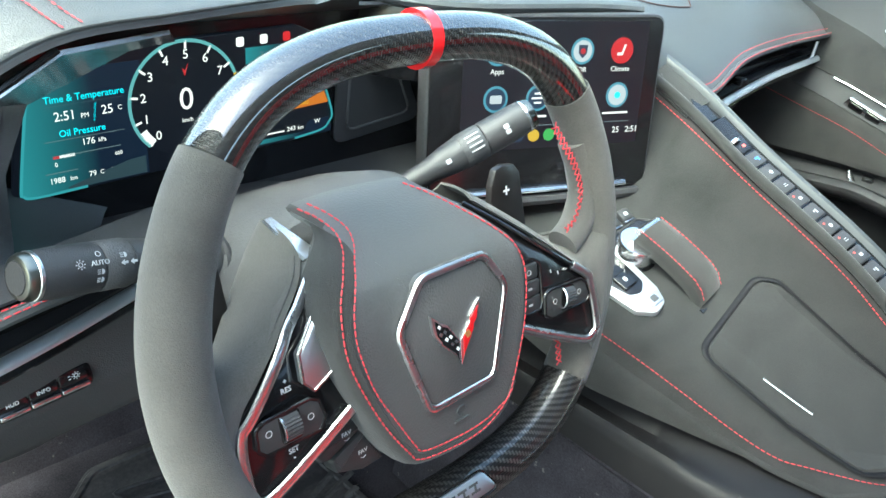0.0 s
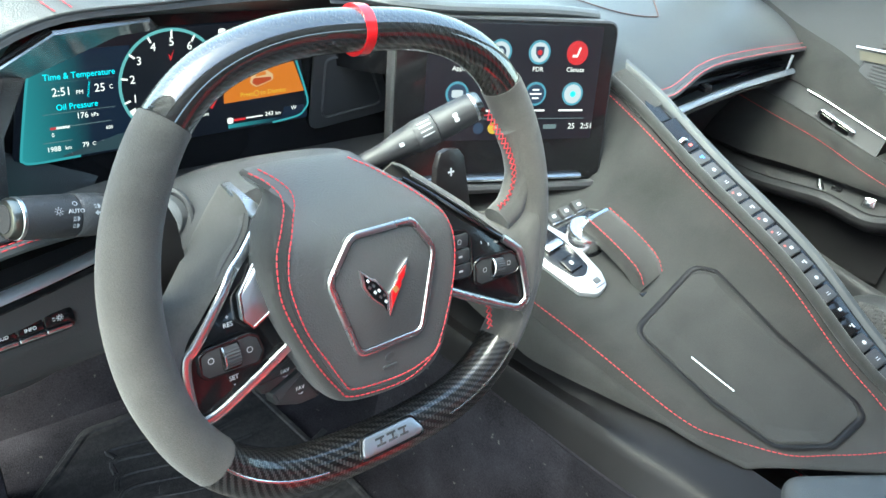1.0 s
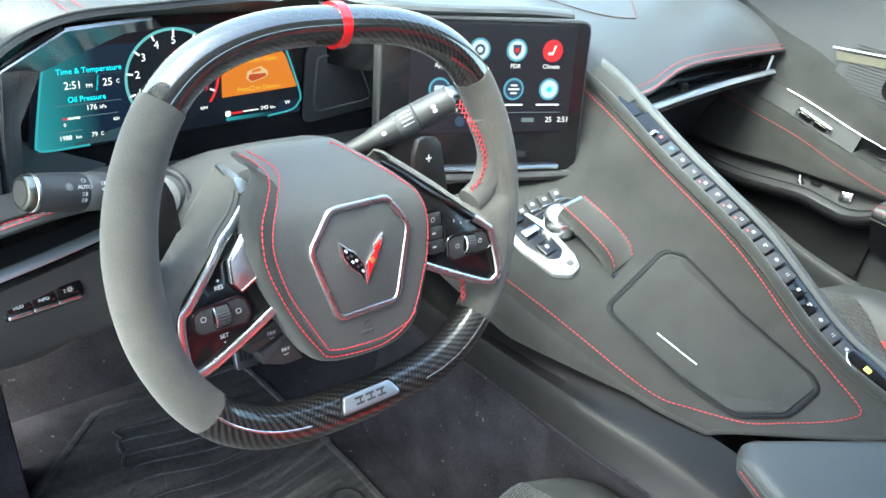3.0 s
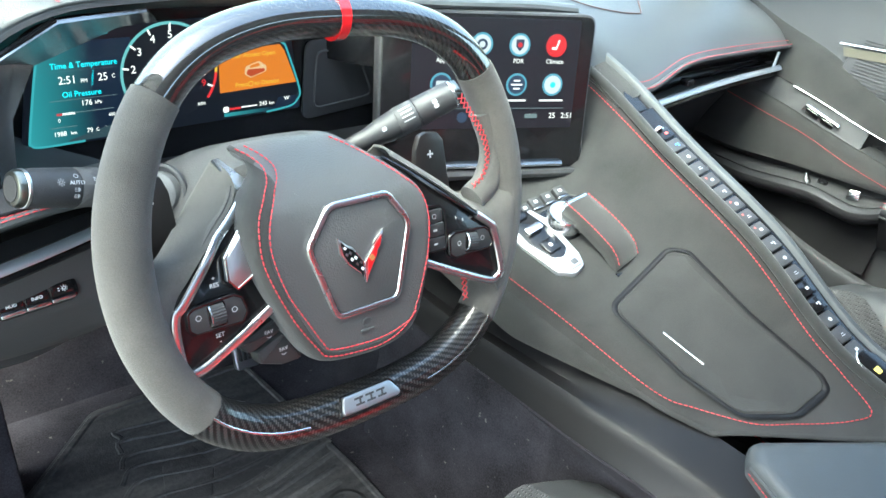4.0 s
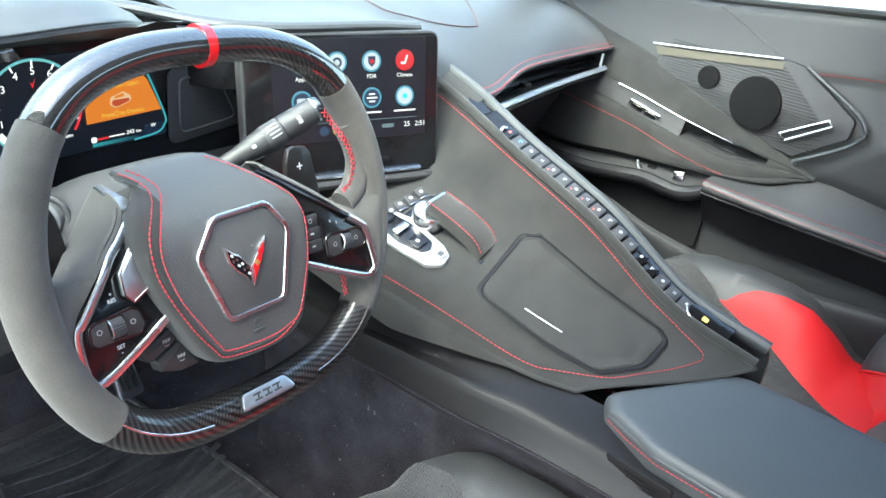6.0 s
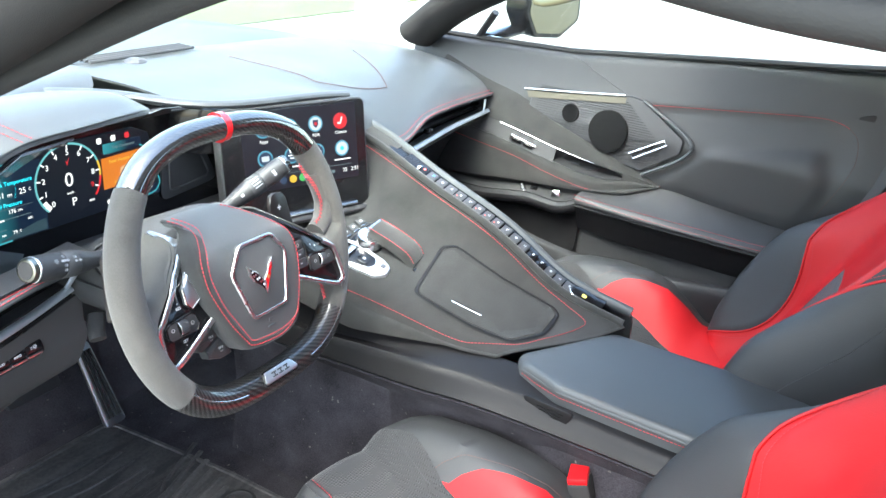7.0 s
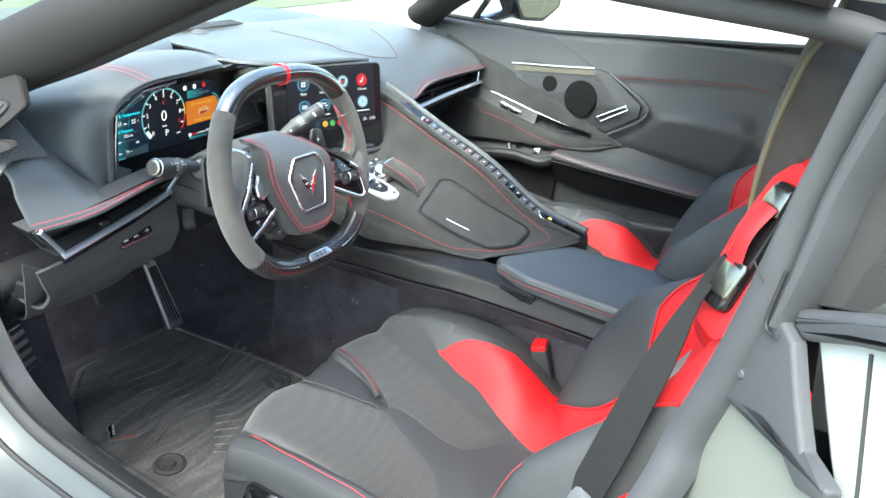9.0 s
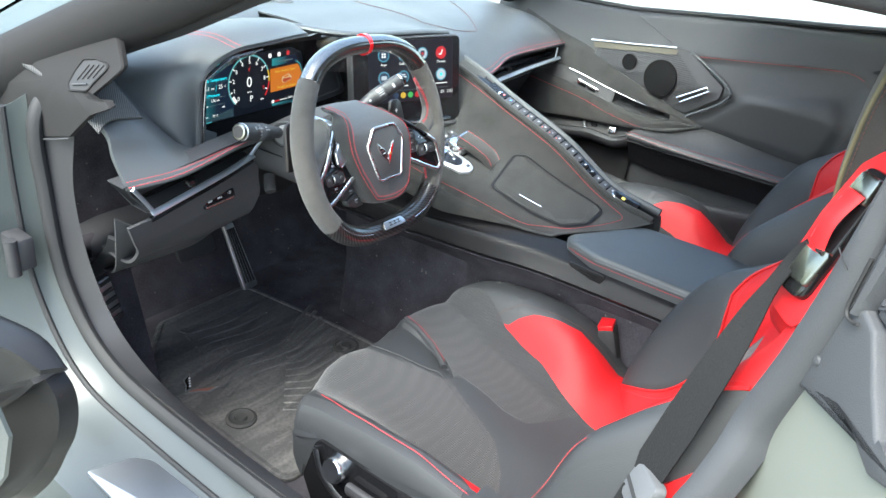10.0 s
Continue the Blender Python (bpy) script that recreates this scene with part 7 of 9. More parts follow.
for k, c in enumerate((UI_BLUE, UI_YELLOW, UI_GREEN, UI_RED)):
    part("dock_icon", lathe([(0.0062, 0), (0.0062, 0.0004), (0, 0.0004)], SMX @ Matrix.Translation((-0.030 + 0.017 * k, -0.024, 0.0012)), 18), c, screen)
# Pedestal under the screen.
part("pedestal", thicken(loft([[SMX @ V(x, -0.088, -0.012) for x in (-0.12, 0.0, 0.12)], [SMX @ V(x, -0.10, -0.03) for x in (-0.12, 0.0, 0.12)], [V(-0.10, 0.215, 0.63), V(0.0, 0.205, 0.66), V(0.09, 0.20, 0.76)]]), 0.006), BLACK, screen, "black pedestal")

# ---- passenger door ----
# Dash leather toned down; the tone stands in for shade on the door.
DOOR_HIDE = mat("shaded_door_leather", (0.034, 0.0345, 0.036), 0.46, grain=0.25, scale=900, vary=0.15)
DOOR_PLASTIC = mat("dark_door_plastic", (0.022, 0.022, 0.024), 0.55, spec=0.3, grain=0.25, scale=1200, vary=0.15)
door = thing("passenger_door", (0.75, 0.0, 0.40), "closed passenger door with dark leather and suede panels and red stitching", "car door")


def dx(y, z):
    """The inner face of the door: it leans out towards the belt line and the front."""
    return 0.725 + 0.05 * max(0.0, (z - 0.72) / 0.18) + 0.02 * max(0, y) - 0.02 * max(0, (0.60 - z) / 0.2)


ygrid = [0.52 - 0.06 * i for i in range(21)]
BELT = [(0.52, 0.853), (0.351, 0.857), (0.092, 0.866), (-0.219, 0.901), (-0.454, 0.925), (-0.612, 0.945), (-0.70, 0.955)]


def belt(y):
    """Height of the belt line."""
    for (a, p), (b, q) in zip(BELT, BELT[1:]):
        if y >= b:
            return p + (q - p) * (a - y) / (a - b)
    return BELT[-1][1]


def inside(poly, y, z):
    """Distance inside a polygon (negative outside)."""
    best, odd = 9.0, False
    for (a, b), (c, d) in zip(poly, poly[1:] + poly[:1]):
        k = max(0.0, min(1.0, ((y - a) * (c - a) + (z - b) * (d - b)) / ((c - a) ** 2 + (d - b) ** 2)))
        best = min(best, math.hypot(y - a - (c - a) * k, z - b - (d - b) * k))
        if (b > z) != (d > z) and y < (c - a) * (z - b) / (d - b) + a:
            odd = not odd
    return best if odd else -best


def ramp(t):
    t = max(0.0, min(1.0, t))
    return t * t * (3 - 2 * t)


ELBOW = [(-0.150, 0.622), (-0.257, 0.722), (-0.331, 0.735), (-0.47, 0.765), (-0.500, 0.70), (-0.465, 0.600)]
FIELD = [(-0.09, 0.789), (-0.246, 0.808), (-0.425, 0.829), (-0.482, 0.830), (-0.520, 0.814), (-0.535, 0.783), (-0.532, 0.735), (-0.493, 0.637), (-0.47, 0.55), (-0.16, 0.55)]

RECESS = [(0.055, 0.657), (-0.011, 0.648), (-0.080, 0.635), (-0.070, 0.622), (-0.036, 0.618), (0.062, 0.630)]


def swell(y, z):
    """Relief of the door's leather: a padded elbow field inside a seamed hollow."""
    return 0.007 * ramp((inside(ELBOW, y, z) + 0.006) / 0.020) - 0.004 * ramp((inside(FIELD, y, z) + 0.002) / 0.012) - 0.030 * ramp(inside(RECESS, y, z) / 0.008)


face = []
for k in range(61):
    face.append([V(dx(y, z) - swell(y, z), y, z) for y, z in [(0.52 - 0.015 * i, 0.36 + (belt(0.52 - 0.015 * i) - 0.010 - 0.36) * k / 60) for i in range(78)]])
face += [[V(dx(y, belt(y)) + a_, y, belt(y) + b_) for y in [0.52 - 0.015 * i for i in range(78)]] for a_, b_ in ((0.003, -0.003), (0.012, 0.0), (0.07, -0.004))]
part("door_panel", thicken(loft(face), 0.006), DOOR_HIDE, door, "dark leather door panel")
part("outer_skin", thicken(loft([[V(dx(y, 0.85) + 0.09, y, z) for y in ygrid] for z in (0.2, 0.5, 0.84)]), 0.006), PAINT, door, "painted outer skin")
PMX = lambda y, z, off: V(dx(y, z) - off, y, z)


def plate(poly, off, h, bev, r=0.01, n=4):
    """A raised plate on the door's face: poly in (y, z)."""
    p = rounded(poly, r, n)
    cy, cz = sum(a for a, _ in p) / len(p), sum(b for _, b in p) / len(p)
    rows = [[PMX(a, b, off - 0.002) for a, b in p], [PMX(a, b, off + h - bev) for a, b in p], [PMX(a + (cy - a) * 0.01, b + (cz - b) * 0.02, off + h) for a, b in p]]
    for s in (0.7, 0.4, 0.1):
        rows.append([PMX(cy + (a - cy) * s, cz + (b - cz) * s, off + h) for a, b in p])
    return loft(rows, True, True)


SPEAKER = mat("black_speaker_cloth", (0.008, 0.008, 0.0085), 0.9, spec=0.12, grain=0.5, scale=1500, vary=0.2)
# Speaker panel: ribbed grille, two speakers, bright sill and lamp bar.
SPK = [(0.165, 0.778), (-0.070, 0.803), (-0.10, 0.797), (-0.205, 0.735), (-0.203, 0.705), (-0.125, 0.648), (0.02, 0.672), (0.17, 0.715)]
spk = part("speaker_panel", plate(SPK, 0.0, 0.006, 0.002, 0.012), BLACK, door, "dark ribbed speaker panel")
for k in range(26):
    z = 0.660 + 0.005 * k
    part("rib", tube([PMX(0.15, z + 0.004, 0.0072), PMX(-0.06 - 0.1 * min(1, max(0, (0.79 - z) / 0.08)), z + 0.004, 0.0072)], 0.0009, 0.0009, 4, caps=False), DOOR_PLASTIC, spk)
for y, z, r in ((-0.037, 0.722, 0.047), (0.060, 0.742, 0.021)):
    cone = lathe([(r, 0.0), (r, 0.004), (r * 0.94, 0.005), (0.0, 0.0045)], facing(PMX(y, z, 0.007), (-1, 0.1, 0.1), (0, 1, 0)), 32)
    part("speaker", cone, SPEAKER, door, "round black speaker")
part("sill_strip", tube([PMX(0.186, 0.775, 0.012), PMX(0.06, 0.789, 0.012), PMX(-0.056, 0.804, 0.012)], 0.0022, 0.002, 8), ALU, door, "bright metal strip")
part("logo_bar", loft([[PMX(0.18, 0.770, 0.009), PMX(-0.06, 0.799, 0.009)], [PMX(0.172, 0.757, 0.009), PMX(-0.06, 0.786, 0.009)]]), mat("pale_bronze", (0.085, 0.077, 0.055), 0.55, 0.3, vary=0.1), door, "pale bronze trim bar")
part("grab_lamp", tube([PMX(y, z, 0.012) for y, z in ((-0.094, 0.684), (-0.166, 0.728), (-0.174, 0.720), (-0.106, 0.675), (-0.094, 0.684))], 0.0022, 0.0022, 6), CHROME, door, "bright outlined grab slot")
part("panel_edge", tube([PMX(y, z, 0.009) for y, z in cr([V(-0.10, 0.80, 0), V(-0.215, 0.74, 0), V(-0.213, 0.70, 0), V(-0.13, 0.642, 0)], 6) and [tuple(q)[:2] for q in cr([V(-0.10, 0.80, 0), V(-0.215, 0.74, 0), V(-0.213, 0.70, 0), V(-0.13, 0.642, 0)], 6)]], 0.005, 0.004, 8), LEATHER, door)
# Diagonal suede arm from the dash to the armrest with a switch ledge and a pull recess.
def arm_line(pts, n=44):
    """Even points along a smooth line on the door: (y, z, standing proud)."""
    p = cr([V(*q) for q in pts], 10)
    total = sum((b - a).length for a, b in zip(p, p[1:]))
    q = [e[0] for e in even(p, total / (n - 1) * 0.99999)][:n]
    while len(q) < n:
        q.append(p[-1])
    return [PMX(*r) for r in q]


def between(a, b, k, proud=0.0):
    return [p.lerp(q, k) + V(-proud, 0, 0) for p, q in zip(a, b)]


TIP = (-0.174, 0.622, 0.008)
U_ = arm_line([(0.42, 0.812, 0.002), (0.308, 0.778, 0.002), (0.208, 0.756, 0.002), (0.143, 0.734, 0.002), (0.064, 0.707, 0.002), (-0.01, 0.682, 0.002), (-0.081, 0.657, 0.002), (-0.128, 0.638, 0.002), TIP])
C_ = arm_line([(0.42, 0.720, 0.020), (0.31, 0.703, 0.021), (0.232, 0.691, 0.021), (0.173, 0.681, 0.021), (0.092, 0.664, 0.021), (0.032, 0.654, 0.021), (-0.03, 0.645, 0.021), (-0.087, 0.637, 0.020), (-0.13, 0.630, 0.014), TIP])
L_ = arm_line([(0.42, 0.690, 0.034), (0.31, 0.668, 0.034), (0.220, 0.655, 0.034), (0.14, 0.640, 0.034), (0.062, 0.626, 0.034), (0.01, 0.618, 0.034), (-0.036, 0.615, 0.033), (-0.074, 0.620, 0.030), (-0.12, 0.624, 0.018), TIP])
S_ = arm_line([(0.42, 0.655, 0.040), (0.31, 0.640, 0.040), (0.262, 0.634, 0.040), (0.167, 0.622, 0.040), (0.078, 0.602, 0.040), (-0.016, 0.590, 0.040), (-0.075, 0.598, 0.036), (-0.13, 0.612, 0.020), TIP])
B_ = arm_line([(0.42, 0.545, 0.026), (0.31, 0.545, 0.030), (0.201, 0.559, 0.034), (0.144, 0.565, 0.034), (0.01, 0.576, 0.034), (-0.016, 0.579, 0.034), (-0.098, 0.593, 0.032), (-0.140, 0.607, 0.018), TIP])
part("upper_arm", thicken(loft([[p + V(0.004, 0, 0.003) for p in U_], U_, between(U_, C_, 0.06, 0.005), between(U_, C_, 0.3, 0.006), between(U_, C_, 0.7, 0.004), between(U_, C_, 0.95, 0.001), C_, [p + V(0.006, 0, -0.001) for p in C_]]), 0.002), SUEDE, door, "dark suede diagonal arm")
CUT = 26
part("switch_ledge", thicken(loft([[p + V(0.005, 0, -0.001) for p in C_[:CUT]], between(C_, L_, 0.3, -0.003)[:CUT], between(C_, L_, 0.8, -0.002)[:CUT], L_[:CUT]]), 0.002), DOOR_PLASTIC, door, "smooth dark switch ledge")
# The recess lining is black in place of deep shade.
part("pull_recess", thicken(loft([[p + V(0.005, 0, -0.001) for p in C_[CUT - 1:38]], between(C_, L_, 0.08, -0.040)[CUT - 1:38], between(C_, L_, 0.6, -0.048)[CUT - 1:38], between(C_, L_, 0.95, -0.040)[CUT - 1:38], L_[CUT - 1:38]]), 0.002), RUBBER, door, "pull recess, black for the shade inside")
part("recess_end", thicken(loft([C_[37:], between(C_, L_, 0.5, 0.001)[37:], L_[37:]]), 0.002), SUEDE, door)
part("lower_arm", thicken(loft([[p + V(0.004, 0, 0.0) for p in L_], L_, between(L_, S_, 0.2, 0.003), between(L_, S_, 0.6, 0.003), S_, between(S_, B_, 0.3, 0.004), between(S_, B_, 0.7, 0.004), between(S_, B_, 0.95, 0.001), B_, [p + V(0.012, 0, 0.003) for p in B_]]), 0.002), SUEDE, door, "dark suede lower arm")
part("arm_edge_stitching", stitches([p + V(-0.0055, 0, -0.003) for p in between(U_, C_, 0.05)[6:40]], up=(1, 0, 0), r=0.0005), DULL_THREAD, door, "dull red edge stitching")
part("arm_chrome", tube([p + V(-0.002, 0, -0.001) for p in C_[14:33]], [max(0.0004, 0.0030 - 0.00015 * k) for k in range(19)], [max(0.0004, 0.0020 - 0.0001 * k) for k in range(19)], 8), CHROME, door, "bright trim line")
part("arm_stitching", stitches([p + V(-0.003, 0, 0) for p in S_[6:33]], up=(1, 0, 0), r=0.0006), THREAD, door, "red stitching")
swm = axes(PMX(0.157, 0.656, 0.032), (0.05, -1, -0.26), (-0.45, -0.2, 0.85), (-0.85, 0.1, -0.45))
sw = part("window_switch", prism(rounded([(-0.037, -0.011), (0.033, -0.011), (0.037, 0.011), (-0.030, 0.011)], 0.004), swm, 0.004, 0.0015), CHROME, door, "bright window switch surround")
for k in (-1, 1):
    part("key", prism(rect(0.024, 0.013, 0.003), swm @ Matrix.Translation((0.015 * k, 0, 0.003)), 0.003, 0.0012), GLOSS, sw)
# Latch handle in a scoop whose black rubber stands in for shade.
SL = arm_line([(0.42, 0.515, 0.030), (0.31, 0.520, 0.036), (0.242, 0.525, 0.042), (0.18, 0.536, 0.046), (0.12, 0.546, 0.048), (0.075, 0.545, 0.050), (0.043, 0.544, 0.050), (0.015, 0.552, 0.050), (-0.010, 0.566, 0.050)])
BS = arm_line([(0.42, 0.545, 0.024), (0.31, 0.545, 0.028), (0.201, 0.559, 0.030), (0.144, 0.565, 0.030), (0.06, 0.572, 0.030), (-0.010, 0.577, 0.032)])
part("scoop", thicken(loft([BS, between(BS, SL, 0.15, -0.020), between(BS, SL, 0.6, -0.026), between(BS, SL, 0.92, -0.010), SL]), 0.002), RUBBER, door, "handle scoop, black for the shade inside")
LP = [p + V(-0.010, 0, -0.013) for p in SL]
LQ = arm_line([(0.42, 0.40, 0.004), (0.31, 0.40, 0.004), (0.2, 0.40, 0.004), (0.1, 0.41, 0.004), (0.03, 0.42, 0.008), (-0.010, 0.43, 0.016)])
part("scoop_lip", thicken(loft([[p + V(0.005, 0, -0.003) for p in SL], [p + V(0.001, 0, -0.0005) for p in SL], between(SL, LP, 0.2, 0.003), between(SL, LP, 0.6, 0.004), LP, [p + V(0.003, 0, -0.008) for p in LP], [p + V(0.012, 0, -0.016) for p in LP]]), 0.002), DOOR_PLASTIC, door, "smooth dark scoop lip")
# Shade below the handle is put into the hollow's black.
part("door_hollow", thicken(loft([[p + V(0.012, 0, -0.014) for p in LP], between(LP, LQ, 0.25, -0.034), between(LP, LQ, 0.5, -0.026), LQ]), 0.002), LEATHER_AND_SHADE, door, "door hollow below the handle, black for its shade")
lev = part("latch_lever", tube(cr([PMX(0.146, 0.556, 0.030), PMX(0.130, 0.545, 0.040), PMX(0.105, 0.540, 0.042), PMX(0.082, 0.539, 0.040)], 5), [0.003, 0.004, 0.005, 0.006, 0.006, 0.006, 0.006, 0.006, 0.006, 0.006, 0.006, 0.006, 0.005, 0.004, 0.003, 0.002], 0.004, 10), CHROME, door, "bright latch lever")
part("pivot", box(PMX(0.112, 0.553, 0.030), (0.010, 0.018, 0.010), 0.003), GLOSS, lev)
part("lock_lever", prism(rounded([(-0.011, -0.009), (0.011, -0.007), (0.010, 0.010), (-0.009, 0.008)], 0.003), facing(PMX(0.053, 0.556, 0.034), (-1, -0.2, 0.3), (0, -1, 0.1)), 0.008, 0.003), CHROME, door, "bright lock lever")
# Armrest: a broad sloping top, a stitched edge and a hollow side coloured black for shade.
rest_t = resample([[tuple(PMX(y, z, o)) for y, z, o in row] for row in (
    ((-0.010, 0.580, 0.020), (-0.10, 0.596, 0.010), (-0.18, 0.620, 0.004), (-0.294, 0.610, 0.004), (-0.412, 0.600, 0.004), (-0.52, 0.592, 0.004)),
    ((-0.010, 0.580, 0.056), (-0.10, 0.584, 0.050), (-0.18, 0.592, 0.046), (-0.294, 0.590, 0.046), (-0.412, 0.586, 0.046), (-0.52, 0.583, 0.040)),
    ((-0.010, 0.576, 0.074), (-0.10, 0.575, 0.078), (-0.18, 0.574, 0.080), (-0.294, 0.574, 0.080), (-0.412, 0.574, 0.080), (-0.52, 0.572, 0.062)),
    ((-0.010, 0.562, 0.076), (-0.10, 0.562, 0.082), (-0.18, 0.562, 0.085), (-0.294, 0.562, 0.085), (-0.412, 0.562, 0.084), (-0.52, 0.562, 0.064)),
    ((-0.010, 0.546, 0.058), (-0.10, 0.546, 0.058), (-0.18, 0.546, 0.060), (-0.294, 0.546, 0.060), (-0.412, 0.546, 0.058), (-0.52, 0.55, 0.040)),
    ((-0.010, 0.490, 0.016), (-0.10, 0.48, 0.016), (-0.18, 0.48, 0.018), (-0.294, 0.48, 0.018), (-0.412, 0.48, 0.018), (-0.52, 0.49, 0.010)))], 5)
part("armrest_pad", thicken(loft(rest_t[:18]), 0.004), DOOR_HIDE, door, "padded leather armrest")
part("armrest_hollow", thicken(loft(rest_t[17:]), 0.004), LEATHER_AND_SHADE, door, "door hollow under the armrest, black for its shade")
for j in (9, 12):
    part("armrest_stitching", stitches([p + V(-0.0035, 0, 0.0025) for p in rest_t[j]], up=(1, 0, 0.4), r=0.0006), THREAD, door, "red stitching")
pocket = resample([[tuple(PMX(0.42, 0.50, 0.005)), tuple(PMX(0.2, 0.46, 0.02)), tuple(PMX(0.05, 0.442, 0.05)), tuple(PMX(-0.15, 0.445, 0.075)), tuple(PMX(-0.45, 0.48, 0.075))], [tuple(PMX(0.42, 0.48, 0.01)), tuple(PMX(0.2, 0.445, 0.03)), tuple(PMX(0.05, 0.43, 0.06)), tuple(PMX(-0.15, 0.432, 0.088)), tuple(PMX(-0.45, 0.465, 0.088))], [tuple(PMX(0.42, 0.36, 0.02)), tuple(PMX(0.2, 0.36, 0.03)), tuple(PMX(0.05, 0.36, 0.05)), tuple(PMX(-0.15, 0.36, 0.07)), tuple(PMX(-0.45, 0.36, 0.07))]], 5)
part("door_pocket", thicken(loft(pocket), 0.005), DOOR_PLASTIC, door, "dark plastic door pocket")
part("pocket_stitching", stitches([p + V(-0.005, 0, 0.001) for p in pocket[3]], up=(1, 0, 0.4), r=0.0006), THREAD, door, "red stitching")
# Upper seam with red thread, dropping round the elbow field.
seam = [tuple(q)[:2] for q in cr([V(y, z, 0) for y, z in FIELD[:8]], 8)]
part("upper_stitching", stitches([PMX(y, z, 0.002) for y, z in seam[:30]], up=(1, 0, 0), r=0.0006), THREAD, door, "red stitching")
part("rear_stitching", stitches([PMX(y, z, 0.002) for y, z in seam[30:]], up=(1, 0, 0), r=0.0005), DULL_THREAD, door, "dull red stitching")
part("mirror_patch_seam", tube([PMX(y, z, 0.001) for y, z in ((0.085, 0.862), (0.055, 0.850), (-0.02, 0.817), (-0.09, 0.789))], 0.0016, 0.0012, 6), BLACK, door)
part("pull_tab", prism(rounded([(-0.517, 0.846), (-0.550, 0.858), (-0.546, 0.832), (-0.528, 0.826)], 0.006), axes(PMX(0, 0.845, 0) - V(0, 0, 0.845), (0, 1, 0), (0, 0, 1), (1, 0, 0)) @ Matrix.Translation((0, 0, -0.001)), 0.004, 0.001), RUBBER, door, "dark small pull slot")
# Rear edge of the opening and belt-line seal.
part("belt_seal", tube([V(dx(y, 0.86) + 0.018, y, belt(y) + 0.004) for y in ygrid[1:]], 0.008, 0.007, 8), RUBBER, door, "black belt-line seal")
win = thing("passenger_window", (0.75, -0.1, 0.87), "clear raised passenger side window", "window", kind="structure")
gl = part("glass", thicken(loft([[V(dx(y, 0.86) + 0.022 - 0.55 * (z - 0.87) * 0.8, y, z) for y in ygrid[3:]] for z in (0.87, 1.0, 1.12)]), 0.004), GLASS, win, "clear side glass")
gl.visible_shadow = False
part("quarter_post", tube([V(0.795, 0.36, 0.855), V(0.765, 0.30, 0.93)], 0.010, 0.008, 8), BLACK, win, "black corner post")

solo("passenger_pillar", tube(cr([(0.755, -0.545, 0.40), (0.765, -0.575, 0.66), (0.785, -0.655, 0.90), (0.70, -0.69, 1.05), (0.62, -0.72, 1.16)], 6), 0.03, 0.055, 12, up=(1, 0, 0.2)), HEADLINER, "dark lined pillar behind the passenger door", "pillar", kind="structure")
solo("rear_side_panel", thicken(loft(resample([[(0.78, -0.60, 0.3), (0.76, -0.75, 0.3), (0.72, -0.95, 0.3)], [(0.78, -0.61, 0.7), (0.76, -0.75, 0.7), (0.72, -0.95, 0.7)], [(0.78, -0.66, 0.95), (0.72, -0.75, 0.95), (0.66, -0.95, 0.95)], [(0.60, -0.71, 1.17), (0.58, -0.75, 1.18), (0.56, -0.95, 1.17)]], 3)), 0.01), HEADLINER, "dark trim behind the passenger door", "side panel", kind="structure")

# Door mirror outside the passenger window.
mirror = thing("door_mirror", (0.93, 0.28, 0.86), "dark-cased door mirror outside the passenger window", "door mirror")
mm = facing((0.955, 0.235, 0.925), V(-0.35, -1, 0.0), (1, -0.3, 0))
mpoly = rounded([(-0.085, 0.045), (0.085, 0.055), (0.09, -0.02), (0.03, -0.055), (-0.055, -0.05), (-0.088, 0.0)], 0.022, 4)
part("casing", prism([(x * 1.14, y * 1.22) for x, y in mpoly], mm @ Matrix.Translation((0, 0, -0.07)), 0.072, 0.006, 3), GLOSS, mirror, "gloss dark casing")
part("glass", prism(mpoly, mm, 0.004, 0.001), MIRROR, mirror, "mirror glass tinted for a dim yellow reflection")
part("arm", tube(cr([(0.80, 0.34, 0.86), (0.86, 0.33, 0.865), (0.93, 0.29, 0.885)], 4), 0.03, 0.014, 10), GLOSS, mirror, "dark mirror arm")

# ---- seats ----
SC = -0.355


def patches(rows, rule, t):
    """One thick mesh for each key that rule(i, j) names."""
    out = {}
    for i in range(len(rows) - 1):
        for j in range(len(rows[0]) - 1):
            k = rule(i, j)
            if k is None:
                continue
            bm, seen = out.setdefault(k, (bmesh.new(), {}))
            q = []
            for a, b in ((i, j), (i, j + 1), (i + 1, j + 1), (i + 1, j)):
                if (a, b) not in seen:
                    seen[(a, b)] = bm.verts.new(rows[a][b])
                q.append(seen[(a, b)])
            bm.faces.new(q)
    for bm, _ in out.values():
        bmesh.ops.recalc_face_normals(bm, faces=bm.faces[:])
        up = sum(0.87 * f.normal[2] + 0.5 * f.normal[1] for f in bm.faces)
        if up < 0:
            bmesh.ops.reverse_faces(bm, faces=bm.faces[:])
        bmesh.ops.solidify(bm, geom=bm.faces[:], thickness=t)
    return {k: v[0] for k, v in out.items()}


def smooth_grid(rows, n):
    a = [cr(r, n) for r in rows]
    cols = [cr([r[j] for r in a], n) for j in range(len(a[0]))]
    return [[c[i] for c in cols] for i in range(len(cols[0]))]


seat = thing("car_seat", (SC, -0.3, 0.19), "bucket seat in dark perforated hide with red leather bolsters", "car seat", "car seats")
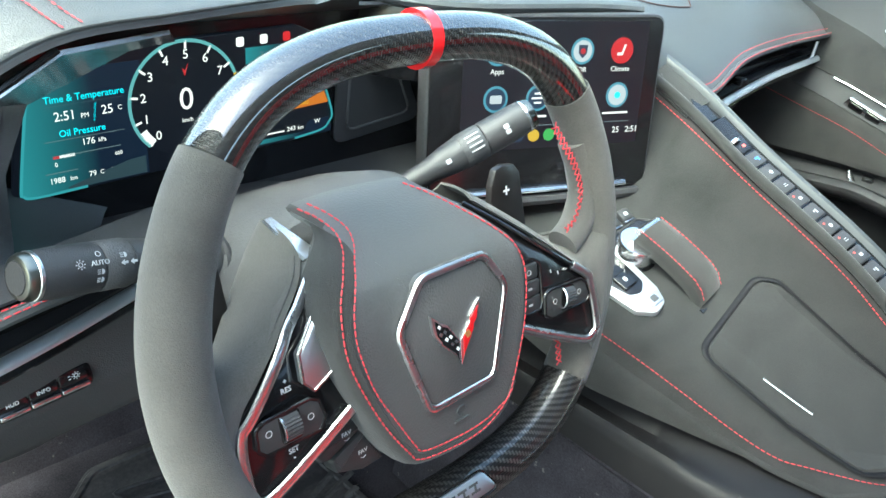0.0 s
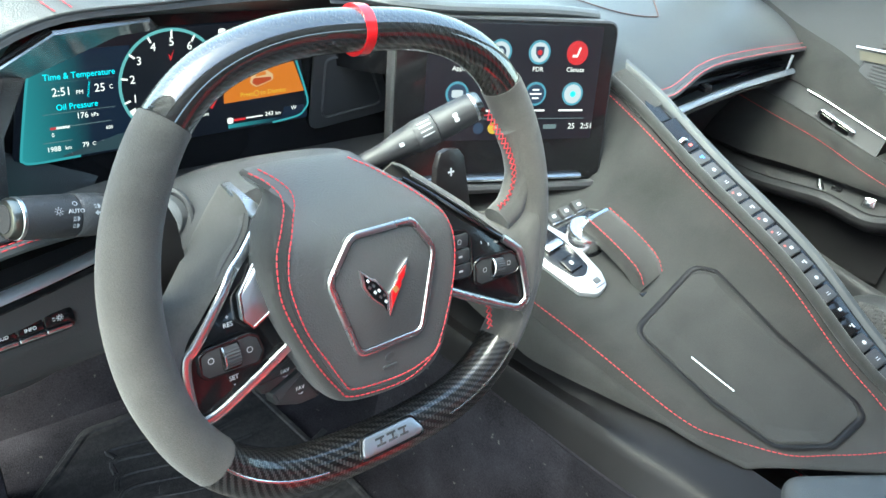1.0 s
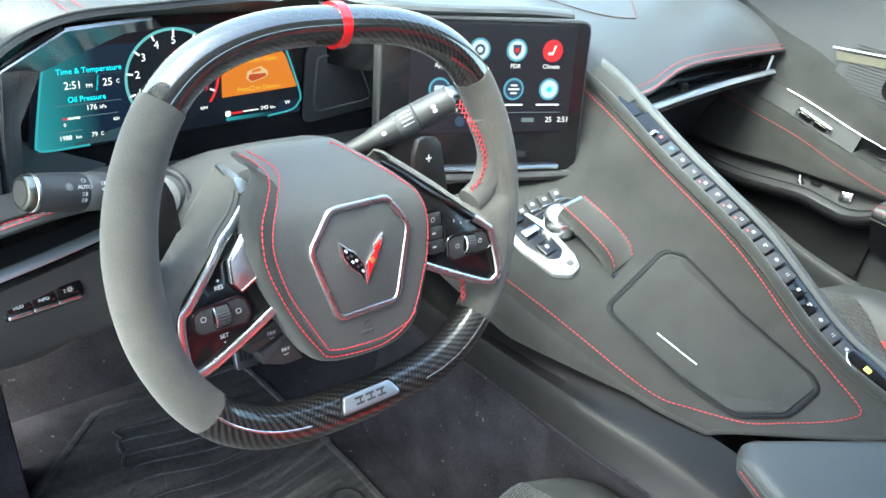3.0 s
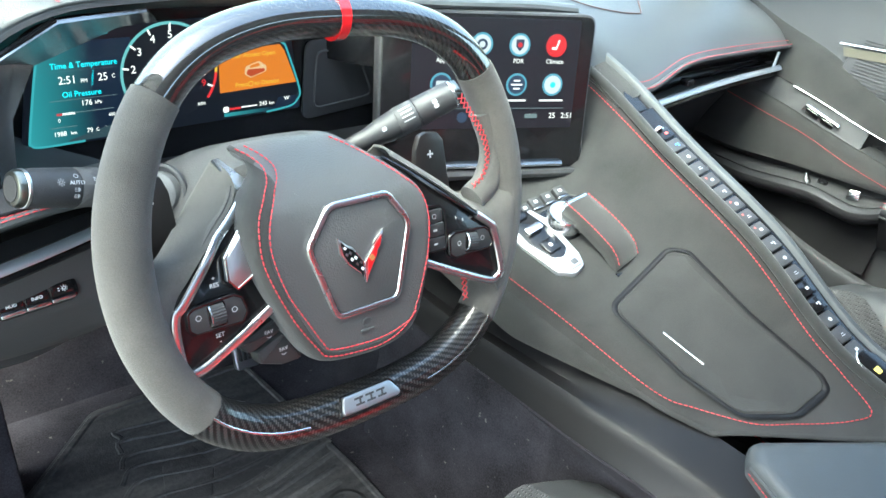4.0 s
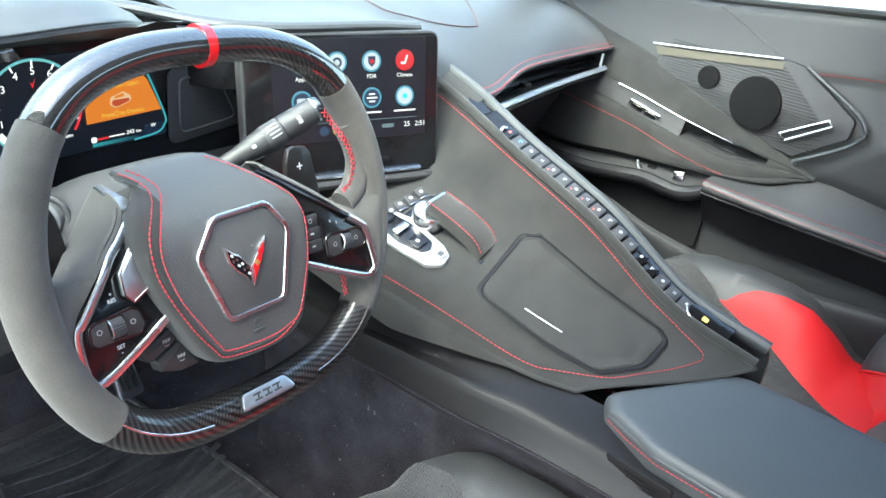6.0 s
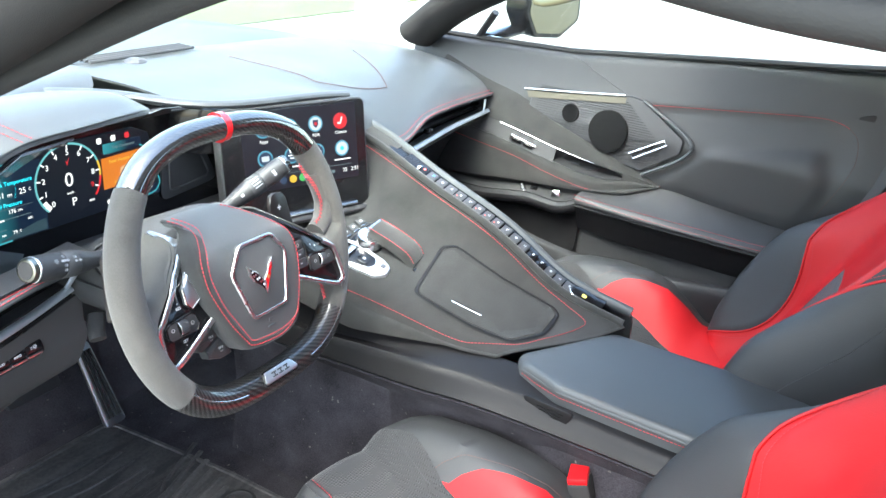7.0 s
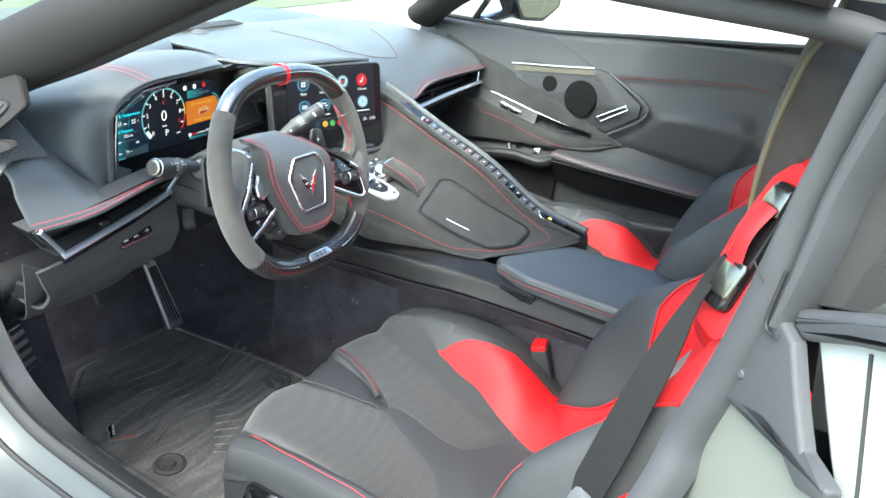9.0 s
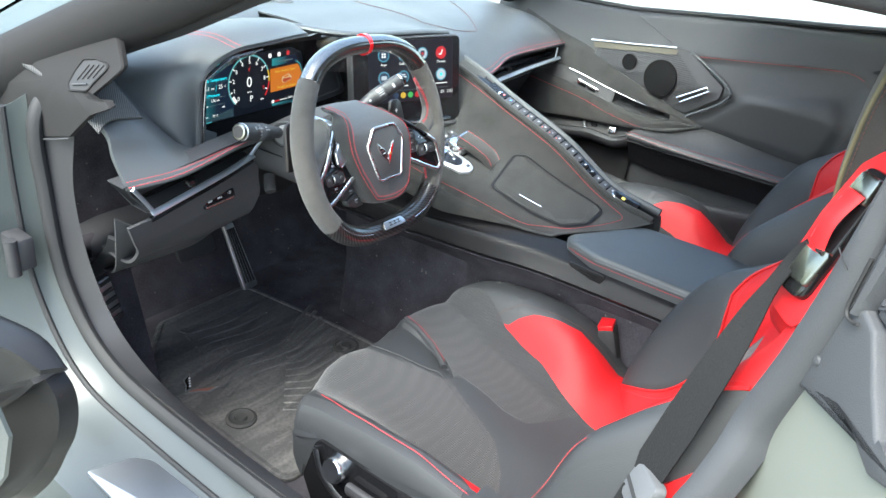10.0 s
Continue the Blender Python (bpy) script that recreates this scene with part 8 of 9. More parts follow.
# Cushion: seam lines of the plan, given as (y, x from the seat's middle).
def along(table, y):
    """A smooth value at y from rows that fall in y."""
    if y >= table[0][0]:
        return table[0][1]
    for (a, p), (b, q) in zip(table, table[1:]):
        if y >= b:
            return p + (q - p) * (a - y) / (a - b)
    return table[-1][1]


OUTER_SEAM = [(0.0, -0.205), (-0.08, -0.218), (-0.11, -0.212), (-0.18, -0.208), (-0.25, -0.206), (-0.31, -0.198), (-0.40, -0.190), (-0.60, -0.180)]
OUTER_RED = [(0.0, -0.205), (-0.08, -0.218), (-0.11, -0.212), (-0.18, -0.208), (-0.25, -0.206), (-0.295, -0.200), (-0.33, -0.219), (-0.36, -0.234), (-0.40, -0.243), (-0.60, -0.243)]
TONGUE_L = [(0.0, -0.050), (-0.017, -0.045), (-0.079, -0.023), (-0.145, -0.007), (-0.160, 0.002), (-0.203, -0.015), (-0.267, -0.035), (-0.305, -0.051), (-0.349, -0.091), (-0.377, -0.140), (-0.405, -0.185), (-0.60, -0.178)]
TONGUE_R = [(0.0, 0.075), (-0.020, 0.073), (-0.059, 0.065), (-0.107, 0.048), (-0.145, 0.027), (-0.160, 0.014), (-0.175, 0.026), (-0.233, 0.028), (-0.289, 0.022), (-0.315, 0.028), (-0.336, 0.048), (-0.363, 0.100), (-0.380, 0.108), (-0.60, 0.070)]
INNER_SEAM = [(0.0, 0.212), (-0.052, 0.207), (-0.10, 0.190), (-0.156, 0.168), (-0.211, 0.157), (-0.262, 0.150), (-0.334, 0.127), (-0.398, 0.110), (-0.60, 0.080)]
INNER_RED = [(0.0, 0.212), (-0.052, 0.207), (-0.10, 0.190), (-0.156, 0.168), (-0.170, 0.180), (-0.198, 0.194), (-0.266, 0.205), (-0.336, 0.219), (-0.40, 0.232), (-0.60, 0.232)]
CENTRE_Z = [(0.0, 0.408), (-0.05, 0.406), (-0.10, 0.400), (-0.16, 0.392), (-0.25, 0.375), (-0.33, 0.357), (-0.40, 0.348), (-0.50, 0.340), (-0.60, 0.340)]
OUTER_Z = [(0.0, 0.408), (-0.05, 0.420), (-0.08, 0.428), (-0.12, 0.439), (-0.20, 0.448), (-0.30, 0.452), (-0.40, 0.440), (-0.50, 0.420), (-0.60, 0.41)]
INNER_Z = [(0.0, 0.412), (-0.05, 0.430), (-0.08, 0.446), (-0.12, 0.460), (-0.20, 0.470), (-0.27, 0.468), (-0.32, 0.456), (-0.36, 0.428), (-0.40, 0.392), (-0.50, 0.365), (-0.60, 0.36)]
FRONT_Y = [(-0.28, -0.080), (-0.22, -0.056), (-0.18, -0.034), (-0.14, -0.018), (-0.09, -0.010), (-0.045, -0.020), (0.0, -0.018), (0.05, -0.004), (0.10, -0.008), (0.15, -0.018), (0.21, -0.038), (0.25, -0.070), (0.28, -0.105)]


def cush_front(x):
    return along([(-a, b) for a, b in FRONT_Y], -x)


def ease(t):
    t = max(0.0, min(1.0, t))
    return t * t * (3 - 2 * t)


def cush_z(x, y, puff=0.0):
    """Height of the cushion: a hollow middle between two bolsters."""
    c, o, n = along(CENTRE_Z, y), along(OUTER_Z, y), along(INNER_Z, y)
    a, b = along(OUTER_SEAM, y) + 0.045, along(INNER_SEAM, y) - 0.03
    if x < a:
        c += (o - c) * ease((a - x) / (a + 0.238))
    elif x > b:
        c += (n - c) * ease((x - b) / (0.212 - b))
    return c + puff


BANDS = [("outer", None, OUTER_RED, 8), ("red_outer", OUTER_RED, OUTER_SEAM, 4), ("lobe_outer", OUTER_SEAM, TONGUE_L, 14), ("channel", TONGUE_L, TONGUE_R, 8), ("lobe_inner", TONGUE_R, INNER_SEAM, 14), ("red_inner", INNER_SEAM, INNER_RED, 6), ("inner", INNER_RED, None, 8)]
cush, band_of = [], []
ys_ = [-0.58 + 0.012 * k for k in range(49)]
for iy in range(len(ys_) + 6):
    row = []
    back_y = ys_[min(iy, len(ys_) - 1)]
    for name_, lo, hi, n in BANDS:
        for k in range(n + 1):
            f = k / n
            side_drop, dip = 0.0, 0.0
            if lo is None:
                e_ = along(hi, back_y)
                x = -0.236 + (e_ + 0.236) * ease((f - 0.5) / 0.5) if f >= 0.5 else -0.236 - 0.026 * math.sin(math.pi / 2 * min(1.0, (0.5 - f) / 0.25))
                side_drop = 0.0 if f >= 0.5 else 0.018 * (1 - math.cos(math.pi / 2 * min(1.0, (0.5 - f) / 0.25))) + max(0.0, 0.25 - f) * 0.22
            elif hi is None:
                e_ = along(lo, back_y)
                x = e_ + (0.246 - e_) * ease(f / 0.5) if f <= 0.5 else 0.246 + 0.028 * math.sin(math.pi / 2 * min(1.0, (f - 0.5) / 0.25))
                side_drop = 0.0 if f <= 0.5 else 0.020 * (1 - math.cos(math.pi / 2 * min(1.0, (f - 0.5) / 0.25))) + max(0.0, f - 0.75) * 0.36
            else:
                p, q = along(lo, back_y), along(hi, back_y)
                x = p + (q - p) * f
                dip = 0.0045 * math.sin(math.pi * f) * min(1.0, (q - p) / 0.08)
                if name_ == "channel":
                    deep_ = 0.012 * ease((back_y + 0.175) / 0.05)
                    dip = dip * 0.3 - deep_ * (min(f * 1.15, 1.0) if f < 1 else 0.0)
            yf = cush_front(x)
            back = -0.58
            y = back + (yf - 0.022 - back) * min(iy, len(ys_) - 1) / (len(ys_) - 1)
            z = cush_z(x, y, dip) - side_drop
            roll = iy - (len(ys_) - 1)
            if roll > 0:
                dy, dz = ((0.011, 0.003), (0.019, 0.011), (0.022, 0.026), (0.020, 0.050), (0.012, 0.085), (0.0, 0.115))[roll - 1]
                y, z = y + dy, z - dz * (1 if side_drop < 0.03 else 0.6)
            row.append(V(SC + x, y, z))
            if iy == 0:
                band_of.append(name_)
    cush.append(row)
LOOKS = {"outer": ("bolster", LEATHER_SOFT, "dark leather bolster"), "inner": ("bolster", LEATHER_SOFT, "dark leather bolster"), "red_outer": ("side_panel", RED, "red leather side panel"), "red_inner": ("side_panel", RED, "red leather side panel"), "lobe_outer": ("cushion", PERF, "perforated dark cushion lobe"), "lobe_inner": ("cushion", PERF, "perforated dark cushion lobe"), "channel": ("centre_channel", LEATHER_SOFT, "smooth grey tongue and centre channel")}
for k, bm in patches(cush, lambda i, j: band_of[j] if band_of[j] == band_of[j + 1] else None, 0.004).items():
    bmesh.ops.remove_doubles(bm, verts=bm.verts[:], dist=1e-5)
    part(LOOKS[k][0], bm, LOOKS[k][1], seat, LOOKS[k][2])


def cush_line(table, y0, y1, up, dx_=0.0, n=40):
    """A line on the cushion along a seam."""
    return [V(SC + along(table, y) + dx_, y, cush_z(along(table, y) + dx_, y) + up) for y in [y0 + (y1 - y0) * k / n for k in range(n + 1)]]


for table, y0, y1 in ((OUTER_SEAM, -0.075, -0.50), (TONGUE_L, -0.035, -0.40), (TONGUE_R, -0.16, -0.375), (INNER_SEAM, -0.065, -0.165)):
    part("seam", tube(cush_line(table, y0, y1, 0.0004), 0.0011, 0.0009, 6), BLACK, seat)
part("tongue_roll", tube(cush_line(TONGUE_R, -0.020, -0.156, -0.002, 0.003), 0.0062, 0.0058, 8), LEATHER_SOFT, seat, "padded edge beside the tongue")
part("tongue_stitching", stitches(cush_line(TONGUE_R, -0.024, -0.152, 0.0038, 0.006), r=0.0005), THREAD, seat, "red stitching")
part("panel_stitching", stitches(cush_line(INNER_RED, -0.165, -0.47, 0.0012, 0.004), r=0.0006), DULL_THREAD, seat, "dull red stitching")
part("bolster_stitching", stitches([V(SC + x, y, cush_z(x, y) + 0.0012) for x, y in [tuple(q)[:2] for q in cr([V(-0.217, -0.088, 0), V(-0.226, -0.110, 0), V(-0.236, -0.165, 0), V(-0.240, -0.24, 0), V(-0.242, -0.313, 0), V(-0.246, -0.36, 0), V(-0.248, -0.42, 0)], 6)]], r=0.0008), THREAD, seat, "red stitching")
part("under_cushion", prism(rounded([(SC - 0.235, -0.10), (SC - 0.15, -0.045), (SC + 0.16, -0.045), (SC + 0.245, -0.13), (SC + 0.245, -0.58), (SC - 0.235, -0.58)], 0.02), Matrix.Translation((0, 0, 0.27)), 0.06, 0.01), BLACK, seat, "black cushion pan")
# Base and rails.
part("base", prism(rounded([(SC - 0.22, -0.08), (SC + 0.22, -0.08), (SC + 0.23, -0.60), (SC - 0.23, -0.60)], 0.03), Matrix.Translation((0, 0, 0.19)), 0.10, 0.01), BLACK, seat, "black plastic seat base")
side = part("side_shield", prism(rounded([(-0.10, 0.30), (-0.13, 0.392), (-0.40, 0.39), (-0.62, 0.36), (-0.62, 0.215), (-0.14, 0.215)], 0.02), axes((SC - 0.238, 0, 0), (0, 1, 0), (0, 0, 1), (1, 0, 0)) @ Matrix.Translation((0, 0, -0.03)), 0.03, 0.006), GLOSS, seat, "gloss black side shield")
part("trim_blade", tube(cr([(SC - 0.272, -0.130, 0.375), (SC - 0.276, -0.155, 0.330), (SC - 0.276, -0.22, 0.300), (SC - 0.274, -0.30, 0.293)], 6), 0.003, 0.009, 8, up=(0, 0, 1)), CHROME, side, "bright curved trim blade")
part("knob", lathe([(0.021, 0), (0.021, 0.014), (0.018, 0.018), (0.0, 0.017)], facing((SC - 0.268, -0.178, 0.362), (-1, 0.1, 0.25), (0, 1, 0)), 24), CHROME, side, "bright lumbar knob")
part("adjuster", box((SC - 0.277, -0.235, 0.347), (0.014, 0.065, 0.02), 0.006), BLACK, side, "seat adjuster")
part("adjuster", box((SC - 0.277, -0.295, 0.352), (0.014, 0.02, 0.055), 0.006), BLACK, side, "seat adjuster")

# Backrest: rows from the foot up, points from outboard to inboard; depth runs square to the lean.
LEAN_B = V(0, -0.50, 0.866)
FRONT = V(0, 0.866, 0.50)
BO = V(SC, -0.485, 0.335)


def brow(h, w, bd, cd, bw=0.075, back=None):
    """At height h: half width w, bolsters bd proud, centre cd proud, edges back behind."""
    e = -0.06 if back is None else back
    pts = [(-w + 0.014, e - 0.02), (-w, e + (bd - e) * 0.35), (-w + 0.008, bd - 0.022), (-w + bw * 0.42, bd), (-w + bw * 0.85, bd * 0.72 + cd * 0.28), (-w + bw * 1.3, cd + 0.010), (-max(0.02, w - bw * 2.0), cd), (-0.04, cd), (0.0, cd)]
    near = 0.62 + 0.38 * max(0.0, min(1.0, (h - 0.18) / 0.25))
    row = [BO + LEAN_B * h + FRONT * (d * near if d > 0.03 else d) + V(x, 0, 0) for x, d in pts]
    return row + [BO + LEAN_B * h + FRONT * d + V(-x, 0, 0) for x, d in pts[-2::-1]]


back_rows = smooth_grid([
    brow(-0.03, 0.22, 0.050, 0.02), brow(0.03, 0.245, 0.093, 0.02), brow(0.10, 0.262, 0.115, 0.015), brow(0.18, 0.272, 0.128, 0.012), brow(0.27, 0.272, 0.1275, 0.018), brow(0.33, 0.268, 0.105, 0.02, 0.075, -0.06), brow(0.385, 0.260, 0.082, 0.022, 0.07, -0.06), brow(0.46, 0.250, 0.066, 0.025, 0.065, -0.05), brow(0.53, 0.242, 0.064, 0.035, 0.06, -0.03), brow(0.58, 0.228, 0.076, 0.05, 0.055, -0.01), brow(0.625, 0.204, 0.092, 0.07, 0.05, 0.01), brow(0.655, 0.165, 0.102, 0.085, 0.04, 0.03), brow(0.675, 0.12, 0.104, 0.09, 0.03, 0.05)], 8)


def brule(i, j):
    u, v = min(j, 127 - j), i
    if u < 44 and u >= 21 and v < 16:
        return "shell"
    if u < 10 and v < 62:
        return "flank_l" if j < 64 else "flank_r"
    if u < 21 and v < 62:
        return "wing_l" if j < 64 else "wing_r"
    if u < 44 or v > 38:
        return "shell"
    return "centre"


def back_at(u, v, lift, right):
    """A point on the backrest at control place u across and v up."""
    i, j = v * 8, (128 - u * 8 if right else u * 8)
    i0, j0 = max(0, min(len(back_rows) - 2, int(i))), max(0, min(127, int(j)))
    a = back_rows[i0][j0].lerp(back_rows[i0 + 1][j0], i - i0)
    b = back_rows[i0][j0 + 1].lerp(back_rows[i0 + 1][j0 + 1], i - i0)
    du = back_rows[i0][j0 + 1] - back_rows[i0][j0]
    dv = back_rows[i0 + 1][j0] - back_rows[i0][j0]
    n_ = -du.cross(dv).normalized()
    return a.lerp(b, j - j0) + n_ * lift


names = {"head": ("head_restraint", LEATHER, "dark leather head restraint"), "oval_l": ("bolster", LEATHER_SOFT, "dark leather bolster"), "oval_r": ("bolster", LEATHER_SOFT, "dark leather bolster"), "flank_l": ("wing_side", RED, "red leather wing side"), "flank_r": ("flank", LEATHER_SOFT, "dark leather flank"), "wing_l": ("wing", RED, "red leather wing"), "wing_r": ("wing", LEATHER_SOFT, "dark leather wing"), "shell": ("back_shell", RED, "red leather back side"), "centre": ("backrest", PERF, "perforated dark backrest")}
for k, bm in patches(back_rows, brule, 0.005).items():
    part(names[k][0], bm, names[k][1], seat, names[k][2])
part("back_cover", thicken(loft([[r[0], r[0].lerp(r[-1], 0.5) - FRONT * 0.02, r[-1]] for r in back_rows[::2]]), 0.006), PLASTIC, seat, "dark plastic back cover")
OLIVE = mat("olive_piping", (0.11, 0.095, 0.05), 0.7, vary=0.1)
for right in (False, True):
    ring = [(1.25 + (3.55 - 0.7 * math.sin(a_)) * math.cos(a_), 3.1 + 2.6 * math.sin(a_)) for a_ in [-math.pi / 2 + math.pi * k / 36 for k in range(23)]] + [tuple(q)[:2] for q in cr([V(4.0, 4.45, 0), V(3.55, 5.1, 0), V(3.1, 5.9, 0), V(2.6, 6.7, 0), V(2.0, 7.35, 0), V(1.3, 7.6, 0)], 4)] + [(1.15, 7.2 - 6.3 * k / 16) for k in range(17)]
    rows = [[back_at(2.2 + (u - 2.2) * q, 3.0 + (v - 3.0) * q, 0.0002 if k == 0 else 0.0022, right) for u, v in ring] for k, q in enumerate((1.0, 0.985, 0.93, 0.86, 0.78, 0.68, 0.56, 0.44, 0.3, 0.16, 0.03))]
    part("bolster", loft(rows, True, True), LEATHER_SOFT, seat, "dark leather bolster")
    rim_o = [back_at(u, v, 0.0012, right) for u, v in ring[1:40]]
    part("bolster_piping", tube(rim_o, 0.0025, 0.0022, 8, up=FRONT), RED, seat, "red piping round the bolster")
    part("stitching", stitches([back_at(u + 0.22, v, 0.0015, right) for u, v in ring[5:40]], up=FRONT, r=0.0007), THREAD, seat, "red stitching")
part("crest_stitching", stitches([back_at(2.55, 0.4 + 0.1 * k, 0.0045, False) for k in range(40)], up=FRONT, r=0.0007), THREAD, seat, "red stitching")
HEAD = [(0.57, 0.095, 0.088), (0.61, 0.122, 0.113), (0.65, 0.128, 0.141), (0.704, 0.127, 0.170), (0.75, 0.118, 0.189), (0.783, 0.098, 0.200), (0.803, 0.060, 0.196)]
def head_row(h, w, d):
    pts = [(-w + 0.012, d - 0.088), (-w, d - 0.075), (-w - 0.002, d - 0.04), (-w, d - 0.008), (-w + 0.006, d), (-w + 0.03, d + 0.006), (-w * 0.4, d + 0.012), (0, d + 0.014)]
    return [tuple(BO + LEAN_B * h + FRONT * q + V(x, 0, 0)) for x, q in pts] + [tuple(BO + LEAN_B * h + FRONT * q + V(-x, 0, 0)) for x, q in pts[-2::-1]]
head = smooth_grid([head_row(*h) for h in HEAD], 4)
part("head_restraint", loft(head, True, True), HEAD_SUEDE, seat, "dark leather head restraint")
for j, jj in ((14, 12), (42, 44)):
    part("head_piping", tube([r[j] for r in head[2:-1]], 0.0026, 0.0026, 8, up=FRONT), OLIVE, seat, "olive edge piping")
    part("head_stitching", stitches([r[jj] + V(-0.001 if j < 28 else 0.001, 0, 0) for r in head[2:-2]], up=(1, 0, 0), r=0.0006), DULL_THREAD, seat, "dull red stitching")
# Belt pass-through in the shoulder: black recess, bright bezels.
for s in (-1, 1):
    c = BO + LEAN_B * 0.626 + V(s * 0.196, 0, 0) + FRONT * 0.103
    zz = (FRONT * 0.75 + V(s * 0.66, 0, 0)).normalized()
    yy = (LEAN_B + V(-s * 0.30, 0, 0) + FRONT * 0.25)
    yy = (yy - zz * yy.dot(zz)).normalized()
    m = axes(c, yy.cross(zz), yy, zz)
    esc = part("belt_recess", prism(rounded([(-0.024, -0.058), (0.015, -0.058), (0.014, 0.078), (-0.018, 0.078)], 0.012), m @ Matrix.Translation((0, 0, -0.012)), 0.017, 0.004), GLOSS, seat, "gloss black belt recess")
    sh = rounded([(s * a_, b_) for a_, b_ in ((-0.034, -0.11), (0.040, -0.10), (0.050, 0.02), (0.044, 0.09), (0.022, 0.120), (-0.026, 0.11))], 0.02, 5)
    part("shoulder_pad", pillow(dense2(sh, 0.015), m @ Matrix.Translation((0, 0, -0.044)), 0.036, 0.026, 0.003), RED, seat, "red leather shoulder")
    part("bezel", prism(rounded([(-0.016, -0.044), (0.015, -0.044), (0.018, -0.004), (-0.014, -0.004)], 0.006), m @ Matrix.Translation((0, 0, 0.004)), 0.005, 0.002), DIM_CHROME, esc, "chrome bezel with a dark reflection in its tone")
    part("bezel", prism(rounded([(-0.016, 0.044), (0.013, 0.044), (0.013, 0.072), (-0.013, 0.072)], 0.006), m @ Matrix.Translation((0, 0, 0.004)), 0.006, 0.002), DIM_CHROME, esc, "chrome upper bezel with a dark reflection in its tone")
    part("strap", tube(cr([m @ V(-0.001, -0.010, 0.010), m @ V(-0.001, 0.02, 0.018), m @ V(0.0, 0.052, 0.012)], 4), 0.0130, 0.0035, 10, up=zz), RED, esc, "red leather strap")
    part("strap_edge", tube([m @ V(-0.013, -0.008, 0.011), m @ V(0.013, -0.008, 0.011)], 0.003, 0.003, 8, up=zz), CHROME, esc, "bright strap edge")
    part("strap_stitching", stitches([m @ V(-0.006 + 0.0, y, 0.0205 - 0.004 * abs(y - 0.02) / 0.03) for y in (0.0, 0.02, 0.045)], up=zz, r=0.0006), THREAD, esc)
seat_p = copy_thing(seat, Matrix.Translation((SC + 0.725, -0.25, 0.19)))
for ch in seat_p.children:
    if ch.name.startswith("wing") and ch.data.materials[0] == RED:
        ch.data = ch.data.copy()
        ch.data.materials[0] = LEATHER_SOFT
        ch["label"] = "dark leather wing"
seat_p["label"] = "matching empty passenger bucket seat in dark hide and red leather"

# ---- belt, floor things ----
buckle = thing("belt_buckle", (-0.082, -0.36, 0.25), "black seat belt buckle with red release beside the driver seat", "belt buckle")
bmx = facing((-0.083, -0.345, 0.458), V(-0.1, 0.30, 1), (1, 0.25, 0.05))
part("stem", tube([bmx @ V(0, 0, -0.16), bmx @ V(0, 0, -0.06)], 0.018, 0.008, 8, up=(0, 1, 0)), BLACK, buckle)
part("body", box((0, 0, -0.045), (0.060, 0.032, 0.092), 0.006, bmx), RUBBER, buckle)
part("release", box((0, 0.0, 0.0035), (0.056, 0.028, 0.011), 0.002, bmx), RED_LACQUER, buckle, "red release button")

belt = thing("seat_belt", (-0.56, -0.64, 0.62), "dark woven seat belt hanging from the seat shoulder", "seat belt")
bp = cr([(-0.536, -0.699, 0.927), (-0.540, -0.689, 0.913), (-0.556, -0.681, 0.893), (-0.574, -0.672, 0.862), (-0.592, -0.664, 0.822), (-0.607, -0.655, 0.780), (-0.622, -0.640, 0.71), (-0.630, -0.624, 0.64)], 6)
bw = []
for i, p in enumerate(bp):
    t = (bp[min(i + 1, len(bp) - 1)] - bp[max(i - 1, 0)]).normalized()
    k = min(1, i / 20)
    n_ = V(-0.1, 0.7, 0.7) * (1 - k) + V(-0.74, 0.36, 0.56) * k
    side = t.cross(n_).normalized()
    g = 0.50 - 0.14 * math.exp(-((i - 15) / 6) ** 2) + 0.44 * min(1, max(0, i - 15) / 20)
    bw.append([p - side * 0.0235 * g, p - side * 0.012 * g, p, p + side * 0.012 * g, p + side * 0.0235 * g])
part("webbing", thicken(loft(bw), 0.0016), WEB, belt, "dark woven webbing")
tm = facing(bp[-1] + V(-0.002, 0, -0.006), V(-0.62, 0.72, 0.30), (0.75, 0.65, 0.0))
grip_ = part("latch_grip", prism(rounded([(-0.036, -0.024), (0.030, -0.018), (0.034, 0.010), (0.012, 0.030), (-0.014, 0.030), (-0.030, 0.014)], 0.008), tm @ Matrix.Translation((0, 0.0, -0.007)), 0.014, 0.005), GREY_GRIP, belt, "grey plastic latch grip")
part("grip_slot", prism(rect(0.040, 0.006, 0.002), tm @ Matrix.Translation((-0.001, 0.010, 0.0068)) @ pose(0, 0, 0, 0, 0, -6), 0.0006), RUBBER, grip_)
part("latch_tongue", prism(rounded([(-0.014, -0.03), (0.014, -0.03), (0.014, 0.01), (-0.014, 0.01)], 0.004), tm @ Matrix.Translation((0.045, -0.01, -0.002)) @ pose(0, 0, 0, 0, 0, 90), 0.003, 0.0008), CHROME, belt, "bright latch tongue")
part("lower_webbing", thicken(loft([[bp[-1] + V(0, -0.02, -0.02), bp[-1] + V(0, 0.02, -0.02)], [V(-0.645, -0.60, 0.42), V(-0.645, -0.56, 0.42)], [V(-0.645, -0.60, 0.22), V(-0.645, -0.56, 0.22)]]), 0.0016), WEB, belt)

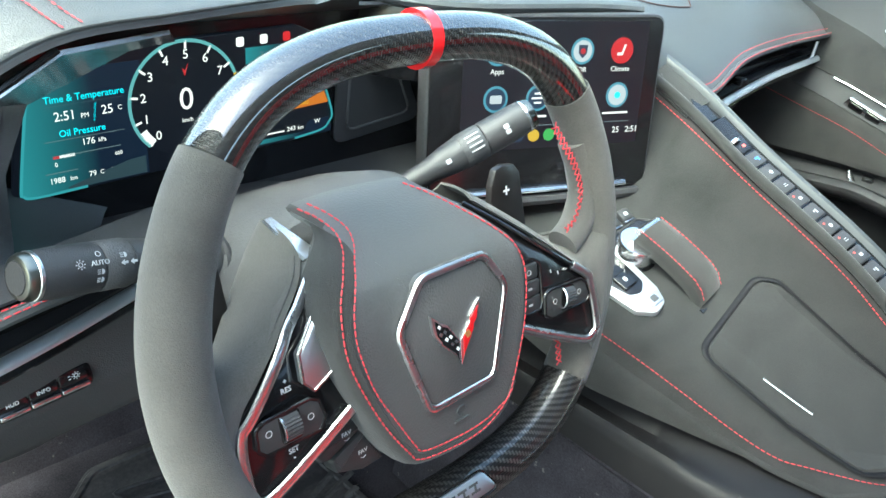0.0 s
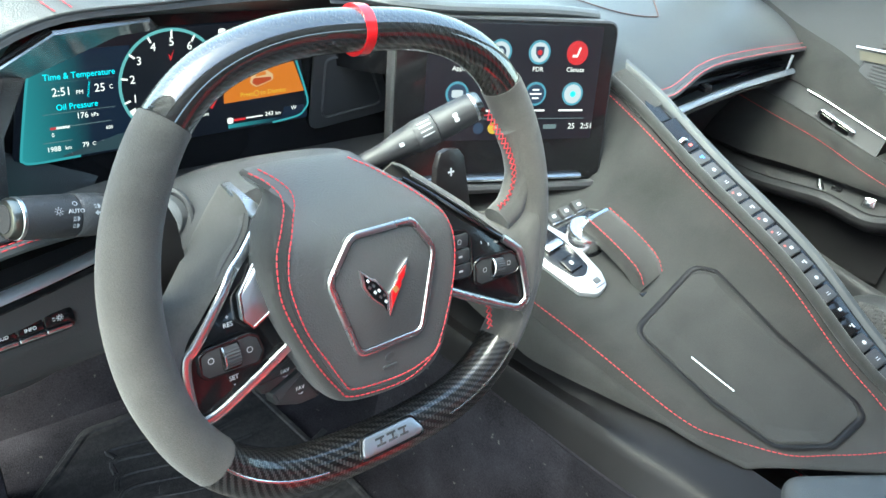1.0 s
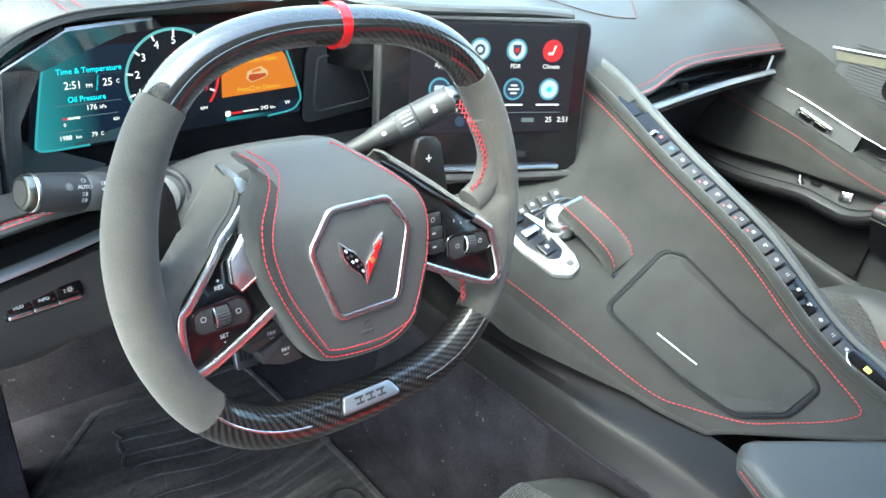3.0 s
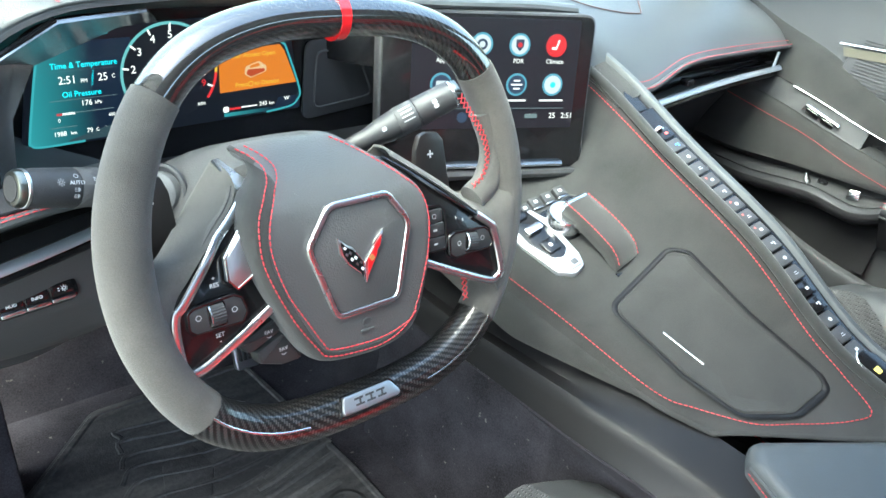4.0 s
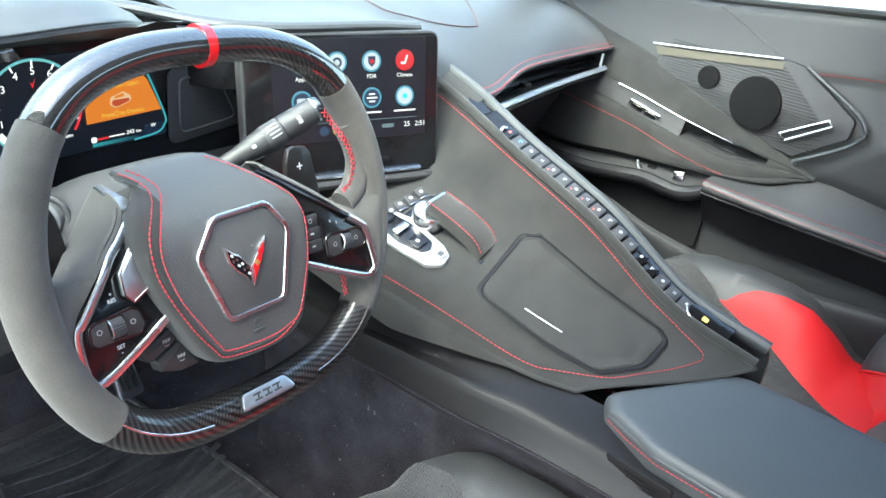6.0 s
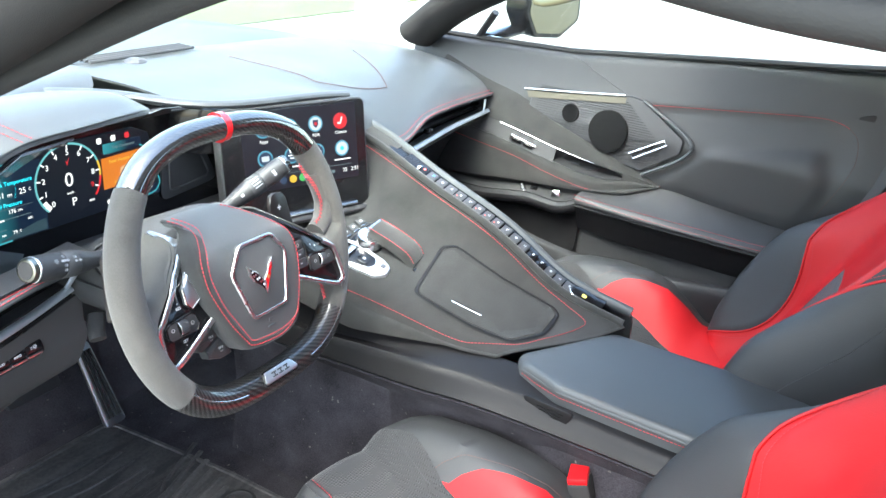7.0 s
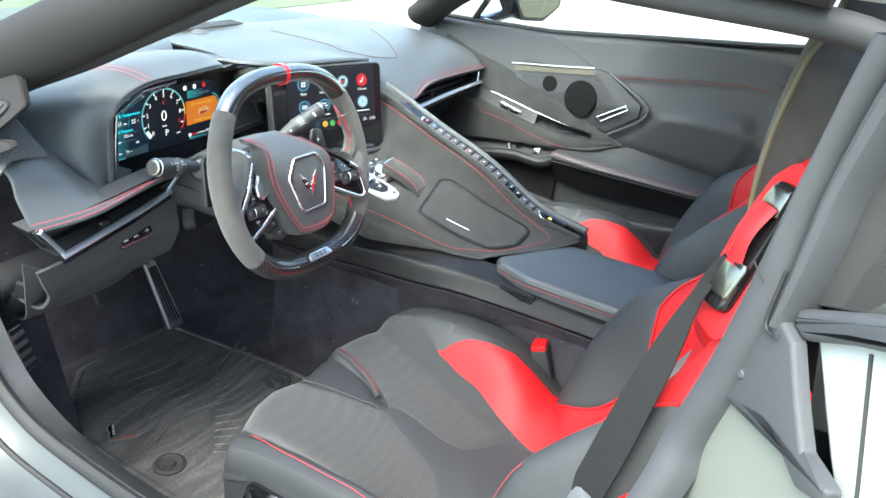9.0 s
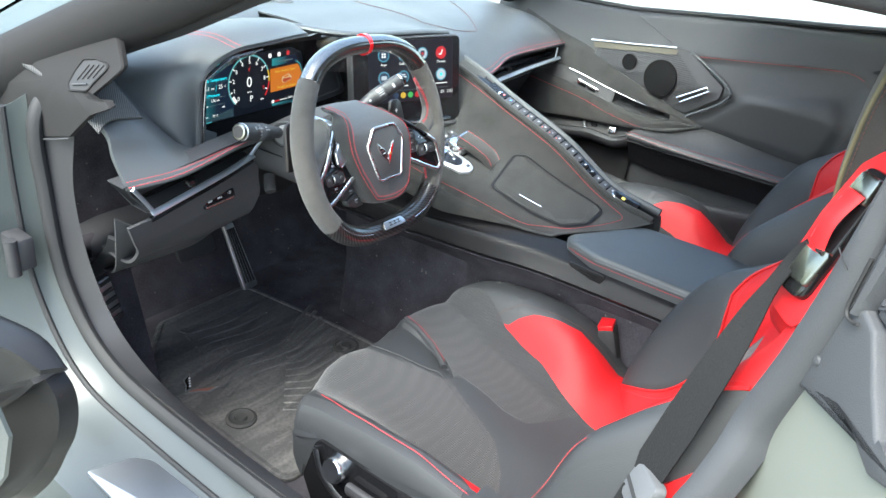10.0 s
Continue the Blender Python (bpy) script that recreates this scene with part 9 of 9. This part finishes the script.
FADED = mat("faded_red_print", (0.16, 0.06, 0.045), 0.7, vary=0.3, vscale=60)
fmat = thing("floor_mat", (-0.36, 0.25, 0.19), "dusty dark rubber floor mat with moulded ribs and worn marks", "floor mat")
mp = rounded([(-0.585, -0.02), (-0.58, 0.42), (-0.44, 0.56), (-0.19, 0.56), (-0.155, 0.26), (-0.145, -0.02)], 0.03, 4)
part("mat_base", prism(mp, Matrix.Translation((0, 0, 0.19)), 0.008, 0.003), MAT_RUBBER, fmat)
rng = random.Random(5)
for k in range(13):
    o = 0.028 * k
    a_, b_ = V(-0.47 + 0.55 * o, 0.045 + 0.55 * o, 0.1982), V(-0.36 + 0.35 * o, -0.005 + 0.95 * o, 0.1990)
    part("rib", tube([a_ + V(0.02, 0.09, 0), (a_ + b_) / 2 + V(0.015, 0.06, 0.0006), b_ + V(0.10, 0.06, 0)], 0.005, 0.0022, 6), MAT_RUBBER, fmat)
for k in range(9):
    y = 0.24 + 0.030 * k
    part("rib", tube(cr([(-0.50 + 0.01 * k, y, 0.1982), (-0.42, y + 0.018 + 0.01 * rng.random(), 0.1990), (-0.33, y + 0.004, 0.1988), (-0.24, y + 0.020 * rng.random(), 0.1982)], 4), 0.004, 0.0020, 6), MAT_RUBBER, fmat)
part("mat_rim", tube([V(x, y, 0.197) for x, y in [(cx_ * 0.965 - 0.012, cy_ * 0.97 + 0.006) for cx_, cy_ in mp]], 0.006, 0.004, 6, True), MAT_RUBBER, fmat, "raised mat rim")
part("heel_pad", prism(rounded([(-0.42, 0.30), (-0.39, 0.40), (-0.34, 0.43), (-0.33, 0.36), (-0.36, 0.30)], 0.02), Matrix.Translation((0, 0, 0.1965)), 0.003, 0.001), MAT_RUBBER, fmat, "worn raised heel pad")
for x, y in ((-0.526, 0.17), (-0.207, 0.197)):
    part("eyelet", lathe([(0.030, 0), (0.030, 0.004), (0.024, 0.006), (0.020, 0.003), (0.012, 0.003), (0.010, 0.007), (0.0, 0.007)], Matrix.Translation((x, y, 0.197)), 24), RUBBER, fmat, "black mat fixing")
EM = pose(-0.524, 0.309, 0.1995, 0, 0, -79) @ Matrix.Scale(1.35, 4)
for s in (-1, 1):
    wg = [(0, -0.024), (s * 0.003, -0.012), (s * 0.030, 0.018), (s * 0.026, 0.0), (s * 0.012, -0.010)]
    em = part("emblem_wing", prism(wg if s > 0 else wg[::-1], EM, 0.0025, 0.0006), GREY_GRIP, fmat, "faded grey winged emblem")
    wi = [(x * 0.78 + s * 0.002, y * 0.74 - 0.001) for x, y in wg]
    part("inlay", prism(wi if s > 0 else wi[::-1], EM, 0.0029), FADED if s > 0 else GLOSS, em)
for k in range(4):
    part("check", prism(rect(0.0035, 0.003), EM @ Matrix.Translation((-0.006 - 0.0045 * k, -0.007 + 0.0045 * k, 0.0029)) @ pose(0, 0, 0, 0, 0, -45), 0.0003), GLYPH, fmat)

pedal = thing("accelerator_pedal", (-0.20, 0.60, 0.20), "ribbed metal accelerator pedal", "pedal")
gm = facing((-0.190, 0.585, 0.268), V(0.0, -0.86, 0.5), (1, 0, 0))
part("plate", prism(rounded([(-0.022, -0.085), (0.022, -0.085), (0.016, 0.085), (-0.014, 0.085)], 0.008), gm, 0.010, 0.003), ALU, pedal, "grey metal plate")
for k in range(4):
    part("rib", tube([gm @ V(-0.012 + 0.0085 * k, -0.07, 0.011), gm @ V(-0.008 + 0.006 * k, 0.07, 0.011)], 0.003, 0.002, 6, up=(0, -1, 0)), RUBBER, pedal)
part("arm", tube([V(-0.205, 0.62, 0.34), V(-0.205, 0.70, 0.45)], 0.012, 0.012, 8), BLACK, pedal)
brake = thing("brake_pedal", (-0.33, 0.62, 0.40), "wide metal brake pedal, coloured black for the dark footwell", "pedal")
bm_ = facing((-0.335, 0.56, 0.36), V(0.0, -0.9, 0.42), (1, 0, 0))
# Black plate in place of metal carries the footwell's shade.
part("plate", prism(rect(0.10, 0.06, 0.01), bm_, 0.010, 0.003), BLACK, brake)
part("arm", tube([V(-0.335, 0.58, 0.38), V(-0.335, 0.68, 0.46)], 0.012, 0.012, 8), BLACK, brake)
rest_f = thing("footrest", (-0.60, 0.44, 0.19), "dead pedal with toothed metal plate", "footrest")
part("block", prism([(0.36, 0.19), (0.50, 0.19), (0.56, 0.47), (0.44, 0.46)], axes((-0.65, 0, 0), (0, 1, 0), (0, 0, 1), (1, 0, 0)), 0.085, 0.006), CARPET, rest_f)
fm = facing((-0.632, 0.412, 0.405), V(0.35, -0.90, 0.3), (1, 0.35, 0))
part("plate", prism(rect(0.034, 0.085, 0.006), fm, 0.006, 0.002), ALU, rest_f, "grey metal plate")
for k in range(5):
    part("tooth", box((0.0, -0.036 + 0.018 * k, 0.007), (0.030, 0.008, 0.005), 0.0015, fm), RUBBER, rest_f)

# Lower corner of the opened driver's door.
ddoor = thing("driver_door", (-1.0, 0.1, 0.40), "swung-open driver door with dark leather pad", "car door")
arm_rows = resample([[(-1.07, 0.12, 0.72), (-1.05, 0.00, 0.735), (-1.03, -0.10, 0.747), (-1.02, -0.150, 0.740)], [(-1.03, 0.12, 0.735), (-1.015, 0.00, 0.742), (-1.0, -0.10, 0.750), (-1.0, -0.156, 0.736)], [(-1.0, 0.12, 0.70), (-0.995, 0.00, 0.715), (-0.99, -0.10, 0.728), (-0.995, -0.150, 0.727)], [(-1.0, 0.12, 0.56), (-0.998, 0.01, 0.605), (-0.998, -0.075, 0.668), (-1.0, -0.138, 0.718)], [(-1.02, 0.12, 0.55), (-1.02, 0.01, 0.595), (-1.02, -0.075, 0.660), (-1.02, -0.130, 0.712)]], 5)
part("armrest", thicken(loft(arm_rows), 0.006), LEATHER_AND_SHADE, ddoor, "soft dark leather armrest")
dp = resample([[(-1.03, 0.12, 0.58), (-1.02, 0.02, 0.615), (-1.015, -0.06, 0.665), (-1.012, -0.138, 0.718)], [(-1.03, 0.12, 0.52), (-1.015, 0.02, 0.565), (-1.008, -0.07, 0.628), (-1.01, -0.150, 0.700)], [(-1.03, 0.12, 0.46), (-1.015, 0.02, 0.52), (-1.008, -0.06, 0.585), (-1.01, -0.148, 0.668)], [(-1.03, 0.12, 0.43), (-1.02, 0.03, 0.47), (-1.012, -0.04, 0.535), (-1.012, -0.132, 0.628)], [(-1.04, 0.14, 0.40), (-1.03, 0.06, 0.43), (-1.02, -0.01, 0.49), (-1.015, -0.100, 0.578)], [(-1.05, 0.16, 0.36), (-1.04, 0.10, 0.39), (-1.03, 0.03, 0.44), (-1.025, -0.055, 0.520)]], 5)
part("pad", thicken(loft(dp), 0.02), LEATHER_AND_SHADE, ddoor, "dark leather door pad")
for i_ in (3, 5):
    part("stitching", stitches([p + V(0.005, 0, 0) for p in dp[i_]], up=(1, 0, 0)), THREAD, ddoor, "red double stitching")
part("skin", thicken(loft([[p + V(-0.05, 0, 0) for p in dp[k]] for k in (0, 8, 16, 25)]), 0.004), PAINT, ddoor, "painted outer skin")
hinge = thing("door_check", (-0.80, 0.40, 0.60), "dark metal door hinge on the painted pillar", "hinge")
part("plate", box((-0.805, 0.345, 0.60), (0.03, 0.05, 0.055), 0.006), BLACK, hinge)
part("pin", tube([V(-0.825, 0.325, 0.57), V(-0.825, 0.325, 0.63)], 0.010, 0.010, 12, up=(0, 1, 0)), BLACK, hinge)
